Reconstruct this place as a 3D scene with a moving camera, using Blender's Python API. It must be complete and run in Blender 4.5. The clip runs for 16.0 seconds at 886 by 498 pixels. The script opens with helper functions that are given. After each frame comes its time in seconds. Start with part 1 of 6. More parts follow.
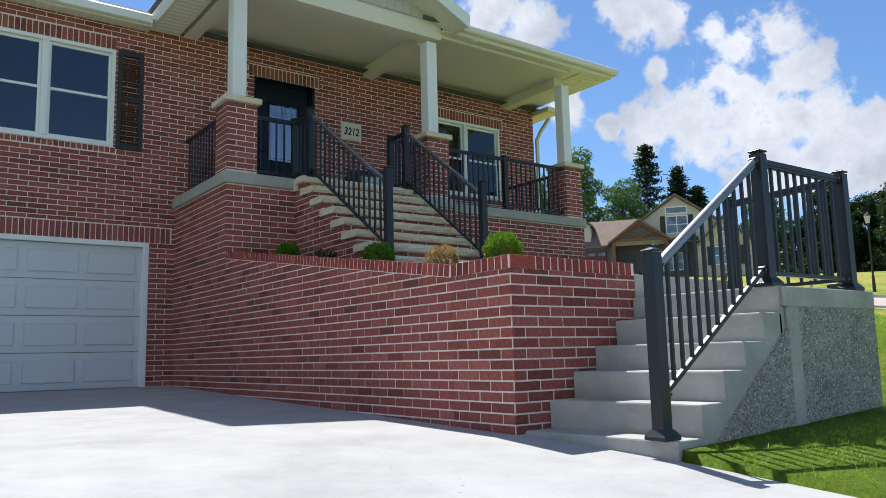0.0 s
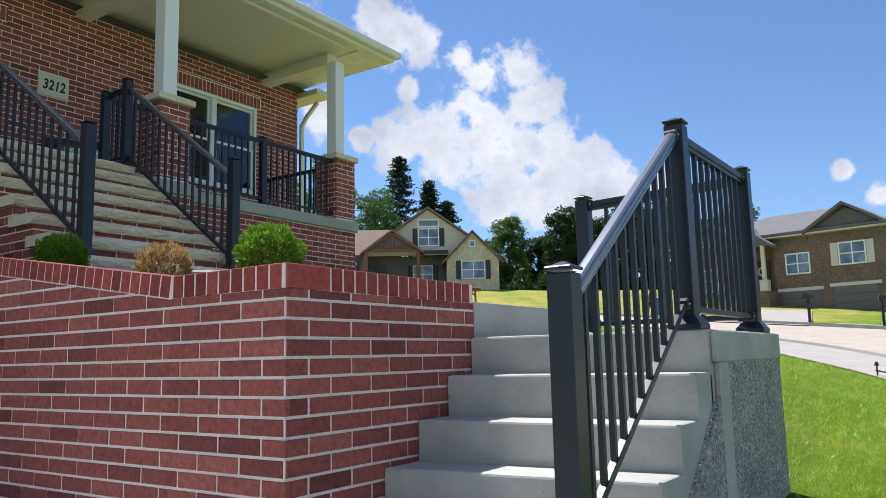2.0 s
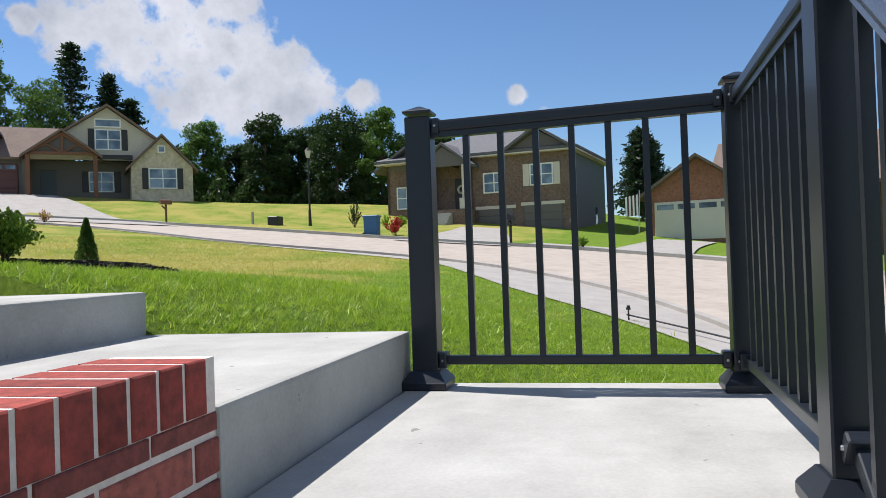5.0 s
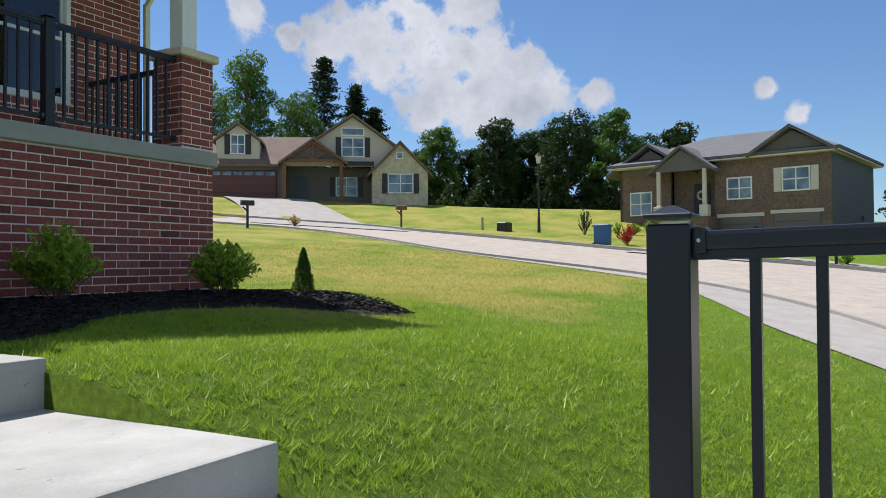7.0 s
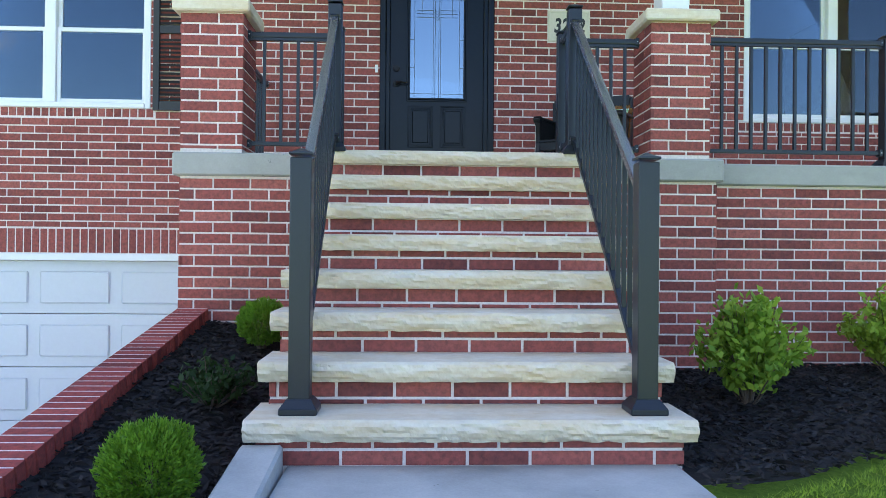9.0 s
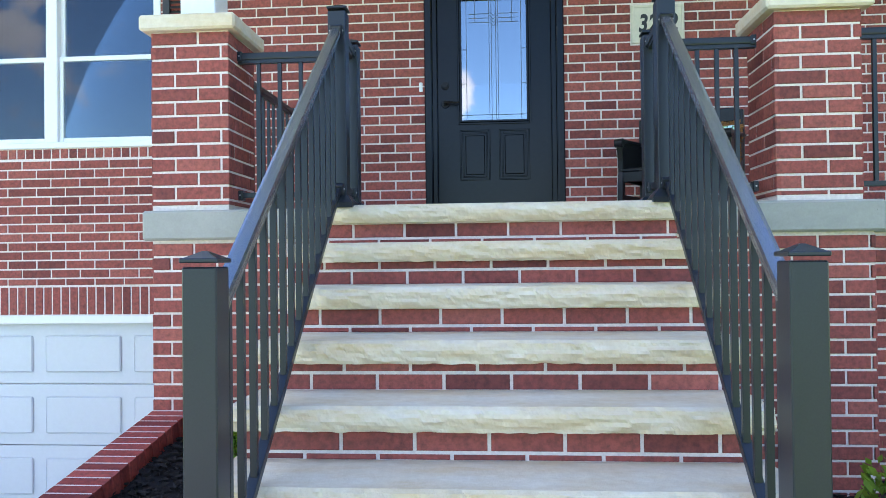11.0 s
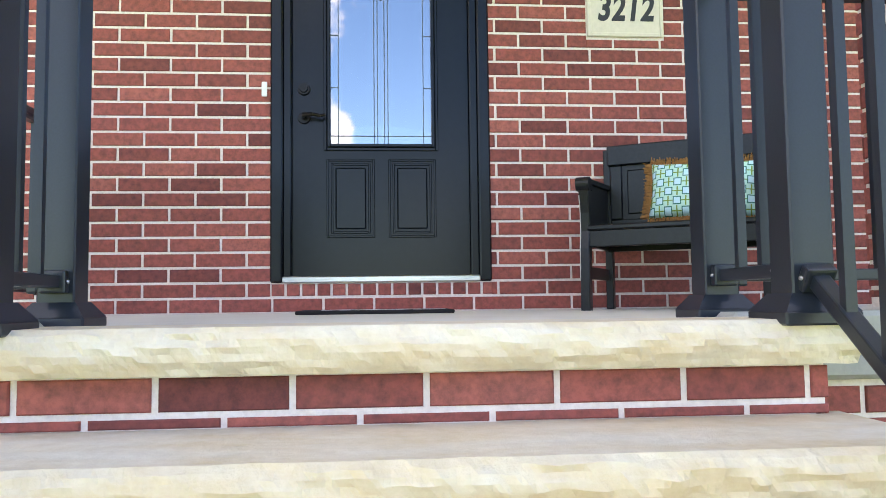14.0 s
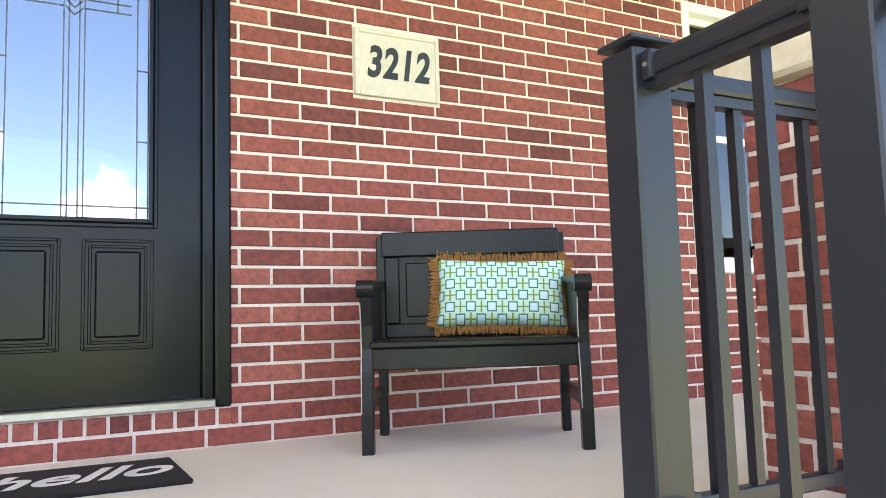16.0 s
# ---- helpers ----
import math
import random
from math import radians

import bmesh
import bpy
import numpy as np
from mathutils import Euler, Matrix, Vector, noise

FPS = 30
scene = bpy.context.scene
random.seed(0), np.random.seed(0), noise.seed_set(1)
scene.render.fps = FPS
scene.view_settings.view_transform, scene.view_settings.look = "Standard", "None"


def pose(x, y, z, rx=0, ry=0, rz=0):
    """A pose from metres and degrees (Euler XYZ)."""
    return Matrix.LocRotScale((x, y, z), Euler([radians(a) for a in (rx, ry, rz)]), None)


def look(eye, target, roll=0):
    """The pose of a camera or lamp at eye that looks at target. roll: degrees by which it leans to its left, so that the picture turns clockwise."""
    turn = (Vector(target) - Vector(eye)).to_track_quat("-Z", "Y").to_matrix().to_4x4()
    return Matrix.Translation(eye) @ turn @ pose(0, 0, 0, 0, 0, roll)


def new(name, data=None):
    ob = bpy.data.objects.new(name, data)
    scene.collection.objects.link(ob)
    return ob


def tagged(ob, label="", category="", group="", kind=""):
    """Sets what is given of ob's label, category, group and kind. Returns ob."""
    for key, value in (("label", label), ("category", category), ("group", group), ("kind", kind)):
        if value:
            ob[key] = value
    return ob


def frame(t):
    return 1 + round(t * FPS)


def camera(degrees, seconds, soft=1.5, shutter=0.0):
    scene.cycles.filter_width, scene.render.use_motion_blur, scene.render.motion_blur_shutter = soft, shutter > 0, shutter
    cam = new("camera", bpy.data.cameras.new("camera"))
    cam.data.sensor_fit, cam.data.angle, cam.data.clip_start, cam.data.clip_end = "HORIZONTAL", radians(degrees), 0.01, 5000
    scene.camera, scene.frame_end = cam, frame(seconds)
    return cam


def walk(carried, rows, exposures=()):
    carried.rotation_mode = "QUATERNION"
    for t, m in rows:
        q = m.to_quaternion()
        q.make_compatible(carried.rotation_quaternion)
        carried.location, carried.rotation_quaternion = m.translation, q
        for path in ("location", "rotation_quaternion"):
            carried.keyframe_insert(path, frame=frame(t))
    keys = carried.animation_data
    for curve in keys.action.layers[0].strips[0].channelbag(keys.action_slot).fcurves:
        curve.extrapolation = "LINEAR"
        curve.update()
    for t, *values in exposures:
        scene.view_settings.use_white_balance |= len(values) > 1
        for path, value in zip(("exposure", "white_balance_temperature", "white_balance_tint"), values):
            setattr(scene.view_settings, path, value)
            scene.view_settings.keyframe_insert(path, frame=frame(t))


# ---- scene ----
cam = camera(59.9, 16.0, soft=0.8)
PATH = [
    (0, (-5.481, -11.808, -2.48), (-4.298, -10.219, -2.204), -1.4),
    (0.5, (-5.118, -11.27, -2.435), (-3.842, -9.755, -2.159), -1.3),
    (0.7, (-4.983, -11.063, -2.394), (-3.664, -9.582, -2.131), -1.7),
    (1, (-4.774, -10.743, -2.342), (-3.373, -9.343, -2.063), -1.2),
    (1.5, (-4.322, -10.321, -2.238), (-2.79, -9.067, -1.96), -1.3),
    (2, (-3.934, -9.893, -2.149), (-2.302, -8.771, -1.868), -1.3),
    (2.5, (-3.602, -9.575, -2.05), (-1.924, -8.52, -1.782), -1.3),
    (3, (-3.204, -9.262, -1.95), (-1.492, -8.255, -1.714), -1.1),
    (3.5, (-2.876, -8.899, -1.844), (-1.08, -8.036, -1.676), -0.9),
    (4, (-2.496, -8.659, -1.836), (-0.604, -8.017, -1.752), -1.3),
    (4.2, (-2.327, -8.578, -1.788), (-0.407, -8.022, -1.729), -1.4),
    (6.3, (-1.041, -8.253, -1.397), (0.921, -7.867, -1.385), -2.2),
    (6.5, (-0.934, -8.193, -1.351), (0.994, -7.663, -1.326), -1.7),
    (7, (-0.812, -8.153, -1.192), (0.932, -7.173, -1.155), -0.4),
    (7.5, (-0.685, -8.083, -1.049), (0.704, -6.645, -1.018), 0.2),
    (8, (-0.537, -7.967, -0.948), (0.39, -6.195, -0.92), 0.5),
    (8.5, (-0.381, -7.798, -0.791), (0.038, -5.843, -0.769), 0.5),
    (9, (-0.227, -7.514, -0.659), (-0.147, -5.515, -0.648), 0.5),
    (9.2, (-0.183, -7.416, -0.615), (-0.171, -5.416, -0.604), 0.5),
    (11.3, (0.114, -5.889, -0.231), (-0.055, -3.896, -0.196), -0.4),
    (11.5, (0.145, -5.692, -0.220), (-0.032, -3.701, -0.164), -0.2),
    (12, (0.146, -5.318, -0.180), (-0.007, -3.325, -0.114), -0.0),
    (12.5, (0.080, -4.886, -0.154), (0.036, -2.888, -0.055), -0.2),
    (13, (0.111, -4.563, -0.067), (0.098, -2.567, 0.076), -0.1),
    (13.5, (-0.064, -4.290, 0.001), (0.021, -2.295, 0.129), -0.5),
    (14, (-0.002, -3.915, 0.058), (0.157, -1.925, 0.189), -0.7),
    (14.5, (-0.056, -3.661, 0.211), (0.24, -1.688, 0.341), -0.8),
    (15, (-0.106, -3.453, 0.331), (0.437, -1.535, 0.492), -1.2),
    (15.5, (-0.094, -3.231, 0.419), (0.679, -1.393, 0.583), -1.5),
    (16, (-0.112, -3.034, 0.448), (0.823, -1.276, 0.636), -1.7),
]
EXPOSURES = [(0, 1.65, 6150, 12), (3.0, 1.7, 6200, 14), (4.0, 1.6, 6200, 14), (6.5, 1.3, 6200, 13), (7.5, 1.65, 6150, 13), (8.5, 2.9, 5950, 15), (9.0, 3.2, 5900, 15), (11.5, 3.4, 6000, 15), (13.5, 3.75, 6750, 19), (15.0, 4.15, 7400, 23), (16.0, 4.2, 7550, 24)]
walk(cam, [(t, look(eye, aim, lean)) for t, eye, aim, lean in PATH], EXPOSURES)

# ---- world and sun ----
SUN_TO = Vector((0.15, 0.55, 1.0)).normalized()
elev = math.asin(SUN_TO.z)
azim = math.atan2(SUN_TO.x, SUN_TO.y)
world = bpy.data.worlds.new("world")
scene.world = world
world.use_nodes = True
wt = world.node_tree
wt.nodes.clear()


def wn(kind, **sets):
    n = wt.nodes.new(kind)
    for k, v in sets.items():
        n.inputs[k].default_value = v
    return n


w_out = wt.nodes.new("ShaderNodeOutputWorld")
w_bg = wt.nodes.new("ShaderNodeBackground")
w_sky = wt.nodes.new("ShaderNodeTexSky")
w_sky.sky_type = "NISHITA"
w_sky.sun_disc = False
w_sky.sun_elevation = elev
w_sky.sun_rotation = azim
w_sky.altitude = 1500
w_sky.air_density = 1.2
w_sky.dust_density = 0.3
w_sky.ozone_density = 2.5
SKY_STRENGTH = 0.058
w_bg.inputs["Strength"].default_value = SKY_STRENGTH
w_geo = wt.nodes.new("ShaderNodeTexCoord")


def wmath(op, a, b=None, c=None):
    n = wt.nodes.new("ShaderNodeMath")
    n.operation = op
    for i, v in enumerate((a, b, c)):
        if v is None:
            continue
        if isinstance(v, (int, float)):
            n.inputs[i].default_value = v
        else:
            wt.links.new(v, n.inputs[i])
    return n.outputs[0]


# cumulus clouds: soft lobes at their bearings, broken up by noise
CLOUDS = [  # bearing from +y towards +x, height, size, all in degrees
    (57.3, 22.0, 1.5), (59.1, 20.8, 2.2), (61.6, 20.9, 1.7), (58.3, 18.1, 2.9), (62.3, 18.2, 2.1), (60.0, 15.6, 3.6), (63.4, 15.1, 2.9), (55.3, 16.4, 2.4), (52.5, 15.7, 1.9), (49.5, 16.2, 0.8), (65.5, 12.9, 3.2), (68.6, 12.7, 1.9), (62.0, 11.8, 3.0), (56.1, 14.3, 2.2), (59.9, 10.8, 1.7), (72.1, 11.9, 1.1),
    (50.6, 24.5, 1.4), (52.8, 23.6, 1.9), (54.7, 23.4, 1.3), (53.2, 19.9, 0.8), (83.8, 11.6, 0.7), (85.6, 9.8, 0.9), (46.3, 17.7, 1.5), (40.8, 25.1, 2.2), (43.6, 24.0, 1.9),
    (38, 34, 3.5), (34, 20, 3), (28, 30, 4), (20, 16, 5), (202, 36, 11), (186, 25, 5), (168, 38, 8), (176, 8, 2.6), (170, 4, 3), (184, 12, 2.2), (217, 24, 10), (234, 36, 12), (252, 22, 12), (272, 38, 13), (296, 24, 12), (330, 40, 9), (145, 26, 7), (110, 60, 9), (190, 50, 6), (240, 60, 10),
]
w_warp = wn("ShaderNodeTexNoise", Scale=9.0, Detail=7.0, Roughness=0.62)
wt.links.new(w_geo.outputs["Generated"], w_warp.inputs["Vector"])
w_fine = wn("ShaderNodeTexNoise", Scale=26.0, Detail=8.0, Roughness=0.6)
wt.links.new(w_geo.outputs["Generated"], w_fine.inputs["Vector"])
lobe = None
for bearing, height, size in CLOUDS:
    b, e = radians(bearing), radians(height)
    n = wt.nodes.new("ShaderNodeVectorMath")
    n.operation = "DISTANCE"
    wt.links.new(w_geo.outputs["Generated"], n.inputs[0])
    n.inputs[1].default_value = (math.sin(b) * math.cos(e), math.cos(b) * math.cos(e), math.sin(e))
    d = wmath("SUBTRACT", 1.0, wmath("DIVIDE", n.outputs["Value"], radians(size) * 1.7))
    lobe = d if lobe is None else wmath("SMOOTH_MAX", lobe, d, 0.12)
puff = wmath("MULTIPLY", wmath("SUBTRACT", w_warp.outputs["Fac"], 0.5), 1.7)
puff2 = wmath("MULTIPLY", wmath("SUBTRACT", w_fine.outputs["Fac"], 0.5), 1.5)
dens = wmath("ADD", wmath("ADD", lobe, puff), puff2)
w_mask = wt.nodes.new("ShaderNodeMapRange")
w_mask.interpolation_type = "SMOOTHSTEP"
w_mask.inputs["From Min"].default_value = 0.30
w_mask.inputs["From Max"].default_value = 0.66
wt.links.new(dens, w_mask.inputs["Value"])
w_shade = wt.nodes.new("ShaderNodeMapRange")
w_shade.inputs["From Min"].default_value = 0.55
w_shade.inputs["From Max"].default_value = 1.2
w_shade.inputs["To Min"].default_value = 1.0
w_shade.inputs["To Max"].default_value = 0.10
wt.links.new(wmath("ADD", wmath("ADD", 0.74, wmath("MULTIPLY", puff, 0.9)), wmath("MULTIPLY", puff2, 0.45)), w_shade.inputs["Value"])
w_white = wt.nodes.new("ShaderNodeMix")
w_white.data_type = "RGBA"
w_white.inputs["A"].default_value = (2.3, 2.55, 2.95, 1)
w_white.inputs["B"].default_value = (5.0, 5.1, 5.3, 1)
wt.links.new(w_shade.outputs["Result"], w_white.inputs["Factor"])
w_mix = wt.nodes.new("ShaderNodeMix")
w_mix.data_type = "RGBA"
wt.links.new(w_mask.outputs["Result"], w_mix.inputs["Factor"])
w_clear = wt.nodes.new("ShaderNodeMix")  # clear, dry air
w_clear.data_type = "RGBA"
w_clear.blend_type = "MULTIPLY"
w_clear.inputs["Factor"].default_value = 1.0
w_clear.inputs["B"].default_value = (0.56, 0.66, 0.74, 1)
wt.links.new(w_sky.outputs["Color"], w_clear.inputs["A"])
wt.links.new(w_clear.outputs["Result"], w_mix.inputs["A"])
wt.links.new(w_white.outputs["Result"], w_mix.inputs["B"])
wt.links.new(w_mix.outputs["Result"], w_bg.inputs["Color"])
wt.links.new(w_bg.outputs["Background"], w_out.inputs["Surface"])

sun_data = bpy.data.lights.new("sun", "SUN")
sun_data.energy = 2.45
sun_data.angle = radians(0.55)
sun_data.color = (1.0, 0.95, 0.86)
sun = new("sun", sun_data)
sun.matrix_world = look(SUN_TO * 60, (0, 0, 0))


# ---- materials ----
class Mat:
    """A node material: helper calls chain colour, roughness and bump."""

    def __init__(self, name, rough=0.6, metal=0.0, spec=0.5):
        self.m = bpy.data.materials.new(name)
        self.m.use_nodes = True
        self.t = self.m.node_tree
        self.b = self.t.nodes["Principled BSDF"]
        self.b.inputs["Roughness"].default_value = rough
        self.b.inputs["Metallic"].default_value = metal
        self.b.inputs["Specular IOR Level"].default_value = spec
        self.c = self.t.nodes.new("ShaderNodeTexCoord")
        self.g = self.t.nodes.new("ShaderNodeNewGeometry")

    def noise(self, scale, detail=5, rough=0.6, stretch=None, world=True):
        n = self.t.nodes.new("ShaderNodeTexNoise")
        n.inputs["Scale"].default_value = scale
        n.inputs["Detail"].default_value = detail
        n.inputs["Roughness"].default_value = rough
        src = self.g.outputs["Position"] if world else self.c.outputs["Object"]
        if stretch:
            mp = self.t.nodes.new("ShaderNodeMapping")
            mp.inputs["Scale"].default_value = stretch
            self.t.links.new(src, mp.inputs["Vector"])
            src = mp.outputs["Vector"]
        self.t.links.new(src, n.inputs["Vector"])
        return n.outputs["Fac"]

    def ramp(self, fac, stops):
        r = self.t.nodes.new("ShaderNodeValToRGB")
        els = r.color_ramp.elements
        while len(els) < len(stops):
            els.new(0.5)
        for e, (p, c) in zip(els, stops):
            e.position = p
            e.color = (*c, 1)
        self.t.links.new(fac, r.inputs["Fac"])
        return r.outputs["Color"]

    def math(self, op, a, b=0.0):
        n = self.t.nodes.new("ShaderNodeMath")
        n.operation = op
        for i, v in enumerate((a, b)):
            if isinstance(v, (int, float)):
                n.inputs[i].default_value = v
            else:
                self.t.links.new(v, n.inputs[i])
        return n.outputs[0]

    def mix(self, fac, a, b, blend="MIX"):
        n = self.t.nodes.new("ShaderNodeMix")
        n.data_type = "RGBA"
        n.blend_type = blend
        for s, v in (("Factor", fac), ("A", a), ("B", b)):
            if isinstance(v, (int, float)):
                n.inputs[s].default_value = v
            elif isinstance(v, tuple):
                n.inputs[s].default_value = (*v, 1)
            else:
                self.t.links.new(v, n.inputs[s])
        return n.outputs["Result"]

    def rand(self):
        """One random number for each piece, be it an object or an island of a joined mesh."""
        o = self.t.nodes.new("ShaderNodeObjectInfo")
        return self.math("FRACT", self.math("ADD", o.outputs["Random"], self.g.outputs["Random Per Island"]))

    def colour(self, c):
        if isinstance(c, tuple):
            self.b.inputs["Base Color"].default_value = (*c, 1)
        else:
            self.t.links.new(c, self.b.inputs["Base Color"])
        return self

    def rough(self, fac, lo, hi):
        n = self.t.nodes.new("ShaderNodeMapRange")
        n.inputs["To Min"].default_value = lo
        n.inputs["To Max"].default_value = hi
        self.t.links.new(fac, n.inputs["Value"])
        self.t.links.new(n.outputs["Result"], self.b.inputs["Roughness"])
        return self

    def bump(self, fac, strength=0.3, dist=0.003):
        n = self.t.nodes.new("ShaderNodeBump")
        n.inputs["Strength"].default_value = strength
        n.inputs["Distance"].default_value = dist
        self.t.links.new(fac, n.inputs["Height"])
        self.t.links.new(n.outputs["Normal"], self.b.inputs["Normal"])
        return self


def plain(name, col, rough=0.6, metal=0.0, spec=0.5, grain=30, amount=0.12, bump=0.1):
    k = Mat(name, rough, metal, spec)
    f = k.noise(grain)
    lo = tuple(max(0, c * (1 - amount)) for c in col)
    hi = tuple(min(1, c * (1 + amount)) for c in col)
    big = k.noise(1.3, 3)
    c = k.ramp(f, [(0.3, lo), (0.7, hi)])
    k.colour(k.mix(0.25, c, k.ramp(big, [(0.35, lo), (0.65, hi)])))
    k.bump(f, bump, 0.002)
    return k.m


def brick_mat(name, dark, mid, light):
    k = Mat(name, 0.85, spec=0.25)
    r = k.rand()
    base = k.ramp(r, [(0.0, dark), (0.14, tuple((a + b) / 2 for a, b in zip(dark, mid))), (0.45, mid), (0.75, mid), (1.0, light)])
    streak = k.noise(38, 6, 0.7)
    col = k.mix(0.75, base, k.ramp(streak, [(0.3, tuple(c * 0.55 for c in dark)), (0.62, light)]), "OVERLAY")
    cloud = k.noise(5, 4)
    k.colour(k.mix(k.math("MULTIPLY", cloud, 0.35), col, dark))
    k.bump(k.noise(160, 6, 0.7), 0.35, 0.002)
    return k.m


M_BRICK = brick_mat("brick", (0.195, 0.085, 0.080), (0.395, 0.165, 0.142), (0.50, 0.24, 0.20))
M_BRICK_ROW = brick_mat("brick_cap", (0.20, 0.066, 0.06), (0.39, 0.13, 0.11), (0.50, 0.19, 0.155))


def mortar_mat():
    k = Mat("mortar", 0.95, spec=0.15)
    k.colour(k.ramp(k.noise(55, 6, 0.7), [(0.3, (0.66, 0.575, 0.525)), (0.7, (0.84, 0.755, 0.70))]))
    k.bump(k.noise(220, 4), 0.5, 0.002)
    return k.m


M_MORTAR = mortar_mat()


def concrete_mat(name, lo, hi, rough=0.85):
    k = Mat(name, rough, spec=0.3)
    fine = k.noise(90, 6, 0.7)
    big = k.noise(2.2, 6, 0.65)
    c = k.mix(0.7, k.ramp(fine, [(0.3, lo), (0.7, hi)]), k.ramp(big, [(0.3, lo), (0.7, hi)]))
    spots = k.noise(14, 3)
    stain = k.noise(1.1, 7, 0.72, (1, 1, 2.2))
    c = k.mix(k.ramp(stain, [(0.48, (0, 0, 0)), (0.70, (0.32, 0.32, 0.32))]), c, tuple(v * 0.62 for v in lo))
    k.colour(k.mix(k.math("GREATER_THAN", spots, 0.72), c, tuple(v * 0.8 for v in lo)))
    k.bump(k.math("ADD", fine, k.noise(12, 3)), 0.25, 0.003)
    return k.m


M_CONC = concrete_mat("concrete", (0.29, 0.285, 0.265), (0.50, 0.495, 0.465))
M_DRIVE = concrete_mat("driveway_concrete", (0.31, 0.31, 0.305), (0.42, 0.42, 0.41))
M_CAP = concrete_mat("cast_stone", (0.30, 0.30, 0.27), (0.44, 0.43, 0.38))
M_PORCH = concrete_mat("porch_concrete", (0.60, 0.565, 0.49), (0.75, 0.715, 0.64))


def aggregate_mat():
    k = Mat("exposed_aggregate", 0.95, spec=0.2)
    v = k.t.nodes.new("ShaderNodeTexVoronoi")
    v.inputs["Scale"].default_value = 62
    k.t.links.new(k.g.outputs["Position"], v.inputs["Vector"])
    pebble = k.t.nodes.new("ShaderNodeSeparateColor")
    k.t.links.new(v.outputs["Color"], pebble.inputs["Color"])
    tone = k.ramp(pebble.outputs["Red"], [(0.0, (0.09, 0.085, 0.08)), (0.35, (0.24, 0.23, 0.21)), (0.7, (0.42, 0.40, 0.37)), (1.0, (0.66, 0.63, 0.58))])
    paste = k.ramp(k.noise(5, 6, 0.7), [(0.35, (0.22, 0.22, 0.21)), (0.65, (0.40, 0.39, 0.37))])
    k.colour(k.mix(k.ramp(v.outputs["Distance"], [(0.30, (0, 0, 0)), (0.62, (1, 1, 1))]), tone, paste))
    k.bump(k.math("SUBTRACT", 1.0, v.outputs["Distance"]), 0.9, 0.012)
    return k.m


M_AGG = aggregate_mat()


def stone_mat():
    k = Mat("limestone", 0.85, spec=0.25)
    f = k.noise(24, 8, 0.7)
    big = k.noise(2.5, 5, 0.6, (1, 3, 6))
    c = k.mix(0.5, k.ramp(f, [(0.3, (0.54, 0.45, 0.31)), (0.7, (0.74, 0.66, 0.51))]), k.ramp(big, [(0.35, (0.66, 0.50, 0.29)), (0.6, (0.72, 0.66, 0.55))]))
    k.colour(c)
    k.bump(f, 0.7, 0.008)
    return k.m


M_STONE = stone_mat()
M_METAL = plain("black_powder_coat", (0.015, 0.019, 0.026), 0.34, 0.0, 0.4, 200, 0.15, 0.05)
# black coat made paler and metallic: sky sheen put into the handrail's colour
M_RAIL_SHEEN = plain("rail_sky_sheen", (0.20, 0.215, 0.24), 0.27, 0.75, 0.6, 200, 0.1, 0.04)
M_WHITE = plain("white_paint", (0.78, 0.78, 0.76), 0.45, amount=0.04)
M_SOFFIT = plain("cream_soffit", (0.74, 0.70, 0.60), 0.5, amount=0.05)
M_VINYL = plain("white_vinyl", (0.80, 0.80, 0.80), 0.35, amount=0.02)
M_SIDING = plain("gable_shakes", (0.50, 0.49, 0.47), 0.7, amount=0.1)
M_GARAGE = plain("garage_steel", (0.60, 0.62, 0.65), 0.4, amount=0.03, bump=0.05)
M_DOOR = plain("black_door_paint", (0.006, 0.008, 0.011), 0.22, spec=0.22, amount=0.15, bump=0.05)
M_BLACK = plain("black_plastic", (0.018, 0.018, 0.020), 0.5, amount=0.2)
M_HARD = plain("dark_bronze", (0.015, 0.013, 0.012), 0.3, 0.8, amount=0.1)
M_STEEL = plain("steel", (0.5, 0.5, 0.5), 0.3, 0.9, amount=0.1)
M_SHINGLE = plain("asphalt_shingle", (0.11, 0.10, 0.10), 0.95, grain=60, amount=0.4, bump=0.5)
# indoor dimness put into a dark surface colour
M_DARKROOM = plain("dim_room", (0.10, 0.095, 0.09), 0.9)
M_CURTAIN = plain("pale_lining", (0.5, 0.5, 0.48), 0.9)


def glass_mat(name, tint, rough=0.02):
    k = Mat(name, rough, 0.0, 0.8)
    k.colour(tint)
    k.b.inputs["Transmission Weight"].default_value = 0.0
    k.b.inputs["Coat Weight"].default_value = 1.0
    k.b.inputs["Coat Roughness"].default_value = 0.01
    k.bump(k.noise(1.6, 2), 0.02, 0.02)
    return k.m


def pane_mat(name, col, gloss):
    """Window glass over a dim room: a mirror coat whose share grows at grazing angles."""
    m = bpy.data.materials.new(name)
    m.use_nodes = True
    t = m.node_tree
    t.nodes.clear()
    out = t.nodes.new("ShaderNodeOutputMaterial")
    tr = t.nodes.new("ShaderNodeBsdfTransparent")
    tr.inputs["Color"].default_value = (*col, 1)
    gl = t.nodes.new("ShaderNodeBsdfGlossy")
    gl.inputs["Roughness"].default_value = 0.01
    fr = t.nodes.new("ShaderNodeFresnel")
    fr.inputs["IOR"].default_value = gloss
    mx = t.nodes.new("ShaderNodeMixShader")
    t.links.new(fr.outputs["Fac"], mx.inputs["Fac"])
    t.links.new(tr.outputs["BSDF"], mx.inputs[1])
    t.links.new(gl.outputs["BSDF"], mx.inputs[2])
    t.links.new(mx.outputs["Shader"], out.inputs["Surface"])
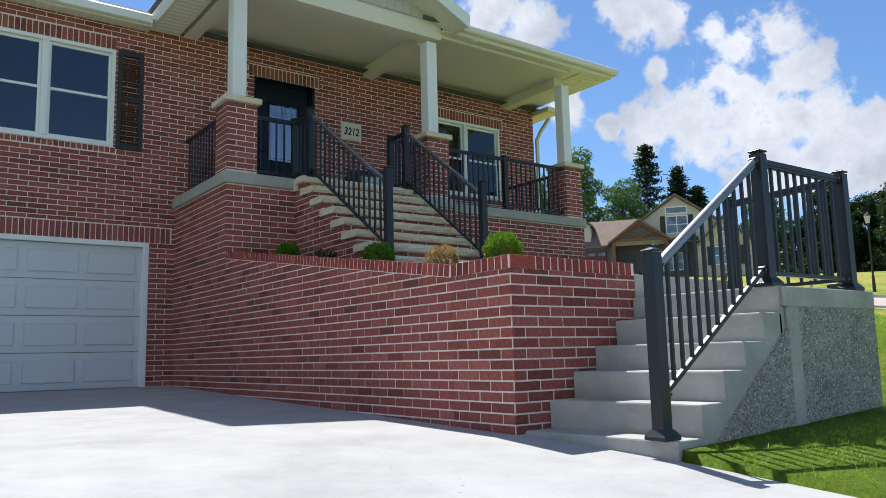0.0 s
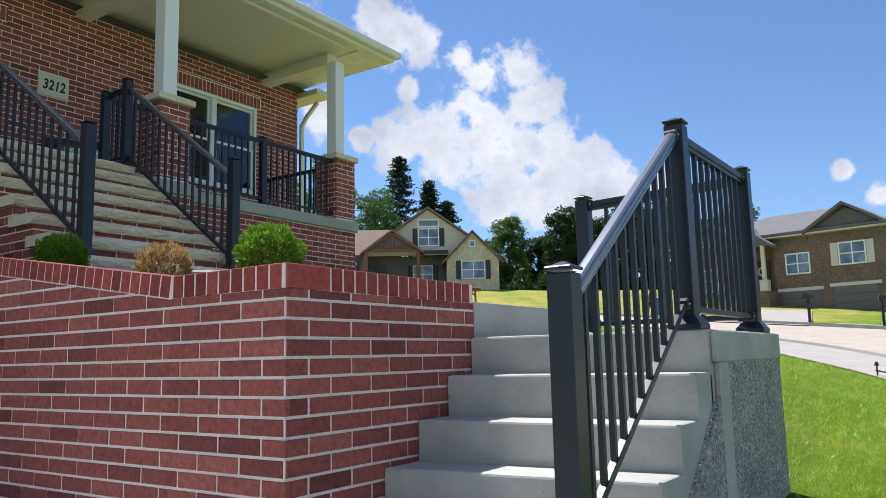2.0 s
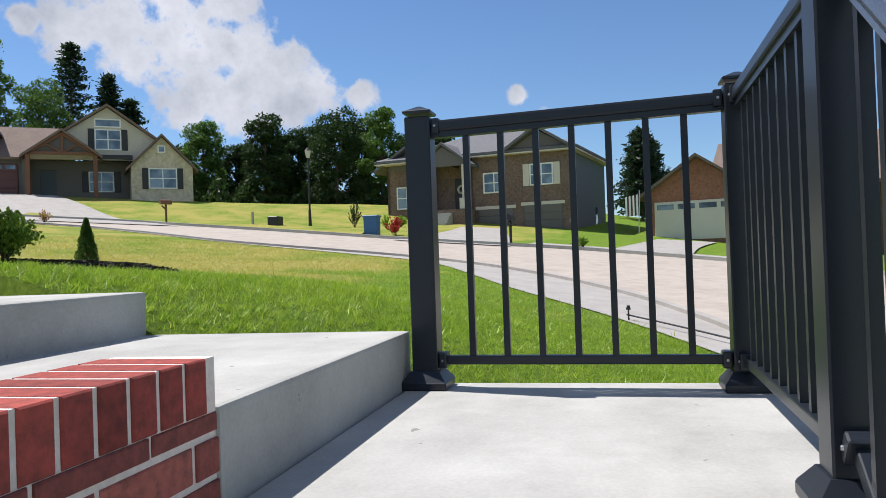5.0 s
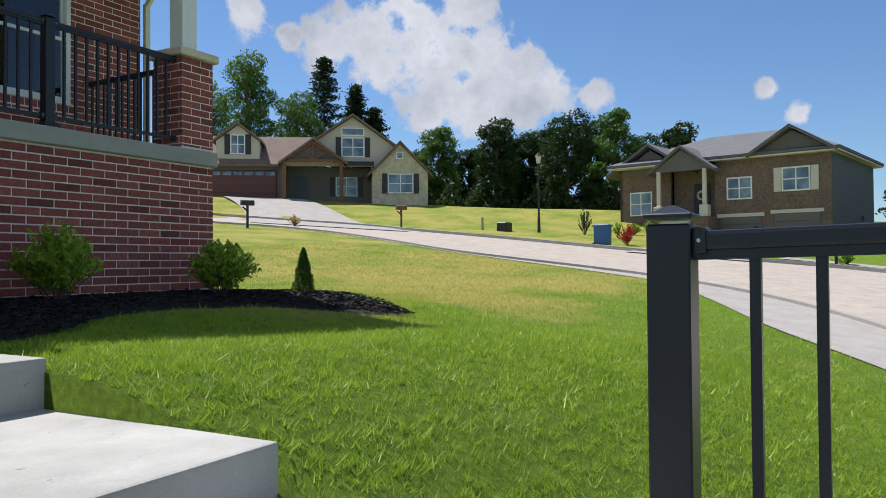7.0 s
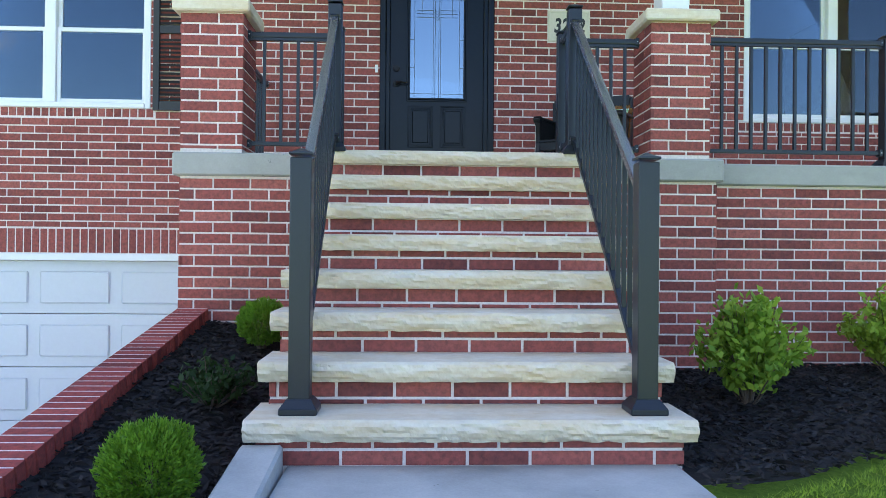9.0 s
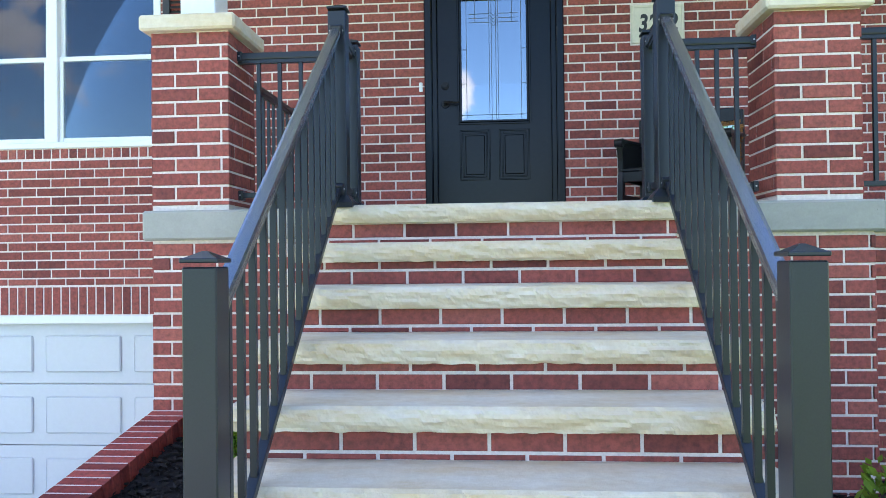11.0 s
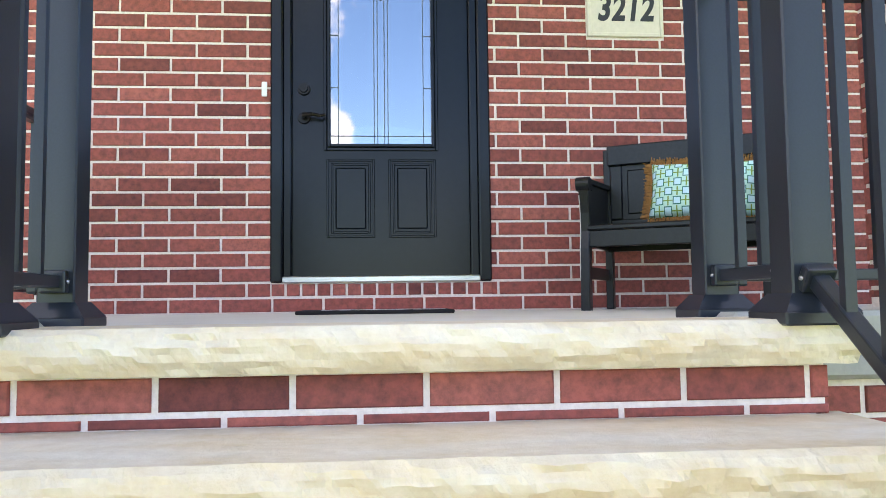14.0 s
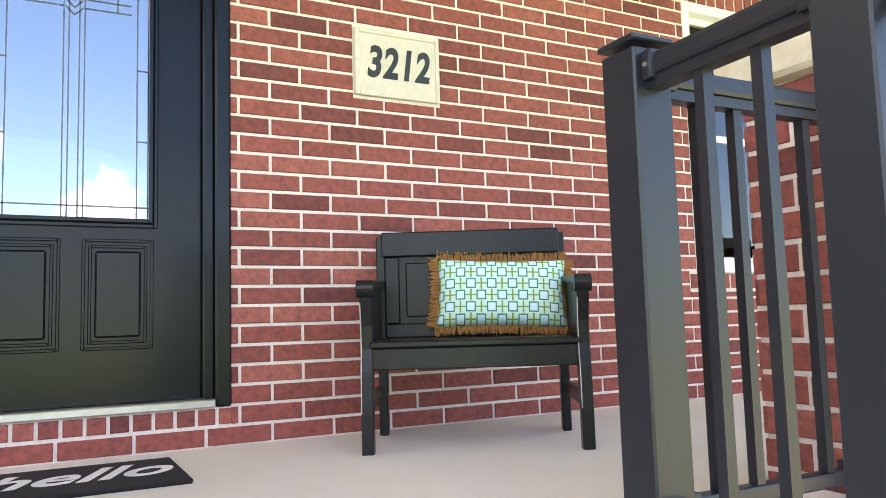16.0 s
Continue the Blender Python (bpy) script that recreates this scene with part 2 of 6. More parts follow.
    return m


M_PANE = pane_mat("window_glass", (0.6, 0.66, 0.7), 1.9)
M_DOORGLASS = pane_mat("mirror_glass", (0.35, 0.42, 0.5), 4.5)


def dry_patches(k):
    """Share of straw-coloured grass: uneven patches, most of them out towards the road."""
    sep = k.t.nodes.new("ShaderNodeSeparateXYZ")
    k.t.links.new(k.g.outputs["Position"], sep.inputs["Vector"])
    reach = k.math("MULTIPLY", k.math("ADD", k.math("ADD", sep.outputs["Y"], 3.6), k.math("MULTIPLY", sep.outputs["X"], 0.05)), 0.09)
    reach = k.math("MINIMUM", k.math("MAXIMUM", reach, -0.12), 0.13)
    return k.ramp(k.math("ADD", k.noise(0.42, 6, 0.62), reach), [(0.47, (0, 0, 0)), (0.72, (0.85, 0.85, 0.85))])


def grass_mat():
    k = Mat("lawn_soil", 0.95, spec=0.1)
    f = k.noise(1.7, 8, 0.7)
    fine = k.noise(26, 8, 0.8)
    c = k.mix(0.6, k.ramp(f, [(0.3, (0.10, 0.18, 0.016)), (0.7, (0.22, 0.32, 0.034))]), k.ramp(fine, [(0.33, (0.035, 0.075, 0.008)), (0.5, (0.12, 0.20, 0.022)), (0.68, (0.25, 0.35, 0.05))]))
    k.colour(k.mix(dry_patches(k), c, (0.36, 0.31, 0.085)))
    k.bump(fine, 1.0, 0.04)
    return k.m


M_GRASS = grass_mat()


def leaf_mat(name, dark, light, rough=0.55, through_light=0.4):
    k = Mat(name, rough, spec=0.3)
    r = k.rand()
    big = k.noise(1.2, 4)
    k.colour(k.mix(0.5, k.ramp(r, [(0.0, dark), (1.0, light)]), k.ramp(big, [(0.3, dark), (0.7, light)])))
    tl = k.t.nodes.new("ShaderNodeBsdfTranslucent")
    mx = k.t.nodes.new("ShaderNodeMixShader")
    mx.inputs["Fac"].default_value = through_light
    k.t.links.new(k.b.inputs["Base Color"].links[0].from_socket, tl.inputs["Color"])
    k.t.links.new(k.b.outputs["BSDF"], mx.inputs[1])
    k.t.links.new(tl.outputs["BSDF"], mx.inputs[2])
    k.t.links.new(mx.outputs["Shader"], k.t.nodes["Material Output"].inputs["Surface"])
    return k.m




def blade_mat():
    """Grass blades: each its own green, in lusher and paler drifts, straw-coloured in the dry patches."""
    k = Mat("grass_blade", 0.5, spec=0.35)
    one = k.ramp(k.rand(), [(0.0, (0.11, 0.22, 0.014)), (0.5, (0.28, 0.44, 0.030)), (0.92, (0.50, 0.62, 0.07)), (1.0, (0.60, 0.54, 0.18))])
    drift = k.ramp(k.noise(1.4, 6, 0.65), [(0.3, (0.15, 0.29, 0.016)), (0.7, (0.44, 0.58, 0.05))])
    c = k.mix(dry_patches(k), k.mix(0.45, one, drift), (0.55, 0.48, 0.13))
    k.colour(c)
    tl = k.t.nodes.new("ShaderNodeBsdfTranslucent")
    mx = k.t.nodes.new("ShaderNodeMixShader")
    mx.inputs["Fac"].default_value = 0.4
    k.t.links.new(c, tl.inputs["Color"])
    k.t.links.new(k.b.outputs["BSDF"], mx.inputs[1])
    k.t.links.new(tl.outputs["BSDF"], mx.inputs[2])
    k.t.links.new(mx.outputs["Shader"], k.t.nodes["Material Output"].inputs["Surface"])
    return k.m


M_BLADE = blade_mat()
M_BOXLEAF = leaf_mat("arborvitae_leaf", (0.06, 0.15, 0.012), (0.24, 0.42, 0.03))
M_SHRUB = leaf_mat("shrub_leaf", (0.10, 0.22, 0.02), (0.42, 0.56, 0.06))
M_DRYLEAF = leaf_mat("golden_leaf", (0.28, 0.16, 0.05), (0.50, 0.38, 0.16))
M_TREE1 = leaf_mat("broadleaf", (0.045, 0.11, 0.018), (0.13, 0.23, 0.04))
M_TREE2 = leaf_mat("dark_broadleaf", (0.014, 0.036, 0.010), (0.045, 0.085, 0.020))
M_CONIFER = leaf_mat("conifer_needles", (0.012, 0.030, 0.014), (0.040, 0.070, 0.030))
M_REDLEAF = leaf_mat("red_blossom", (0.30, 0.02, 0.015), (0.5, 0.06, 0.04))
M_BARK = plain("bark", (0.10, 0.075, 0.055), 0.95, grain=20, amount=0.4, bump=0.6)
M_MULCH = leaf_mat("black_mulch", (0.006, 0.005, 0.005), (0.035, 0.030, 0.028), 0.85, 0.0)
M_MULCHBED = plain("mulch_soil", (0.012, 0.010, 0.010), 0.95, grain=45, amount=0.6, bump=1.0)
M_ROAD = concrete_mat("road_concrete", (0.34, 0.29, 0.24), (0.48, 0.42, 0.36))
M_WALKWAY = concrete_mat("pavement_concrete", (0.30, 0.28, 0.255), (0.40, 0.375, 0.345))

# ---- mesh helpers ----


def link_bm(name, bm, mat, parent=None, label="", smooth=False):
    me = bpy.data.meshes.new(name)
    bmesh.ops.recalc_face_normals(bm, faces=bm.faces[:])
    bm.to_mesh(me)
    bm.free()
    me.materials.append(mat)
    if smooth:
        for p in me.polygons:
            p.use_smooth = True
    ob = new(name, me)
    if parent:
        ob.parent = parent
    if label:
        ob["label"] = label
    return ob


def part(name, bm, mat, parent, label="", smooth=False):
    return link_bm(name, bm, mat, parent, label, smooth)


def thing(name, loc, label, category, group="", kind="", turn=0):
    ob = new(name)
    ob.matrix_world = pose(*loc, 0, 0, turn)
    ob.empty_display_size = 0.1
    return tagged(ob, label, category, group, kind)


def structure(name, bm, mat, label, category, smooth=False):
    return tagged(link_bm(name, bm, mat, None, "", smooth), label, category, kind="structure")


def box(bm, lo, hi, bev=0.0, seg=1):
    vs = [bm.verts.new((x, y, z)) for z in (lo[2], hi[2]) for y in (lo[1], hi[1]) for x in (lo[0], hi[0])]
    fs = [bm.faces.new([vs[i] for i in q]) for q in ((0, 2, 3, 1), (4, 5, 7, 6), (0, 1, 5, 4), (2, 6, 7, 3), (0, 4, 6, 2), (1, 3, 7, 5))]
    if bev:
        es = list({e for f in fs for e in f.edges})
        bmesh.ops.bevel(bm, geom=es, offset=bev, segments=seg, affect="EDGES", profile=0.6)
    return bm


def boxes(*specs, bev=0.0):
    bm = bmesh.new()
    for lo, hi in specs:
        box(bm, lo, hi, bev)
    return bm


def bar(bm, a, b, w, h, up=(0, 0, 1), bev=0.0):
    """A square bar from a to b, w across and h in the up direction."""
    a, b = Vector(a), Vector(b)
    d = (b - a).normalized()
    s = d.cross(Vector(up))
    if s.length < 1e-4:
        s = d.cross(Vector((0, 1, 0)))
    s.normalize()
    u = s.cross(d)
    vs = [bm.verts.new(p + s * (sx * w / 2) + u * (sy * h / 2)) for p in (a, b) for sx, sy in ((-1, -1), (1, -1), (1, 1), (-1, 1))]
    fs = [bm.faces.new([vs[i] for i in q]) for q in ((3, 2, 1, 0), (4, 5, 6, 7), (0, 1, 5, 4), (1, 2, 6, 5), (2, 3, 7, 6), (3, 0, 4, 7))]
    if bev:
        bmesh.ops.bevel(bm, geom=list({e for f in fs for e in f.edges}), offset=bev, segments=2, affect="EDGES", profile=0.6)
    return bm


def tube(bm, a, b, r0, r1=None, n=10):
    a, b = Vector(a), Vector(b)
    r1 = r0 if r1 is None else r1
    q = (b - a).to_track_quat("Z", "Y")
    ring = []
    for p, r in ((a, r0), (b, r1)):
        ring.append([bm.verts.new(p + q @ Vector((r * math.cos(2 * math.pi * i / n), r * math.sin(2 * math.pi * i / n), 0))) for i in range(n)])
    for i in range(n):
        bm.faces.new((ring[0][i], ring[0][(i + 1) % n], ring[1][(i + 1) % n], ring[1][i]))
    bm.faces.new(ring[0][::-1])
    bm.faces.new(ring[1])
    return bm


def prism(bm, pts, off):
    """A plate from a flat outline, thickened by the vector off."""
    off = Vector(off)
    a = [bm.verts.new(p) for p in pts]
    b = [bm.verts.new(Vector(p) + off) for p in pts]
    n = len(pts)
    bm.faces.new(a)
    bm.faces.new(b[::-1])
    for i in range(n):
        bm.faces.new((a[i], b[i], b[(i + 1) % n], a[(i + 1) % n]))
    return bm


def sheet(bm, xs, ys, fz):
    g = [[bm.verts.new((x, y, fz(x, y))) for x in xs] for y in ys]
    for j in range(len(ys) - 1):
        for i in range(len(xs) - 1):
            bm.faces.new((g[j][i], g[j][i + 1], g[j + 1][i + 1], g[j + 1][i]))
    return bm


def smooth01(a, b, v):
    t = min(1.0, max(0.0, (v - a) / (b - a)))
    return t * t * (3 - 2 * t)


# ---- the lie of the land ----
def land(x, y):
    z = -2.2 + 0.045 * x + 0.09 * y
    z = max(z, -6.0) if y < 0 else min(z, 9.0)
    z += 1.2 * smooth01(40, 53, 0.87 * x + 0.5 * y)
    z += 0.9 * math.exp(-((x - 54) ** 2 + (y + 3) ** 2) / 200)
    w = (1 - smooth01(4.5, 15, x)) * smooth01(-9.1, -5.6, y - 0.06 * max(0, x - 1)) * (1 - smooth01(3, 20, y)) * smooth01(-30, -12, x)
    drop = 0.052 * max(0.0, min(x, 9.0) - 1.2) * smooth01(2.7, 4.7, -y)
    return z + (-1.56 - drop - z) * w


def drive_z(x, y):
    if y > -7.7:
        z = -2.82 + 0.028 * y
    else:
        z = -2.82 - 0.028 * 7.7 + 0.075 * (y + 7.7)
    return z


RW_X, RW_Y = -1.83, -7.70


def rake(y):
    """Height of the top of the garden wall beside the drive."""
    return -1.765 + 0.147 * max(0.0, y + 7.0)

# ---- brickwork ----
CO, BL = 0.0762, 0.254
JO = 0.0128


def clip_poly(poly, a, b, c):
    """Keep the part of the outline where a*u + b*v <= c."""
    out = []
    for i, p in enumerate(poly):
        q = poly[(i + 1) % len(poly)]
        dp, dq = a * p[0] + b * p[1] - c, a * q[0] + b * q[1] - c
        if dp <= 0:
            out.append(p)
        if (dp < 0 < dq) or (dq < 0 < dp):
            t = dp / (dp - dq)
            out.append((p[0] + t * (q[0] - p[0]), p[1] + t * (q[1] - p[1])))
    return out


def brick_geo(poly, proud=0.006, back=0.02, ch=0.003):
    """Vertices and faces of one brick: outline in the wall's plane, with eased front edges. n is outwards."""
    n = len(poly)
    cu, cv = sum(p[0] for p in poly) / n, sum(p[1] for p in poly) / n
    ins = []
    for u, v in poly:
        du, dv = cu - u, cv - v
        ins.append((u + math.copysign(min(ch, abs(du)), du), v + math.copysign(min(ch, abs(dv)), dv)))
    vs = [(u, v, -back) for u, v in poly] + [(u, v, proud - ch) for u, v in poly] + [(u, v, proud) for u, v in ins]
    fs = []
    for k in (0, 1):
        for i in range(n):
            j = (i + 1) % n
            fs.append((k * n + i, k * n + j, (k + 1) * n + j, (k + 1) * n + i))
    fs.append(tuple(range(2 * n, 3 * n)))
    return vs, fs


BRICK_MESH = {}


def brick_wall(parent, o, ud, width, z0, z1, holes=(), cuts=(), near=None, mat=None, shift=0.0, brick=None, vertical=False, extra=(), seed=1):
    """Bricks laid on a wall's face. o: the foot of the face at u = 0 (x, y); ud: the way along it; outwards is to the right of ud.
    holes: (u0, z0, u1, z1); cuts: half-planes (a, b, c) over (u, z); near: u0, z0, u1, z1 whose bricks are single objects."""
    mat = mat or M_BRICK
    rnd = random.Random(seed)
    ud = Vector((ud[0], ud[1], 0)).normalized()
    nd = ud.cross(Vector((0, 0, 1)))
    basis = Matrix((ud, Vector((0, 0, 1)), nd)).transposed().to_4x4()
    basis.translation = Vector((o[0], o[1], 0))
    bl, co = (brick or (BL, CO))
    rest_v, rest_f = [], []
    made = 0
    k0 = math.floor(z0 / co) if not vertical else 0
    k1 = math.ceil(z1 / co) if not vertical else 1
    for k in range(k0, k1):
        a0, a1 = (k * co + JO / 2, (k + 1) * co - JO / 2) if not vertical else (z0 + JO / 2, z1 - JO / 2)
        a0c, a1c = max(a0, z0), min(a1, z1)
        if a1c - a0c < 0.012:
            continue
        rects = [(0.0, width, a0c, a1c)]
        for h in holes:
            nxt = []
            for s, e, zl, zh in rects:
                if h[2] <= s or h[0] >= e or h[3] <= zl or h[1] >= zh:
                    nxt.append((s, e, zl, zh))
                    continue
                if h[0] > s:
                    nxt.append((s, h[0], zl, zh))
                if h[2] < e:
                    nxt.append((h[2], e, zl, zh))
                m0, m1 = max(s, h[0]), min(e, h[2])
                if h[1] - JO - zl > 0.014:
                    nxt.append((m0, m1, zl, h[1] - JO))
                if zh - h[3] - JO > 0.014:
                    nxt.append((m0, m1, h[3] + JO, zh))
            rects = nxt
        off = (shift + (bl / 2 if k % 2 else 0)) if not vertical else shift
        for s, e, zl, zh in rects:
            i = math.floor((s - off) / bl)
            while True:
                u0, u1 = max(s, i * bl + off + JO / 2), min(e, (i + 1) * bl + off - JO / 2)
                if i * bl + off >= e:
                    break
                i += 1
                if u1 - u0 < 0.014:
                    continue
                poly = [(u0, zl), (u1, zl), (u1, zh), (u0, zh)]
                full = u1 - u0 > bl - JO - 1e-4 and zh - zl > (a1 - a0) - 1e-4
                n0 = len(poly)
                for c in cuts:
                    new_poly = clip_poly(poly, *c)
                    if new_poly != poly:
                        full = False
                    poly = new_poly
                    if len(poly) < 3:
                        break
                if len(poly) < 3:
                    continue
                single = near and near[0] <= (u0 + u1) / 2 <= near[2] and near[1] <= (a0c + a1c) / 2 <= near[3] and made < 300
                if single:
                    made += 1
                    pr = rnd.choice((0.0045, 0.006, 0.0075))
                    if full:
                        key = (round(bl, 4), round(a1 - a0, 4), pr, mat.name)
                        if key not in BRICK_MESH:
                            hw, hh = (bl - JO) / 2, (a1 - a0) / 2
                            vs, fs = brick_geo([(-hw, -hh), (hw, -hh), (hw, hh), (-hw, hh)], pr)
                            me = bpy.data.meshes.new("brick")
                            me.from_pydata(vs, [], fs)
                            me.materials.append(mat)
                            BRICK_MESH[key] = me
                        me = BRICK_MESH[key]
                        cu, cv = (u0 + u1) / 2, (a0 + a1) / 2
                    else:
                        cu = sum(p[0] for p in poly) / len(poly)
                        cv = sum(p[1] for p in poly) / len(poly)
                        vs, fs = brick_geo([(p[0] - cu, p[1] - cv) for p in poly], pr)
                        me = bpy.data.meshes.new("brick")
                        me.from_pydata(vs, [], fs)
                        me.materials.append(mat)
                    ob = new("brick", me)
                    ob.parent = parent
                    ob.matrix_basis = parent.matrix_world.inverted() @ basis @ Matrix.Translation((cu, cv, 0))
                else:
                    vs, fs = brick_geo(poly, rnd.choice((0.0045, 0.006, 0.0075)))
                    b = len(rest_v)
                    rest_v += [tuple(basis @ Vector(v)) for v in vs]
                    rest_f += [tuple(b + q for q in f) for f in fs]
    if rest_f:
        me = bpy.data.meshes.new("brickwork")
        inv = parent.matrix_world.inverted()
        me.from_pydata([tuple(inv @ Vector(v)) for v in rest_v], [], rest_f)
        me.materials.append(mat)
        ob = new("brickwork", me)
        ob.parent = parent
        ob["kind"] = "stuff"

# ---- openings of the front wall: x0, z0, x1, z1 ----
H_LWIN = (-4.66, 0.71, -2.76, 2.225)
H_DOOR = (-0.56, 0.15, 0.56, 2.27)
H_RWIN = (3.05, 0.67, 4.85, 2.2)
H_GAR = (-7.07, -2.95, -2.20, -0.69)
HX0, HX1, HY1 = -8.2, 5.82, 9.0
CEIL = 2.86


def cells(bm, x0, x1, z0, z1, y0, y1, holes):
    xs = sorted({x0, x1, *[h[0] for h in holes], *[h[2] for h in holes]})
    zs = sorted({z0, z1, *[h[1] for h in holes], *[h[3] for h in holes]})
    xs = [v for v in xs if x0 <= v <= x1]
    zs = [v for v in zs if z0 <= v <= z1]
    for i in range(len(xs) - 1):
        for j in range(len(zs) - 1):
            cx, cz = (xs[i] + xs[i + 1]) / 2, (zs[j] + zs[j + 1]) / 2
            if any(h[0] < cx < h[2] and h[1] < cz < h[3] for h in holes):
                continue
            box(bm, (xs[i], y0, zs[j]), (xs[i + 1], y1, zs[j + 1]))
    return bm


HOLES = [H_LWIN, H_DOOR, H_RWIN, H_GAR]
wall_front = structure("wall_front", cells(bmesh.new(), HX0, HX1, -3.0, 2.95, 0.0, 0.28, HOLES), M_MORTAR, "red brick front wall with pale mortar joints", "wall")
wall_right = structure("wall_right", boxes(((HX1 - 0.28, 0.28, -2.6), (HX1, HY1, 2.95))), M_MORTAR, "red brick side wall of the house", "wall")
structure("wall_left", boxes(((HX0, 0.28, -3.0), (HX0 + 0.28, HY1, 2.95))), M_MORTAR, "plain side wall of the house", "wall")
structure("wall_back", boxes(((HX0, HY1, -3.0), (HX1, HY1 + 0.28, 2.95))), M_MORTAR, "plain rear wall of the house", "wall")
# unseen rooms, added and coloured dark so that the panes look dim
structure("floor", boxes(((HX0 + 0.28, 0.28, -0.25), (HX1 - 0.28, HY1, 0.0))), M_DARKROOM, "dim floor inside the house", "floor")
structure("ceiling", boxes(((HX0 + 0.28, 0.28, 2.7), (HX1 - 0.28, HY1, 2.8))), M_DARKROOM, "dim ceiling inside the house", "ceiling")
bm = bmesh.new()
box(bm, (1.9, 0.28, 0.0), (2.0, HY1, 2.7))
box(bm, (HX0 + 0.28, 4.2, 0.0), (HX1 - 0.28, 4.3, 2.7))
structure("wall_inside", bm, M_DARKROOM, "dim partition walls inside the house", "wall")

# main roof: a long gable along the house
bm = bmesh.new()
EY, EZ, PITCH = -0.22, 2.62, 0.42
ridge_y = (HY1 + 0.28) / 2
rz = EZ + 0.15 + (ridge_y - EY) * PITCH
prism(bm, [(HX0 - 0.4, EY, EZ + 0.13), (HX0 - 0.4, ridge_y, rz), (HX0 - 0.4, 2 * ridge_y - EY, EZ + 0.13)], (HX1 - HX0 + 0.75, 0, 0))
roof_main = structure("roof_main", bm, M_SHINGLE, "dark grey shingle roof of the house", "roof")
part("soffit", boxes(((HX0 - 0.4, EY, EZ), (-2.30, 0.0, EZ + 0.10)), ((HX1 + 0.0, -0.5, EZ + 0.02), (HX1 + 0.38, HY1, EZ + 0.12))), M_SOFFIT, roof_main)
part("gutter", boxes(((HX0 - 0.4, EY - 0.11, EZ + 0.02), (-2.32, EY, EZ + 0.16)), bev=0.015), M_WHITE, roof_main, "white aluminium gutter")
bm = bmesh.new()
for i in range(46):
    x = HX0 - 0.3 + i * 0.125
    box(bm, (x, EY + 0.05, EZ - 0.006), (x + 0.03, -0.04, EZ))
part("soffit_groove", bm, M_WHITE, roof_main)

# porch roof: gable over the stairs, low roof going on to the right
GX0, GX1, GY = -2.28, 2.06, -2.55
bm = bmesh.new()
gz = 2.93
apex = gz + (GX1 - GX0) / 2 * 0.48
gm = (GX0 + GX1) / 2
prism(bm, [(GX0, GY, gz - 0.02), (gm, GY, apex - 0.02), (gm, GY, apex + 0.10), (GX0, GY, gz + 0.10)], (0, 5.5, 0))
prism(bm, [(gm, GY, apex - 0.02), (GX1, GY, gz - 0.02), (GX1, GY, gz + 0.10), (gm, GY, apex + 0.10)], (0, 5.5, 0))
porch_roof = structure("roof_porch", bm, M_SHINGLE, "porch roof with a gable front, cream soffits and white fascia", "roof")
bm = bmesh.new()
prism(bm, [(GX0 + 0.2, -2.08, CEIL + 0.13), (GX1 - 0.2, -2.08, CEIL + 0.13), (gm, -2.08, apex - 0.06)], (0, 0.06, 0))
part("gable_panel", bm, M_SIDING, porch_roof, "grey shake siding in the gable")
bm = bmesh.new()
row = 0
z = CEIL + 0.14
while z < apex - 0.2:
    half = (apex - 0.06 - z - 0.16) / 0.48
    x = gm - half + (0.07 if row % 2 else 0)
    while x < gm + half - 0.1:
        box(bm, (x, -2.098, z), (x + 0.148, -2.08, z + 0.165))
        x += 0.152
    z += 0.17
    row += 1
part("shake", bm, M_SIDING, porch_roof)
bm = bmesh.new()
for a, b in (((GX0, gz), (gm, apex)), ((gm, apex), (GX1, gz))):
    prism(bm, [(a[0], GY - 0.02, a[1] - 0.13), (b[0], GY - 0.02, b[1] - 0.13), (b[0], GY - 0.02, b[1] + 0.09), (a[0], GY - 0.02, a[1] + 0.09)], (0, 0.03, 0))
part("rake_board", bm, M_WHITE, porch_roof)
bm = bmesh.new()
for a, b in (((GX0 + 0.02, gz), (gm, apex)), ((gm, apex), (GX1 - 0.02, gz))):
    prism(bm, [(a[0], GY + 0.01, a[1] - 0.10), (b[0], GY + 0.01, b[1] - 0.10), (b[0], GY + 0.01, b[1] - 0.07), (a[0], GY + 0.01, a[1] - 0.07)], (0, 0.46, 0))
part("rake_soffit", bm, M_SOFFIT, porch_roof)
bm = bmesh.new()
box(bm, (GX0, GY, 2.66), (-1.83, -0.01, 2.74))
prism(bm, [(GX0, GY, 2.74), (GX0 + 0.1, GY, 2.74), (GX0 + 0.1, GY, gz), (GX0, GY, gz - 0.03)], (0, 2.5, 0))
prism(bm, [(GX0 + 0.1, GY + 0.02, 2.66), (-1.83, GY + 0.02, 2.66), (-1.83, GY + 0.02, gz + 0.12), (GX0 + 0.1, GY + 0.02, gz)], (0, 0.03, 0))
part("eave_box", bm, M_SOFFIT, porch_roof, "cream boxed eave")
bm = bmesh.new()
for i in range(19):
    y = GY + 0.12 + i * 0.125
    box(bm, (GX0 + 0.05, y, 2.654), (-1.88, y + 0.03, 2.66))
part("soffit_groove", bm, M_WHITE, porch_roof)
# right-hand part
RX1, RY = 5.90, -2.16
bm = bmesh.new()
prism(bm, [(GX1 - 0.6, RY, 2.97), (RX1, RY, 2.97), (RX1 - 1.4, 1.4, 4.3), (GX1 - 0.6, 1.4, 4.3)], (0, 0, 0.06))
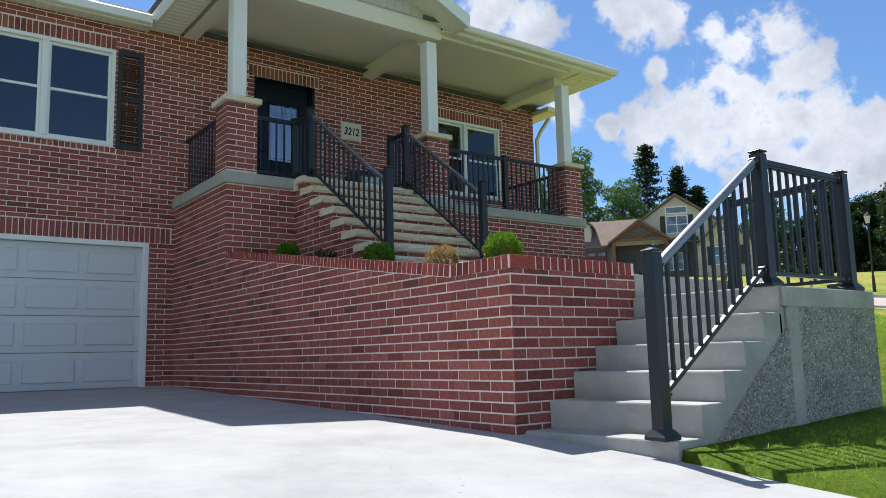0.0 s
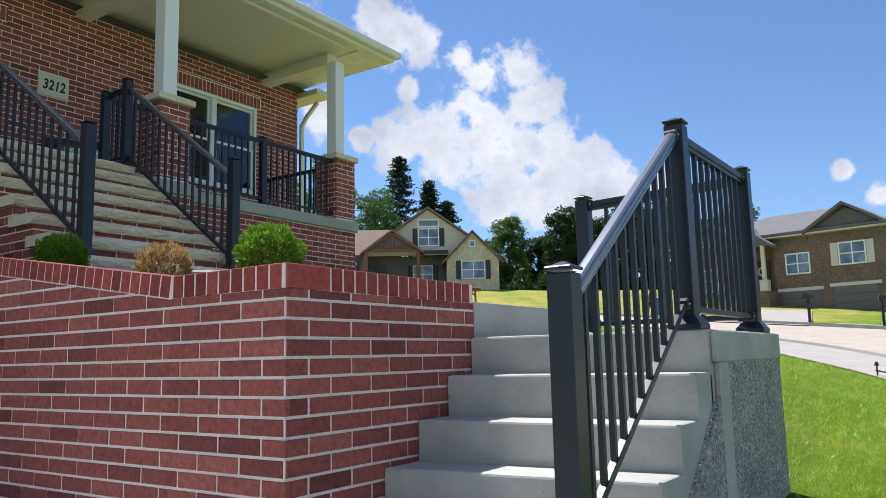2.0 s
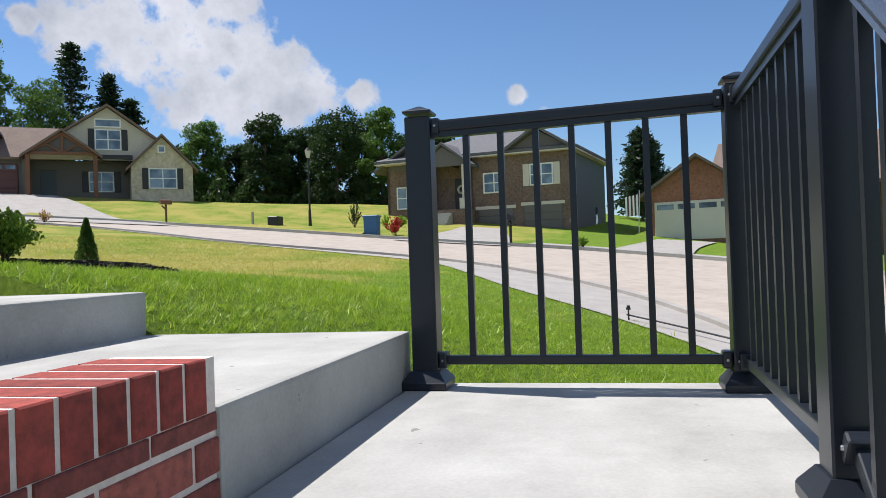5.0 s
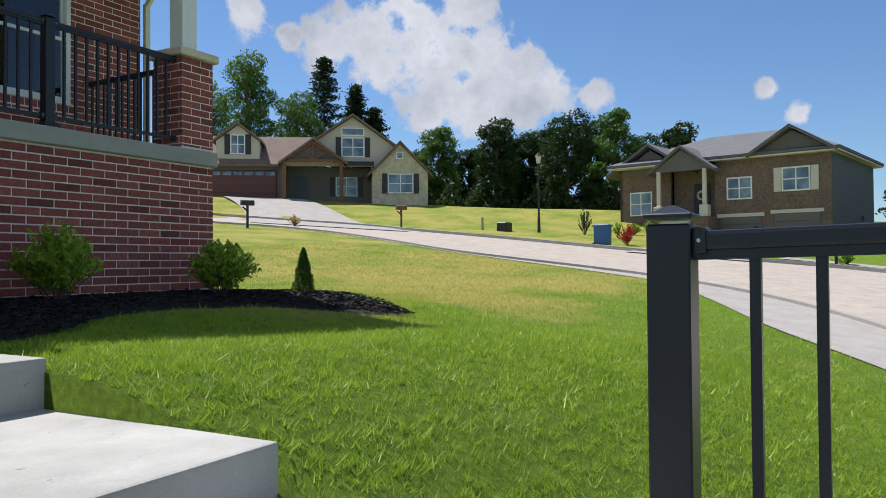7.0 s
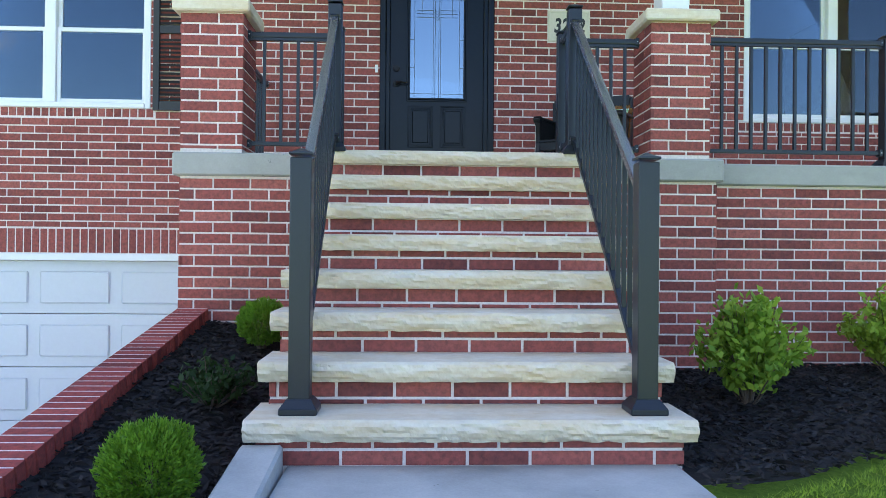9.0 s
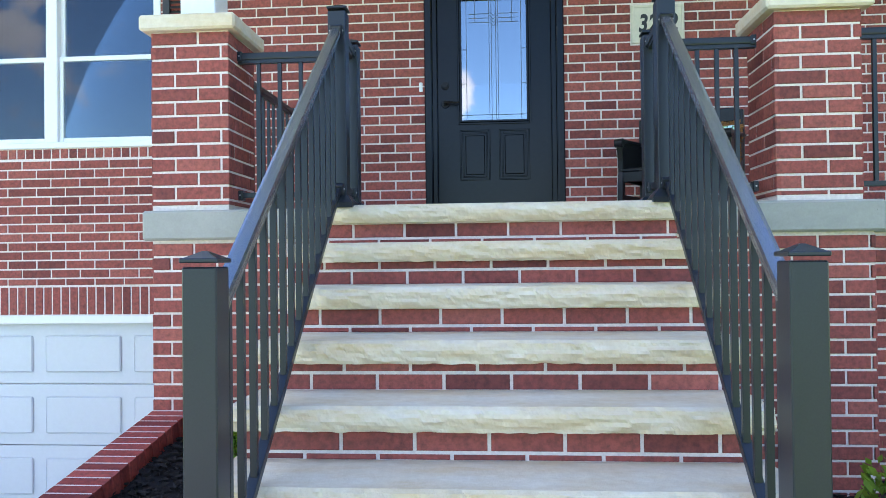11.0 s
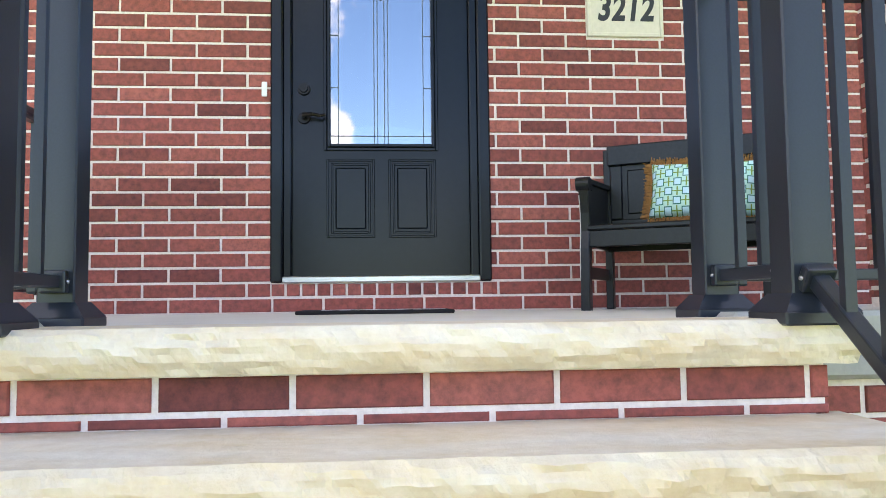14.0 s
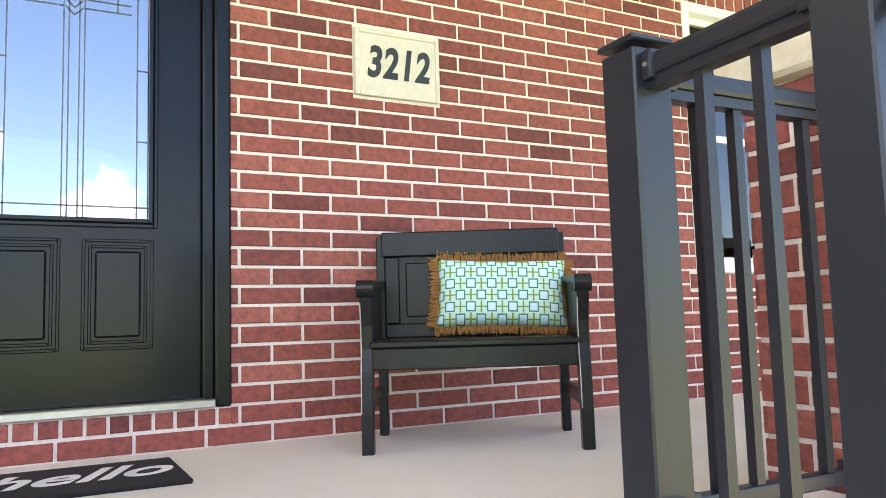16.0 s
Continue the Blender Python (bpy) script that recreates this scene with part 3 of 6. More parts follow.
prism(bm, [(RX1, RY, 2.97), (RX1, 3.5, 2.97), (RX1 - 1.4, 3.5, 4.3), (RX1 - 1.4, 1.4, 4.3)], (0, 0, 0.06))
part("roof_slope", bm, M_SHINGLE, porch_roof)
part("fascia", boxes(((GX1 - 0.1, RY - 0.02, 2.84), (RX1, RY, 2.99)), ((RX1, RY - 0.02, 2.84), (RX1 + 0.02, 0.4, 2.99))), M_SOFFIT, porch_roof)
bm = boxes(((GX1 - 0.05, RY - 0.13, 2.90), (RX1 + 0.12, RY - 0.02, 3.02)), ((RX1 + 0.02, RY - 0.02, 2.90), (RX1 + 0.12, 0.4, 3.02)), bev=0.02)
part("gutter", bm, M_SOFFIT, porch_roof, "cream aluminium gutter")
bm = boxes(((1.80, RY, CEIL - 0.02), (RX1, -2.04, CEIL)), ((5.18, -2.04, CEIL - 0.02), (RX1, 0.0, CEIL)), ((HX1 + 0.002, 0.0, CEIL - 0.02), (RX1, 0.4, CEIL)))
part("soffit", bm, M_SOFFIT, porch_roof)
bm = bmesh.new()
for i in range(31):
    x = 2.2 + i * 0.12
    box(bm, (x, RY + 0.02, CEIL - 0.026), (x + 0.012, -2.06, CEIL - 0.02))
for i in range(16):
    y = -1.95 + i * 0.12
    box(bm, (5.2, y, CEIL - 0.026), (RX1 - 0.02, y + 0.012, CEIL - 0.02))
part("soffit_groove", bm, M_WHITE, porch_roof)
structure("ceiling_porch", boxes(((-1.83, -2.04, CEIL), (5.18, -0.0, CEIL + 0.04))), M_SOFFIT, "smooth cream porch ceiling", "ceiling")

BEAM = 2.66
for nm, lo, hi in (("beam", (1.55, -1.80, BEAM), (1.77, -0.006, CEIL)), ("beam", (4.94, -1.58, BEAM), (5.16, -0.006, CEIL)), ("beam", (-1.76, -1.80, BEAM), (-1.54, -0.006, CEIL)),
                   ("beam", (-1.83, -2.06, BEAM + 0.06), (1.85, -1.80, CEIL + 0.14)), ("beam", (1.85, -2.0, CEIL - 0.06), (4.94, -1.9, CEIL))):
    structure("trim_" + nm, boxes((lo, hi), bev=0.006), M_SOFFIT, "cream boxed porch beam under the ceiling", "beam")

# porch base: brick plinths with a cast-stone cap
P_Y, Q_Y = -2.15, -1.90
S_X0, S_X1 = -0.885, 0.925
LAP = 0.045
bm = bmesh.new()
prism(bm, [(-1.75, 0, -0.16), (-1.75, -2.10, -0.16), (S_X0, -2.10, -0.16), (S_X0, -2.25, -0.16), (S_X1, -2.25, -0.16), (S_X1, -2.10, -0.16), (1.9, -2.10, -0.16), (1.9, -1.82, -0.16), (5.2, -1.82, -0.16), (5.2, 0, -0.16)], (0, 0, 0.16))
structure("floor_porch", bm, M_PORCH, "buff concrete porch floor with faint stains", "floor")
porch_base = structure("wall_porch_base", boxes(((-1.83, P_Y, -3.0), (S_X0 + 0.1, 0.0, -0.14)), ((S_X1 - 0.1, P_Y, -1.9), (1.92, 0.0, -0.14)), ((1.92, Q_Y, -1.9), (5.22, 0.0, -0.14))), M_MORTAR, "red brick porch base wall", "wall")
bm = boxes(((-1.875, -2.195, -0.14), (S_X0 + 0.12, -2.09, 0.02)), ((-1.875, -2.09, -0.14), (-1.68, -0.008, 0.02)), ((S_X1 - 0.12, -2.195, -0.14), (1.965, -2.09, 0.02)), ((1.965, -1.945, -0.14), (5.265, -1.75, 0.02)), ((5.07, -1.75, -0.14), (5.265, -0.008, 0.02)), ((1.80, -2.09, -0.14), (1.965, -1.945, 0.02)), bev=0.012)
tagged(link_bm("trim_porch_cap", bm, M_CAP), "weathered grey cast-stone cap along the porch base", "trim", kind="structure")

# piers and columns
def pier(x, y, zb):
    ob = thing("porch_pier", (x, y, zb), "square red brick porch pier with a buff stone cap", "pier", "porch piers")
    part("core", boxes(((0, 0, 0), (0.42, 0.42, 0.99 - zb))), M_MORTAR, ob)
    bm = bmesh.new()
    box(bm, (-0.055, -0.055, 0.99 - zb), (0.475, 0.475, 1.075 - zb), 0.012)
    part("cap", bm, M_STONE, ob, "buff limestone cap")
    return ob


def column(x, y):
    ob = thing("porch_column", (x, y, 1.075), "square white porch column standing on a brick pier", "column", "porch columns")
    part("shaft", boxes(((-0.10, -0.10, 0), (0.10, 0.10, BEAM - 1.075)), bev=0.006), M_WHITE, ob)
    part("collar", boxes(((-0.112, -0.112, 0), (0.112, 0.112, 0.03)), bev=0.004), M_WHITE, ob)
    return ob


PIERS = [(-1.83, -2.15), (1.45, -2.15), (4.80, -1.90)]
PIER_OBS = [pier(x, y, 0.02) for x, y in PIERS]
for x, y in PIERS:
    column(x + 0.21, y + 0.21)

# ---- stairs of brick and limestone ----
RISE = 0.1905
TREAD = 0.285
S_Y1 = -4.48


def step_y(k):
    return S_Y1 + TREAD * (k - 1)


def step_z(k):
    return -1.512 + RISE * k


bm = bmesh.new()
box(bm, (S_X0 + LAP, step_y(1) + 0.06, -1.95), (S_X1 - LAP, -2.1, -1.9))
stair_core = structure("stairs_porch", bm, M_MORTAR, "eight brick stairs with rock-faced limestone treads", "stairs")
for k in range(1, 9):
    bm = bmesh.new()
    box(bm, (S_X0 + LAP, step_y(k) + 0.06, -1.9), (S_X1 - LAP, step_y(k + 1) + 0.06 if k < 8 else -2.1, step_z(k) - 0.085))
    part("step", bm, M_MORTAR, stair_core)


def tread_mesh(k):
    """A slab with a rough, split front and ends."""
    rnd = random.Random(40 + k)
    bm = bmesh.new()
    n, h = 170, 0.088
    x0, x1 = S_X0, S_X1
    y0, y1 = step_y(k), step_y(k + 1) + 0.09 if k < 8 else -2.26
    z1 = step_z(k)
    rows = []
    prof = [(0.012, 0.0), (0.002, -0.010), (-0.004, -0.022), (-0.008, -0.035), (-0.006, -0.048), (0.0, -0.062), (0.008, -0.075), (0.016, -h)]
    for i in range(n + 1):
        x = x0 + (x1 - x0) * i / n
        line = [bm.verts.new((x, y1, z1))]
        for j, (dy, dz) in enumerate(prof):
            p = Vector((x * 7, k * 3.1, dz * 30 + 0.6 * x))
            chip = abs(noise.noise(p)) * 0.024 + abs(noise.noise(p * 2.7)) * 0.012 + noise.noise(p * 7.1) * 0.004 - 0.012
            if j == 0:
                chip *= 0.4
            lip = 0.0 if j == 0 else 0.004 * noise.noise(Vector((x * 17, k, j)))
            line.append(bm.verts.new((x, y0 + dy + chip + 0.006, z1 + dz + lip)))
        line.append(bm.verts.new((x, y1, z1 - h)))
        rows.append(line)
    for a, b in zip(rows, rows[1:]):
        m = len(a)
        for j in range(m):
            bm.faces.new((a[j], b[j], b[(j + 1) % m], a[(j + 1) % m]))
    bm.faces.new(rows[0])
    bm.faces.new(rows[-1][::-1])
    return bm


for k in range(1, 9):
    part("tread", tread_mesh(k), M_STONE, stair_core, "rock-faced buff limestone tread")

# ---- garden wall beside the drive ----
RW_END = -0.48
bm = bmesh.new()
pts = [(RW_X, P_Y, -3.4), (RW_X, RW_Y, -3.4), (RW_X, RW_Y, rake(RW_Y) - 0.10), (RW_X, -7.0, rake(-7.0) - 0.10), (RW_X, P_Y, rake(P_Y) - 0.10)]
prism(bm, pts, (0.20, 0, 0))
box(bm, (RW_X + 0.20, RW_Y, -3.4), (RW_END, RW_Y + 0.2, rake(RW_Y) - 0.10))
garden_wall = structure("wall_garden", bm, M_MORTAR, "red brick retaining wall stepping down beside the drive, soldier-course top", "wall")

# ---- concrete steps, landing and walk ----
NOSE = [-0.52, -0.745, -0.995, -1.245, -1.50, -1.75]
NZ = [-2.045, -2.235, -2.43, -2.615, -2.81, -3.01]
CY0, CY1 = -8.92, RW_Y - 0.012
bm = bmesh.new()
for i, (x, z) in enumerate(zip(NOSE, NZ)):
    if i == 1:
        conc_steps = structure("stairs_drive", bm, M_CONC, "pale concrete steps up from the drive to a landing", "stairs")
    if i:
        bm = bmesh.new()
    back = NOSE[i - 1] if i else 0.92
    sk = 0.12 if i else 0.10
    bsk = 0.12 if i else 0.0
    lo = -3.6
    prism(bm, [(x, CY1, lo), (back, CY1, lo), (back + bsk, CY0 + 0.02, lo), (x + sk, CY0 + 0.02, lo)], (0, 0, z - lo))
    bmesh.ops.bevel(bm, geom=[e for e in bm.edges if all(v.co.z > -3.5 for v in e.verts)], offset=0.012, segments=2, affect="EDGES", profile=0.5)
    if i:
        part("step", bm, M_CONC, conc_steps)
bm = bmesh.new()
prism(bm, [(-1.55, CY0 - 0.004, -3.6), (-1.46, CY0 - 0.004, -3.2), (-0.36, CY0 - 0.004, -2.34), (-0.36, CY0 - 0.004, -3.6)], (0, 0.03, 0))
part("rough_face", bm, M_AGG, conc_steps, "rough pitted concrete side face")
bm = boxes(((-0.22, CY0 - 0.004, -3.6), (0.925, CY0 + 0.026, NZ[0] - 0.15)))
part("rough_face", bm, M_AGG, conc_steps, "rough pitted concrete side face")
part("smooth_band", boxes(((NOSE[0] + 0.13, CY0 - 0.010, NZ[0] - 0.15), (0.935, CY0 + 0.02, NZ[0] - 0.006)), ((-0.36, CY0 - 0.010, -3.6), (-0.22, CY0 + 0.02, NZ[0] - 0.15)), ((0.92, CY0 + 0.02, -3.6), (0.935, CY1, NZ[0] - 0.006)), bev=0.006), M_CONC, conc_steps)

L1, L2, WALK_Z = -1.855, -1.69, -1.512
WX0, WX1 = -0.48, 0.86
walk_bm = bmesh.new()
box(walk_bm, (WX0 - 0.24, -5.62, -2.6), (WX1, -4.41, WALK_Z), 0.012, 2)
walk_ob = structure("pavement_walk", walk_bm, M_CONC, "stepped pale concrete walk to the porch stairs", "pavement")
part("step", box(bmesh.new(), (WX0, -7.71, -2.6), (WX1 + 0.02, -6.66, L1), 0.012, 2), M_CONC, walk_ob)
part("step", box(bmesh.new(), (WX0 - 0.12, -6.68, -2.6), (WX1, -5.60, L2), 0.012, 2), M_CONC, walk_ob)
bm = bmesh.new()
prism(bm, [(-0.90, -4.44, -1.42), (-0.73, -4.44, -1.42), (-0.73, -7.40, -1.72), (-0.90, -7.40, -1.72)], (0, 0, -0.6))
bmesh.ops.bevel(bm, geom=bm.edges[:], offset=0.012, segments=1, affect="EDGES")
structure("kerb_walk", bm, M_CONC, "low sloping concrete kerb beside the walk", "kerb")

# ---- drive, lawn, beds ----
bm = bmesh.new()
xs = [-9.5 + 0.5 * i for i in range(16)] + [RW_X]
ys = [-7.7 + 0.55 * i for i in range(14)] + [0.0]
sheet(bm, xs, ys, drive_z)
xs2 = [-9.5 + 0.5 * i for i in range(16)] + [-1.62]
sheet(bm, xs2, [-24 + 0.6 * i for i in range(28)] + [-7.7], drive_z)
bmesh.ops.remove_doubles(bm, verts=bm.verts[:], dist=0.0005)
structure("drive", bm, M_DRIVE, "pale broom-finished concrete driveway", "driveway", True)

def spaced(a, b, near0, near1, fine, coarse):
    v, out = a, []
    while v < b:
        out.append(v)
        v += fine if near0 <= v <= near1 else coarse * (1 + 0.02 * min(abs(v - near0), abs(v - near1)))
    return out + [b]


def ground_z(x, y):
    z = land(x, y)
    if x < -1.62 and y > -30:
        z = min(z, drive_z(x, y) - 0.12) if x > -9.3 else z
    if y > -7.72 and RW_X - 0.2 < x < 0.845 and y < -0.5 or (x < 6.0 and y > -1.7 and x > HX0 - 0.3 and y < HY1 + 0.3):
        z = min(z, -2.4) if x < 0.845 and y < -4.3 else min(z, -2.2)
    if -8.905 < y <= -7.7 and -1.7 < x < 0.915:
        z = min(z, -3.35)
    return z


GXS = sorted(set([round(v, 3) for v in spaced(-400, 900, -3, 24, 0.45, 3.0)] + [0.84, 0.852, 0.91, 0.918, -1.64, -1.6, 6.0]))
GYS = sorted(set([round(v, 3) for v in spaced(-500, 700, -14, 4, 0.4, 3.0)] + [-8.91, -8.9, -7.71]))
bm = bmesh.new()
sheet(bm, GXS, GYS, ground_z)
ground = structure("ground", bm, M_GRASS, "mown green lawn with drier yellow patches", "lawn", True)

# ---- windows ----
def text_part(name, body, size, mat, parent, m, extrude=0.002, shear=0.0, offset=0.0):
    cu = bpy.data.curves.new(name, "FONT")
    cu.body, cu.size, cu.extrude, cu.shear, cu.offset = body, size, extrude, shear, offset
    cu.align_x, cu.align_y = "CENTER", "CENTER"
    cu.materials.append(mat)
    ob = new(name, cu)
    ob.parent = parent
    ob.matrix_basis = m
    return ob


def twin_window(name, h, label):
    x0, z0, x1, z1 = h
    w, hh = x1 - x0, z1 - z0
    ob = thing(name, (x0, 0.0, z0), label, "window", kind="structure")
    bm = boxes(((0, -0.012, 0), (0.055, 0.12, hh)), ((w - 0.055, -0.012, 0), (w, 0.12, hh)), ((0.055, -0.012, hh - 0.055), (w - 0.055, 0.12, hh)), ((0.055, -0.02, 0), (w - 0.055, 0.12, 0.05)), bev=0.006)
    part("window_frame", bm, M_VINYL, ob, "white vinyl frame")
    part("mullion", boxes(((w / 2 - 0.05, -0.010, 0.05), (w / 2 + 0.05, 0.12, hh - 0.055)), bev=0.006), M_VINYL, ob)
    for s0, s1 in ((0.055, w / 2 - 0.05), (w / 2 + 0.05, w - 0.055)):
        mid = hh * 0.5
        for a, b, y in ((0.05, mid + 0.02, 0.02), (mid - 0.02, hh - 0.055, 0.05)):
            bm = boxes(((s0, y, a), (s0 + 0.035, y + 0.03, b)), ((s1 - 0.035, y, a), (s1, y + 0.03, b)), ((s0 + 0.035, y, a), (s1 - 0.035, y + 0.03, a + 0.04)), ((s0 + 0.035, y, b - 0.04), (s1 - 0.035, y + 0.03, b)), bev=0.004)
            sash = part("sash", bm, M_VINYL, ob)
            pane = part("pane", boxes(((s0 + 0.03, y + 0.012, a + 0.035), (s1 - 0.03, y + 0.018, b - 0.035))), M_PANE, sash)
            pane.visible_shadow = False
    return ob


twin_window("window_1", H_LWIN, "white twin double-hung window in the brick wall")
twin_window("window_2", H_RWIN, "white twin double-hung window behind the porch rail")

sh = thing("window_shutter", (-2.545, -0.012, 0.69), "black louvred shutter beside the white window", "shutter")
bm = boxes(((-0.185, -0.03, 0), (-0.125, 0.0, 1.55)), ((0.125, -0.03, 0), (0.185, 0.0, 1.55)), ((-0.125, -0.03, 0), (0.125, 0.0, 0.09)), ((-0.125, -0.03, 0.74), (0.125, 0.0, 0.82)), ((-0.125, -0.03, 1.46), (0.125, 0.0, 1.55)), bev=0.004)
part("shutter_frame", bm, M_BLACK, sh)
for i in range(34):
    z = 0.105 + i * 0.0405
    if 0.71 < z < 0.80:
        continue
    bm = bmesh.new()
    prism(bm, [(-0.124, -0.022, z), (-0.124, -0.004, z + 0.022), (-0.124, -0.001, z + 0.018), (-0.124, -0.019, z - 0.004)], (0.248, 0, 0))
    part("slat", bm, M_BLACK, sh)

# ---- garage door ----
gd = thing("door_2", (-7.07, 0.0, -2.82), "closed white sectional garage door with raised panels", "garage door", kind="structure")
GW, GH = 4.87, 2.13
part("trim_frame", boxes(((GW - 0.085, -0.02, -0.1), (GW, 0.10, GH)), ((0.0, -0.02, -0.1), (0.085, 0.10, GH)), ((0.085, -0.02, GH - 0.07), (GW - 0.085, 0.10, GH)), bev=0.006), M_VINYL, gd)
for r in range(4):
    z0 = r * 0.515
    sec = part("door_section", boxes(((0.085, 0.062, z0 + 0.003), (GW - 0.085, 0.10, z0 + 0.512)), bev=0.004), M_GARAGE, gd)
    for c in range(6):
        x0 = 0.16 + c * 0.775
        bm = bmesh.new()
        box(bm, (x0, 0.048, z0 + 0.10), (x0 + 0.66, 0.064, z0 + 0.41), 0.012)
        part("raised_panel", bm, M_GARAGE, sec)

# ---- front door ----
door = thing("door_1", (0, 0.0, 0.17), "closed black front door with a leaded glass pane", "door", kind="structure")
bm = boxes(((-0.56, -0.015, -0.02), (-0.50, 0.16, 2.10)), ((0.50, -0.015, -0.02), (0.56, 0.16, 2.10)), ((-0.50, -0.015, 2.07), (0.50, 0.16, 2.10)), bev=0.008)
part("casing", bm, M_DOOR, door)
bm = boxes(((-0.502, 0.02, 0.0), (-0.46, 0.16, 2.068)), ((0.46, 0.02, 0.0), (0.502, 0.16, 2.068)), ((-0.46, 0.02, 2.035), (0.46, 0.16, 2.068)), bev=0.006)
part("jamb", bm, M_DOOR, door)
part("threshold", boxes(((-0.50, -0.02, -0.02), (0.50, 0.14, 0.012)), bev=0.005), M_STEEL, door, "bright metal threshold")
GX, GZ0, GZ1 = 0.267, 0.694, 1.69
slab = part("slab", boxes(((-0.457, 0.06, 0.015), (-GX, 0.105, 2.03)), ((GX, 0.06, 0.015), (0.457, 0.105, 2.03)), ((-GX, 0.06, 0.015), (GX, 0.105, GZ0)), ((-GX, 0.06, GZ1), (GX, 0.105, 2.03))), M_DOOR, door)
for x0, x1 in ((-0.283, -0.035), (0.035, 0.283)):
    bm = bmesh.new()
    for d, y in ((0.0, 0.052), (0.022, 0.056)):
        x0d, x1d, z0d, z1d = x0 + d, x1 - d, 0.21 + d, 0.62 - d
        for lo, hi in (((x0d, y, z0d), (x0d + 0.012, 0.062, z1d)), ((x1d - 0.012, y, z0d), (x1d, 0.062, z1d)), ((x0d + 0.012, y, z0d), (x1d - 0.012, 0.062, z0d + 0.012)), ((x0d + 0.012, y, z1d - 0.012), (x1d - 0.012, 0.062, z1d))):
            box(bm, lo, hi, 0.003)
    box(bm, (x0 + 0.045, 0.053, 0.255), (x1 - 0.045, 0.062, 0.575), 0.007)
    part("raised_panel", bm, M_DOOR, slab)
bm = bmesh.new()
for d, y in ((0.0, 0.048), (0.018, 0.040)):
    a, b, c, e = -GX - 0.03 + d, GX + 0.03 - d, GZ0 - 0.03 + d, GZ1 + 0.03 - d
    for lo, hi in (((a, y, c), (a + 0.016, 0.064, e)), ((b - 0.016, y, c), (b, 0.064, e)), ((a + 0.016, y, c), (b - 0.016, 0.064, c + 0.016)), ((a + 0.016, y, e - 0.016), (b - 0.016, 0.064, e))):
        box(bm, lo, hi, 0.003)
part("glass_frame", bm, M_DOOR, slab)
pane = part("pane", boxes(((-GX, 0.074, GZ0), (GX, 0.080, GZ1))), M_DOORGLASS, slab, "leaded glass pane mirroring blue sky")
M_LEAD = plain("lead_came", (0.10, 0.11, 0.12), 0.4, 0.6)


def came(x0, z0, x1, z1, w=0.005):
    bm = bmesh.new()
    bar(bm, (x0, 0.0735, z0), (x1, 0.0735, z1), w, 0.004, (0, 1, 0))
    part("came", bm, M_LEAD, slab)


for x in (-0.222, 0.222, -0.036, -0.018, 0.018, 0.036):
    came(x, GZ0, x, GZ1)
came(-GX, GZ0 + 0.05, GX, GZ0 + 0.05)
for s in (-1, 1):
    for z in (1.0, 1.28):
        came(s * 0.222, z, s * GX, z)
    for z in (1.50, 1.535, 1.57):
        came(s * 0.036, z, s * 0.2, z)
    for i in range(4):
        came(0, 1.47 + i * 0.028, s * 0.03, 1.50 + i * 0.028)
    came(s * 0.15, 1.50, s * 0.15, GZ1)
bm = bmesh.new()
tube(bm, (-0.398, 0.062, 0.985), (-0.398, 0.042, 0.985), 0.034, 0.030, 20)
tube(bm, (-0.398, 0.042, 0.985), (-0.398, 0.030, 0.985), 0.022, 0.020, 16)
part("deadbolt", bm, M_HARD, slab, "dark bronze deadbolt")
bm = bmesh.new()
tube(bm, (-0.398, 0.062, 0.835), (-0.398, 0.045, 0.835), 0.034, 0.030, 20)
tube(bm, (-0.398, 0.045, 0.835), (-0.398, 0.005, 0.835), 0.012, 0.012, 12)
tube(bm, (-0.402, 0.008, 0.838), (-0.35, 0.002, 0.842), 0.012, 0.010, 12)
tube(bm, (-0.35, 0.002, 0.842), (-0.31, 0.004, 0.834), 0.010, 0.008, 12)
tube(bm, (-0.31, 0.004, 0.834), (-0.285, 0.006, 0.840), 0.008, 0.006, 12)
part("door_handle", bm, M_HARD, slab, "dark bronze lever handle")

bell = thing("doorbell", (-0.59, -0.007, 1.135), "small white doorbell button on the brick", "doorbell")
part("plate", boxes(((-0.014, -0.012, -0.038), (0.014, 0.0, 0.038)), bev=0.004), M_VINYL, bell)
part("button", boxes(((-0.006, -0.016, -0.01), (0.006, -0.011, 0.012)), bev=0.002), M_WHITE, bell)

plq = thing("house_number_plaque", (1.295, -0.002, 1.585), "cream stone plaque with black house number 3212", "plaque")
M_PLAQUE = plain("cream_stone", (0.66, 0.60, 0.50), 0.8, grain=40, amount=0.08)
part("slab", boxes(((-0.206, -0.012, -0.15), (0.206, 0.02, 0.15)), bev=0.006), M_PLAQUE, plq)
bm = boxes(((-0.206, -0.018, -0.15), (-0.185, -0.010, 0.15)), ((0.185, -0.018, -0.15), (0.206, -0.010, 0.15)), ((-0.185, -0.018, 0.129), (0.185, -0.010, 0.15)), ((-0.185, -0.018, -0.15), (0.185, -0.010, -0.129)), bev=0.003)
part("border", bm, M_PLAQUE, plq)
for i, digit in enumerate("3212"):
    text_part("numeral", digit, 0.165, M_BLACK, plq, pose(-0.117 + 0.078 * i, -0.0135, -0.002, 90, 0, 0) @ Matrix.Diagonal((0.86, 1.16, 1, 1)), 0.001, 0.18, 0.0055)

mat_ob = thing("doormat", (-0.03, -0.44, 0.0), "black doormat with the white word hello, below the door", "doormat")
M_MATTE = plain("coir_black", (0.012, 0.011, 0.011), 0.95, grain=300, amount=0.5, bump=0.8)
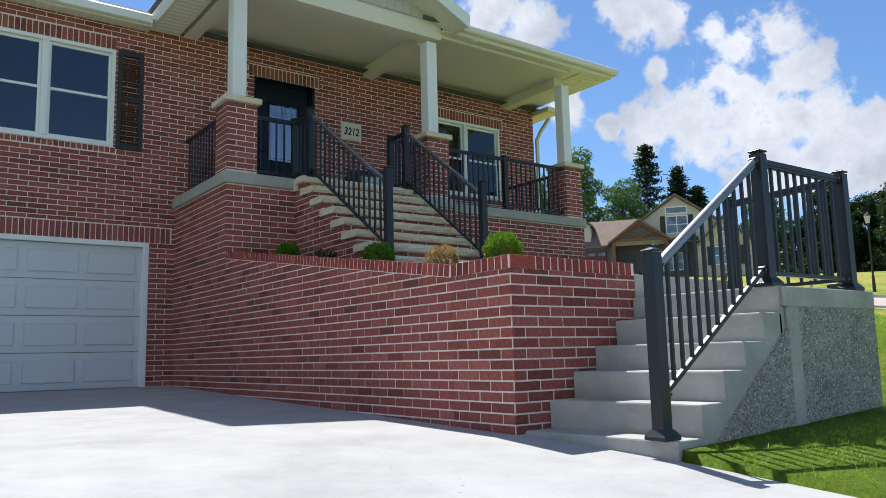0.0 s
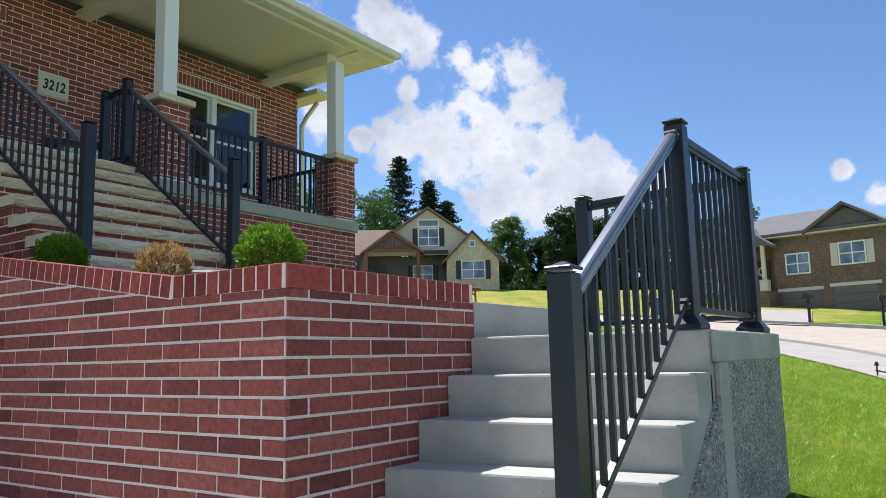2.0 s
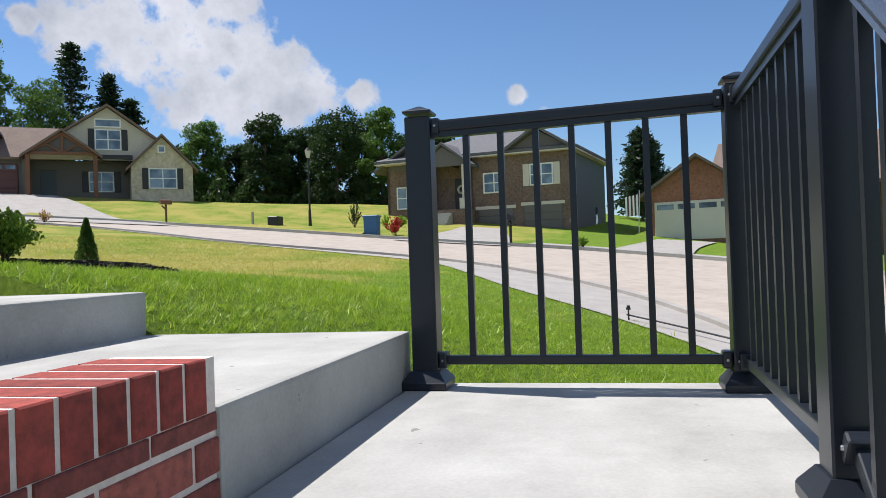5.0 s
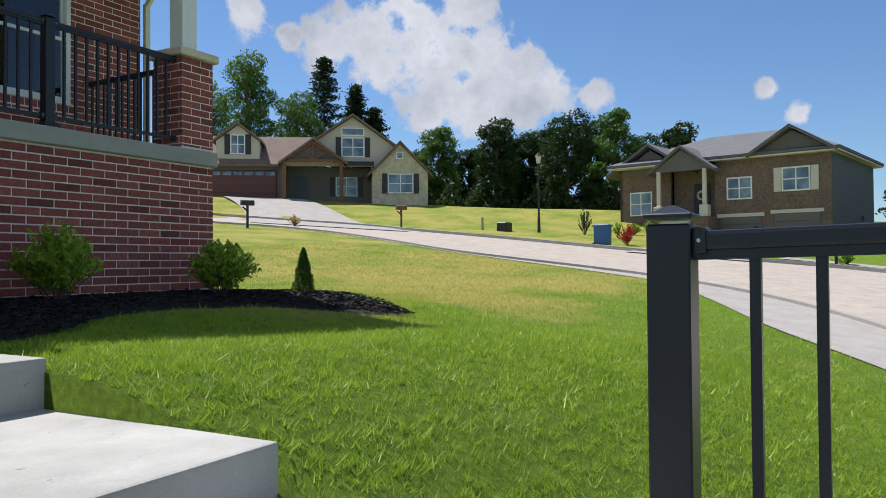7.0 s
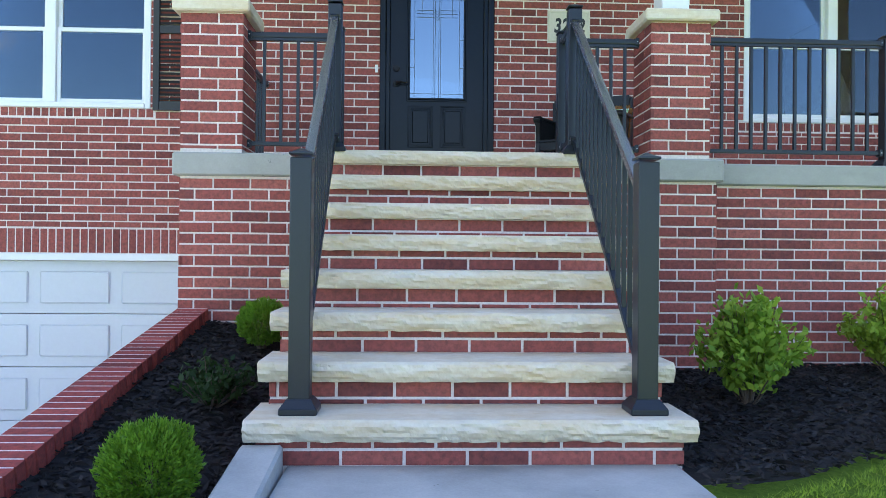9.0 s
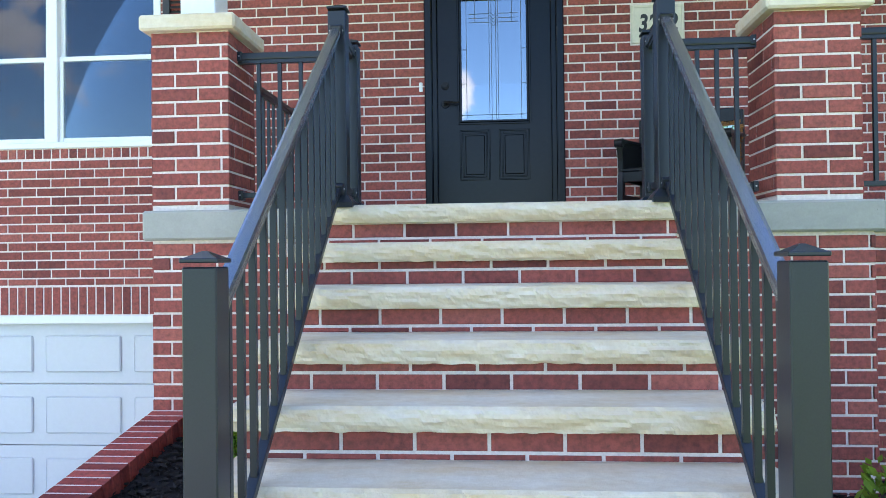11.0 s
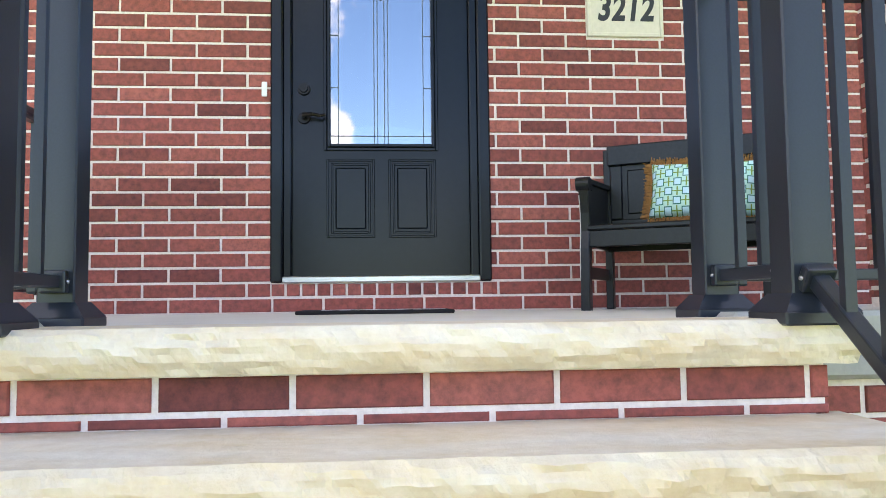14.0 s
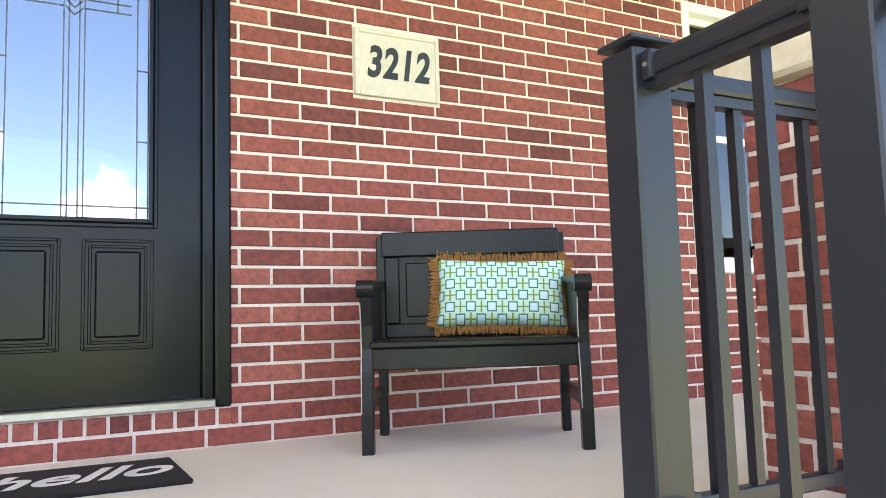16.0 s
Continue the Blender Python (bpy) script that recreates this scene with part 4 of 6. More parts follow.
part("mat", boxes(((-0.335, -0.22, 0.0), (0.335, 0.22, 0.016)), bev=0.004), M_MATTE, mat_ob)
text_part("lettering", "hello", 0.30, M_WHITE, mat_ob, pose(0.02, 0.01, 0.0165) @ Matrix.Diagonal((0.90, 1.0, 1, 1)), 0.0006, 0.45, 0.005)

# ---- bench with cushion ----
M_BENCH = plain("worn_black_paint", (0.008, 0.008, 0.009), 0.32, spec=0.3, grain=60, amount=0.5)
bench = thing("wooden_bench", (1.353, -0.505, 0.0), "worn black painted wooden bench with scrolled arms by the wall", "bench", turn=-29)
BW, BF, BB = 0.39, -0.225, 0.225
part("seat", box(bmesh.new(), (-BW + 0.02, BF - 0.005, 0.36), (BW - 0.02, BB - 0.01, 0.385), 0.006), M_BENCH, bench)
part("apron", box(bmesh.new(), (-BW + 0.02, BF + 0.002, 0.285), (BW - 0.02, BF + 0.027, 0.36), 0.004), M_BENCH, bench)
part("apron", box(bmesh.new(), (-BW + 0.02, BB - 0.03, 0.285), (BW - 0.02, BB - 0.008, 0.36), 0.004), M_BENCH, bench)
back = part("backrest", box(bmesh.new(), (-BW + 0.04, BB - 0.018, 0.385), (BW - 0.04, BB - 0.002, 0.78)), M_BENCH, bench, "panelled black backrest with worn edges")
for nm, lo, hi in (("top_board", (-BW + 0.03, BB - 0.045, 0.715), (BW - 0.03, BB + 0.012, 0.815)), ("bottom_board", (-BW + 0.04, BB - 0.03, 0.388), (BW - 0.04, BB + 0.004, 0.445)),
                   ("stile", (-BW + 0.04, BB - 0.03, 0.445), (-BW + 0.10, BB + 0.004, 0.715)), ("stile", (BW - 0.10, BB - 0.03, 0.445), (BW - 0.04, BB + 0.004, 0.715)), ("stile", (-0.04, BB - 0.03, 0.445), (0.04, BB + 0.004, 0.715)),
                   ("raised_panel", (-BW + 0.125, BB - 0.026, 0.47), (-0.065, BB - 0.016, 0.69)), ("raised_panel", (0.065, BB - 0.026, 0.47), (BW - 0.125, BB - 0.016, 0.69))):
    part(nm, box(bmesh.new(), lo, hi, 0.005), M_BENCH, back)
M_WORN = plain("worn_edge", (0.42, 0.40, 0.36), 0.7, amount=0.3)
for s in (-1, 1):
    x = s * (BW - 0.012)
    # front leg sawn from one board, curving in at the seat and out again to the arm
    outline = [(0.0, 0.024, 0.026), (0.14, 0.026, 0.027), (0.28, 0.034, 0.028), (0.36, 0.045, 0.024), (0.44, 0.040, 0.022), (0.52, 0.026, 0.024), (0.575, 0.018, 0.026)]
    bm = bmesh.new()
    rings = []
    for z, shift_y, hw in outline:
        rings.append([bm.verts.new((x + dx, BF - 0.02 + shift_y + dy, z)) for dx, dy in ((-0.021, -hw), (0.021, -hw), (0.021, hw), (-0.021, hw))])
    for a, b in zip(rings, rings[1:]):
        for k in range(4):
            bm.faces.new((a[k], a[(k + 1) % 4], b[(k + 1) % 4], b[k]))
    bm.faces.new(rings[0][::-1])
    bm.faces.new(rings[-1])
    bmesh.ops.bevel(bm, geom=[e for e in bm.edges if abs(e.verts[0].co.z - e.verts[1].co.z) > 0.02], offset=0.004, segments=1, affect="EDGES")
    leg = part("leg", bm, M_BENCH, bench)
    bm = bmesh.new()
    for (z0, s0, w0), (z1, s1, w1) in list(zip(outline, outline[1:]))[1:-1]:
        bar(bm, (x - 0.0195, BF - 0.0215 + s0 - w0, z0), (x - 0.0195, BF - 0.0215 + s1 - w1, z1), 0.0035, 0.0035)
    part("worn_edge", bm, M_WORN, leg, "rubbed pale edge")
    part("leg", box(bmesh.new(), (x - s * 0.012 - 0.018, BB - 0.02, 0.0), (x - s * 0.012 + 0.018, BB + 0.03, 0.80), 0.004), M_BENCH, bench)
    bm = bmesh.new()
    bar(bm, (x, BB - 0.02, 0.605), (x, BF + 0.02, 0.585), 0.055, 0.026, (0, 0, 1), 0.006)
    tube(bm, (x - 0.03, BF - 0.012, 0.570), (x + 0.03, BF - 0.012, 0.570), 0.032, 0.032, 18)
    tube(bm, (x - 0.032, BF + 0.018, 0.556), (x + 0.032, BF + 0.018, 0.556), 0.016, 0.016, 12)
    part("armrest", bm, M_BENCH, bench, "scrolled armrest")
    part("side_panel", box(bmesh.new(), (x - s * 0.006 - 0.008, BF + 0.03, 0.29), (x - s * 0.006 + 0.008, BB - 0.022, 0.593), 0.003), M_BENCH, bench)
    part("stretcher", bar(bmesh.new(), (x, BF + 0.02, 0.17), (x, BB - 0.015, 0.17), 0.024, 0.055, (0, 0, 1), 0.003), M_BENCH, bench)


def pillow_mat():
    k = Mat("teal_lattice_cloth", 0.9, spec=0.1)
    mp = k.t.nodes.new("ShaderNodeMapping")
    mp.inputs["Rotation"].default_value = (radians(90), 0, 0)
    k.t.links.new(k.c.outputs["Object"], mp.inputs["Vector"])
    sep = k.t.nodes.new("ShaderNodeSeparateXYZ")
    k.t.links.new(k.c.outputs["Object"], sep.inputs["Vector"])
    row = k.math("DIVIDE", sep.outputs["Z"], 0.046)
    fv = k.math("ABSOLUTE", k.math("SUBTRACT", k.math("FRACT", row), 0.5))
    col = k.math("ADD", k.math("DIVIDE", sep.outputs["X"], 0.080), k.math("MULTIPLY", k.math("FLOOR", row), 0.5))
    fu = k.math("ABSOLUTE", k.math("SUBTRACT", k.math("FRACT", col), 0.5))
    ring = k.math("MAXIMUM", k.math("DIVIDE", fu, 0.22), k.math("DIVIDE", fv, 0.40))
    inside = k.math("LESS_THAN", ring, 0.80)
    outline = k.math("MULTIPLY", k.math("LESS_THAN", ring, 1.06), k.math("GREATER_THAN", ring, 0.80))
    link = k.math("MULTIPLY", k.math("GREATER_THAN", ring, 1.0), k.math("MAXIMUM", k.math("LESS_THAN", fv, 0.055), k.math("GREATER_THAN", fu, 0.462)))
    c = k.mix(inside, (0.50, 0.76, 0.66), (0.56, 0.80, 0.86))
    c = k.mix(outline, c, (0.05, 0.20, 0.16))
    k.colour(k.mix(link, c, (0.20, 0.32, 0.07)))
    k.bump(k.noise(500, 2), 0.3, 0.002)
    return k.m


M_PILLOW = pillow_mat()
M_FRINGE = plain("ochre_fringe", (0.26, 0.12, 0.035), 0.95, grain=120, amount=0.5)
pil = thing("lumbar_pillow", (1.493, -0.493, 0.385), "teal patterned lumbar pillow with ochre fringe on the bench", "pillow")
pil.matrix_world = pose(1.500, -0.478, 0.552, -14, 2, -29)
bm = bmesh.new()
PW, PH = 0.258, 0.140
N1, N2 = 26, 18
grid = {}
for s in (-1, 1):
    for i in range(N1 + 1):
        for j in range(N2 + 1):
            u, v = 2 * i / N1 - 1, 2 * j / N2 - 1
            puff_y = 0.062 * (max(0, (1 - u ** 4) * (1 - v ** 4))) ** 0.5
            pinch = 1 - 0.05 * (1 - abs(u)) * abs(v) - 0.0
            edge = i in (0, N1) or j in (0, N2)
            key = (i, j) if edge else (s, i, j)
            if key not in grid:
                grid[key] = bm.verts.new((u * PW * (1 - 0.05 * (1 - v * v) * abs(u)), s * puff_y, v * PH * (1 - 0.07 * (1 - u * u) * abs(v))))


def pv(s, i, j):
    return grid[(i, j)] if (i in (0, N1) or j in (0, N2)) else grid[(s, i, j)]


for s in (-1, 1):
    for i in range(N1):
        for j in range(N2):
            q = [pv(s, i, j), pv(s, i + 1, j), pv(s, i + 1, j + 1), pv(s, i, j + 1)]
            try:
                bm.faces.new(q if s < 0 else q[::-1])
            except ValueError:
                pass
part("cover", bm, M_PILLOW, pil, "", True)
bm = bmesh.new()
rnd = random.Random(5)
for i in range(420):
    t = i / 420 * 4
    side, f = int(t), (t - int(t)) * 2 - 1
    u, v = ((f, -1), (1, f), (-f, 1), (-1, -f))[side]
    x, z = u * PW * (1 - 0.05 * (1 - v * v)), v * PH * (1 - 0.07 * (1 - u * u))
    dx, dz = ((0, -1), (1, 0), (0, 1), (-1, 0))[side]
    ln = rnd.uniform(0.022, 0.032)
    for _ in range(2):
        a = Vector((x + rnd.uniform(-.003, .003), rnd.uniform(-.006, .006), z + rnd.uniform(-.003, .003)))
        b = a + Vector((dx * ln + rnd.uniform(-.008, .008), rnd.uniform(-.01, .01), dz * ln + rnd.uniform(-.008, .008)))
        bar(bm, a - Vector((dx, 0, dz)) * 0.006, b, 0.004, 0.004, (0, 1, 0))
part("fringe", bm, M_FRINGE, pil, "ochre brush fringe")

# ---- railings ----
PW2 = 0.088


def post(parent, p, top, base=True):
    x, y, z = p
    ob = part("post", boxes(((x - PW2 / 2, y - PW2 / 2, z), (x + PW2 / 2, y + PW2 / 2, top - 0.03)), bev=0.004), M_METAL, parent)
    bm = bmesh.new()
    box(bm, (x - PW2 / 2 - 0.005, y - PW2 / 2 - 0.005, top - 0.02), (x + PW2 / 2 + 0.005, y + PW2 / 2 + 0.005, top - 0.008), 0.003)
    vs = [bm.verts.new((x + sx * 0.046, y + sy * 0.046, top - 0.010)) for sx, sy in ((-1, -1), (1, -1), (1, 1), (-1, 1))]
    tip = [bm.verts.new((x + sx * 0.006, y + sy * 0.006, top + 0.010)) for sx, sy in ((-1, -1), (1, -1), (1, 1), (-1, 1))]
    for i in range(4):
        bm.faces.new((vs[i], vs[(i + 1) % 4], tip[(i + 1) % 4], tip[i]))
    bm.faces.new(tip)
    part("cap", bm, M_METAL, ob)
    if base:
        bm = bmesh.new()
        box(bm, (x - 0.078, y - 0.078, z), (x + 0.078, y + 0.078, z + 0.028), 0.004)
        lo = [bm.verts.new((x + sx * 0.076, y + sy * 0.076, z + 0.027)) for sx, sy in ((-1, -1), (1, -1), (1, 1), (-1, 1))]
        hi = [bm.verts.new((x + sx * 0.049, y + sy * 0.049, z + 0.062)) for sx, sy in ((-1, -1), (1, -1), (1, 1), (-1, 1))]
        for i in range(4):
            bm.faces.new((lo[i], lo[(i + 1) % 4], hi[(i + 1) % 4], hi[i]))
        bm.faces.new(hi)
        part("base_skirt", bm, M_METAL, ob)


def rail_span(parent, a, b, top_a, top_b, bot_a, bot_b, n, round_top=False, inset=True):
    """Top rail, bottom rail and n balusters from a to b (x, y)."""
    a, b = Vector((*a, 0)), Vector((*b, 0))
    d = (b - a).normalized()
    if inset:
        a, b = a + d * PW2 / 2, b - d * PW2 / 2
    A, B = Vector((a.x, a.y, top_a)), Vector((b.x, b.y, top_b))
    C, D = Vector((a.x, a.y, bot_a)), Vector((b.x, b.y, bot_b))
    bm = bmesh.new()
    bar(bm, A, B, 0.050, 0.040, bev=0.014 if round_top else 0.009)
    bar(bm, A - Vector((0, 0, 0.028)), B - Vector((0, 0, 0.028)), 0.034, 0.022)
    # rounded stair handrails get the coat with sky sheen in its colour
    part("top_rail", bm, M_RAIL_SHEEN if round_top else M_METAL, parent)
    bm = bmesh.new()
    bar(bm, C, D, 0.034, 0.030, bev=0.004)
    part("bottom_rail", bm, M_METAL, parent)
    for i in range(n):
        f = (i + 1) / (n + 1)
        p, q = C.lerp(D, f), A.lerp(B, f)
        bm = bmesh.new()
        s = 0.0105
        ax = Vector((d.x, d.y, 0)) * s
        ay = Vector((-d.y, d.x, 0)) * s
        sl = (top_b - top_a) / max(0.01, (b - a).length)
        vs = []
        for base_p, dz in ((p, 0.005), (q, -0.03)):
            for sx, sy in ((-1, -1), (1, -1), (1, 1), (-1, 1)):
                v = base_p + ax * sx + ay * sy
                v.z = base_p.z + dz + sl * sx * s
                vs.append(bm.verts.new(v))
        for qd in ((3, 2, 1, 0), (4, 5, 6, 7), (0, 1, 5, 4), (1, 2, 6, 5), (2, 3, 7, 6), (3, 0, 4, 7)):
            bm.faces.new([vs[i2] for i2 in qd])
        part("baluster", bm, M_METAL, parent)
    for P, Q, z in ((A, B, 0), (B, A, 0), (C, D, 0), (D, C, 0)):
        e = (Q - P).normalized()
        bm = bmesh.new()
        bar(bm, P + e * 0.002, P + e * 0.030, 0.060, 0.054, bev=0.006)
        part("bracket", bm, M_METAL, parent)
        sd = Vector((-d.y, d.x, 0))
        for sg in (-1, 1):
            bm = bmesh.new()
            tube(bm, P + e * 0.016 + sd * sg * 0.030, P + e * 0.016 + sd * sg * 0.034, 0.005, 0.004, 8)
            part("screw", bm, M_STEEL, parent)


def railing(loc, label):
    return thing("railing", loc, label, "railing", "black aluminium railings")


def rel(o, p):
    return (p[0] - o[0], p[1] - o[1], p[2] - o[2])


def build_railing(origin, label, posts, spans):
    ob = railing(origin, label)
    ox, oy, oz = origin
    for p, top in posts:
        post(ob, rel(origin, p), top - oz)
    for a, b, ta, tb, ba, bb, n, rt in spans:
        rail_span(ob, (a[0] - ox, a[1] - oy), (b[0] - ox, b[1] - oy), ta - oz, tb - oz, ba - oz, bb - oz, n, rt)
    return ob


Z1 = step_z(1)
for x, xb, xa, xp in ((-0.685, -0.745, -0.77, -1.41), (0.757, 0.84, 0.855, 1.45)):
    lo, B, A = (x, -4.31, Z1), (xb, -2.43, 0.0), (xa, -1.99, 0.0)
    build_railing(lo, "black aluminium stair railing from limestone step to brick pier", [(lo, -0.24), (B, 1.0), (A, 0.955)], [
        (lo, B, -0.40, 0.875, -1.17, 0.10, 14, True),
        (B, A, 0.885, 0.885, 0.11, 0.11, 2, False),
        (A, (xp + (0.044 if x < 0 else 0.044 - 0.088 + 0.044) * (-1 if x < 0 else 0), -1.99, 0), 0.885, 0.885, 0.11, 0.11, 4, False)])
build_railing((3.38, -1.80, 0.02), "black aluminium porch railing between brick piers", [((3.38, -1.80, 0.02), 1.03)], [
    ((3.38, -1.80, 0), (1.83, -1.80, 0), 0.965, 0.965, 0.13, 0.13, 12, False), ((3.38, -1.80, 0), (4.84, -1.80, 0), 0.965, 0.965, 0.13, 0.13, 11, False)])
for x, y0, y1, zz in ((-1.66, -1.73, -0.0, 0.02), (5.06, -1.48, -0.0, 0.02)):
    build_railing((x, y0, zz), "black aluminium side railing from pier to brick wall", [], [((x, y0 - 0.044, 0), (x, y1 + 0.036, 0), 0.965, 0.965, 0.13, 0.13, 13, False)])
LOW, UP, FAR, LEFT = (-1.62, -8.785, -3.01), (-0.36, -8.80, -2.045), (0.79, -8.82, -2.045), (0.82, -7.785, -2.045)
build_railing(LOW, "black aluminium railing on concrete steps and landing", [(LOW, -1.85), (UP, -1.045), (FAR, -1.06), (LEFT, -1.085)], [
    (LOW, UP, -1.945, -1.125, -2.74, -1.92, 11, True), (UP, FAR, -1.13, -1.13, -1.95, -1.95, 9, False), (FAR, LEFT, -1.13, -1.15, -1.95, -1.95, 7, False)])

# ---- downspout and ceiling lamp ----
ds = thing("downspout", (HX1 + 0.06, -0.06, -1.6), "white downspout at the corner of the house", "downspout")
bm = bmesh.new()
bar(bm, (0, 0, 0.1), (0, 0, 3.75), 0.075, 0.055, (0, 1, 0), 0.008)
bar(bm, (0, 0, 3.72), (0.02, -0.14, 3.92), 0.07, 0.055, (1, 0, 0), 0.008)
bar(bm, (0.02, -0.13, 3.90), (0.05, -0.35, 4.12), 0.07, 0.055, (1, 0, 0), 0.008)
part("pipe", bm, M_SOFFIT, ds)
for x, y in ((2.5, -2.10), (5.55, -1.75)):
    cl = thing("ceiling_light", (x, y, CEIL - 0.02), "small round recessed lamp in the soffit", "lamp", "soffit lamps")
    bm = bmesh.new()
    tube(bm, (0, 0, 0), (0, 0, -0.012), 0.075, 0.068, 20)
    part("trim_ring", bm, M_VINYL, cl)

# ---- street ----
LAWN_EDGE = [(2.0, -12.4), (5.9, -9.95), (7.2, -9.4), (9.4, -8.4), (11.8, -6.9), (15.5, -5.2), (18.2, -3.6), (19.6, -1.2), (21.9, 4.2), (25.0, 9.5), (27.2, 14.5), (27.5, 20), (24, 30), (15, 42)]
PAVE_EDGE = [(3.2, -12.9), (7.3, -10.4), (9.5, -9.8), (12.6, -8.8), (15.5, -7.3), (17.8, -5.5), (19.4, -3.4), (20.3, -1.4), (22.1, 4.1), (25.2, 9.4), (27.4, 14.4), (27.7, 20), (24.2, 30), (15.2, 42)]
FAR_EDGE = [(13.0, -24.0), (20.5, -19.0), (24.9, -14.8), (27.5, -10.9), (29.2, -6.6), (29.4, -1.9), (30.3, 2.0), (31.7, 6.6), (33.3, 12.8), (34.5, 16.0), (34.5, 21), (31, 32), (22, 45)]


def along(pts, n):
    """n points evenly spaced along a smoothed line."""
    P = [Vector((*p, 0)) for p in pts]
    fine = []
    for i in range(len(P) - 1):
        p0, p1, p2, p3 = P[max(0, i - 1)], P[i], P[i + 1], P[min(len(P) - 1, i + 2)]
        for k in range(12):
            t = k / 12
            fine.append(0.5 * ((2 * p1) + (p2 - p0) * t + (2 * p0 - 5 * p1 + 4 * p2 - p3) * t * t + (3 * p1 - p0 - 3 * p2 + p3) * t ** 3))
    fine.append(P[-1])
    ds = [0]
    for a, b in zip(fine, fine[1:]):
        ds.append(ds[-1] + (b - a).length)
    out = []
    j = 0
    for i in range(n):
        s = ds[-1] * i / (n - 1)
        while j < len(ds) - 2 and ds[j + 1] < s:
            j += 1
        f = (s - ds[j]) / max(1e-6, ds[j + 1] - ds[j])
        out.append(fine[j].lerp(fine[j + 1], f))
    return out


def ribbon(bm, a, b, n, m, lift):
    A, B = along(a, n), along(b, n)
    g = []
    for p, q in zip(A, B):
        g.append([])
        for k in range(m + 1):
            v = p.lerp(q, k / m)
            g[-1].append(bm.verts.new((v.x, v.y, land(v.x, v.y) + lift)))
    for r, s in zip(g, g[1:]):
        for k in range(m):
            bm.faces.new((r[k], r[k + 1], s[k + 1], s[k]))


bm = bmesh.new()
ribbon(bm, PAVE_EDGE, FAR_EDGE, 110, 8, 0.03)
structure("road", bm, M_ROAD, "pale tan concrete residential road", "road", True)
bm = bmesh.new()
ribbon(bm, LAWN_EDGE, PAVE_EDGE, 160, 2, 0.018)
structure("pavement", bm, M_WALKWAY, "pale grey concrete pavement along the lawn", "pavement", True)


def kerb(name, pts, n, w, h, mat):
    bm = bmesh.new()
    L = along(pts, n)
    prev = None
    for i, p in enumerate(L):
        d = (L[min(n - 1, i + 1)] - L[max(0, i - 1)]).normalized()
        s = Vector((-d.y, d.x, 0)) * w
        z = land(p.x, p.y)
        ring = [bm.verts.new((p.x + s.x * f, p.y + s.y * f, z + dz)) for f, dz in ((-0.5, -0.1), (-0.5, h * 0.7), (-0.35, h), (0.5, h), (0.5, -0.1))]
        if prev:
            for k in range(4):
                bm.faces.new((prev[k], prev[k + 1], ring[k + 1], ring[k]))
        prev = ring
    structure(name, bm, mat, "low concrete kerb along the road", "kerb", False)


kerb("kerb_near", PAVE_EDGE, 120, 0.16, 0.085, M_WALKWAY)
kerb("kerb_far", FAR_EDGE, 120, 0.3, 0.16, M_CAP)
bm = bmesh.new()
ribbon(bm, [(31.9, 12.0), (36.0, 17.5), (40.0, 23.0), (44.0, 29.0)], [(29.5, 20.5), (33.5, 24.5), (37.0, 28.5), (40.0, 33.0)], 40, 4, 0.07)
structure("drive_neighbour", bm, M_WALKWAY, "sloping pale concrete drive to the neighbouring garage", "driveway", True)
bm = bmesh.new()
ribbon(bm, [(28.6, -4.5), (33, -4.0), (38, -3.2), (42.0, -2.6)], [(28.6, 0.3), (33, 0.2), (38, 0.0), (42, -0.0)], 30, 4, 0.07)
structure("drive_brick_house", bm, M_WALKWAY, "short pale concrete drive to twin garages", "driveway", True)
bm = bmesh.new()
ribbon(bm, [(26.0, -16.5), (29.3, -11.4), (31.2, -6.6), (31.5, -4.9)], [(27.2, -17.2), (30.4, -11.9), (32.3, -6.8), (32.6, -5.1)], 40, 2, 0.05)
structure("pavement_far", bm, M_WALKWAY, "narrow concrete pavement across the road", "pavement", True)
bm = bmesh.new()
ribbon(bm, [(41.0, -10.9), (35.5, -9.5), (30.5, -8.4)], [(42.0, -14.0), (36.0, -12.5), (29.5, -11.5)], 20, 3, 0.065)
structure("drive_gable_house", bm, M_WALKWAY, "pale concrete drive to the brick gable garage", "driveway", True)

# garden hose on the pavement
hose = thing("garden_hose", (7.0, -9.6, land(7.0, -9.6)), "thin black hose lying across lawn and pavement", "hose")
cu = bpy.data.curves.new("hose", "CURVE")
cu.dimensions, cu.bevel_depth = "3D", 0.012
sp = cu.splines.new("BEZIER")
hp = [(9.2, -8.6), (8.4, -9.2), (7.6, -9.75), (7.1, -10.1), (6.6, -10.15), (6.3, -10.3), (6.5, -10.6), (6.8, -10.75)]
sp.bezier_points.add(len(hp) - 1)
for bp, (x, y) in zip(sp.bezier_points, hp):
    bp.co = (x - 7.0, y + 9.6, land(x, y) + 0.085 - land(7.0, -9.6))
    bp.handle_left_type = bp.handle_right_type = "AUTO"
cu.materials.append(M_BLACK)
ob = new("tube", cu)
ob.parent = hose

# ---- neighbouring houses ----
M_ROOF_B = plain("brown_shingle", (0.17, 0.125, 0.10), 0.95, grain=9, amount=0.3, bump=0.3)
M_ROOF_G = plain("grey_shingle", (0.13, 0.13, 0.135), 0.95, grain=9, amount=0.3, bump=0.3)
M_BEIGE = plain("beige_siding", (0.52, 0.49, 0.42), 0.75, amount=0.08)
M_CREAMST = plain("cream_fieldstone", (0.50, 0.45, 0.34), 0.85, grain=4, amount=0.3, bump=0.5)
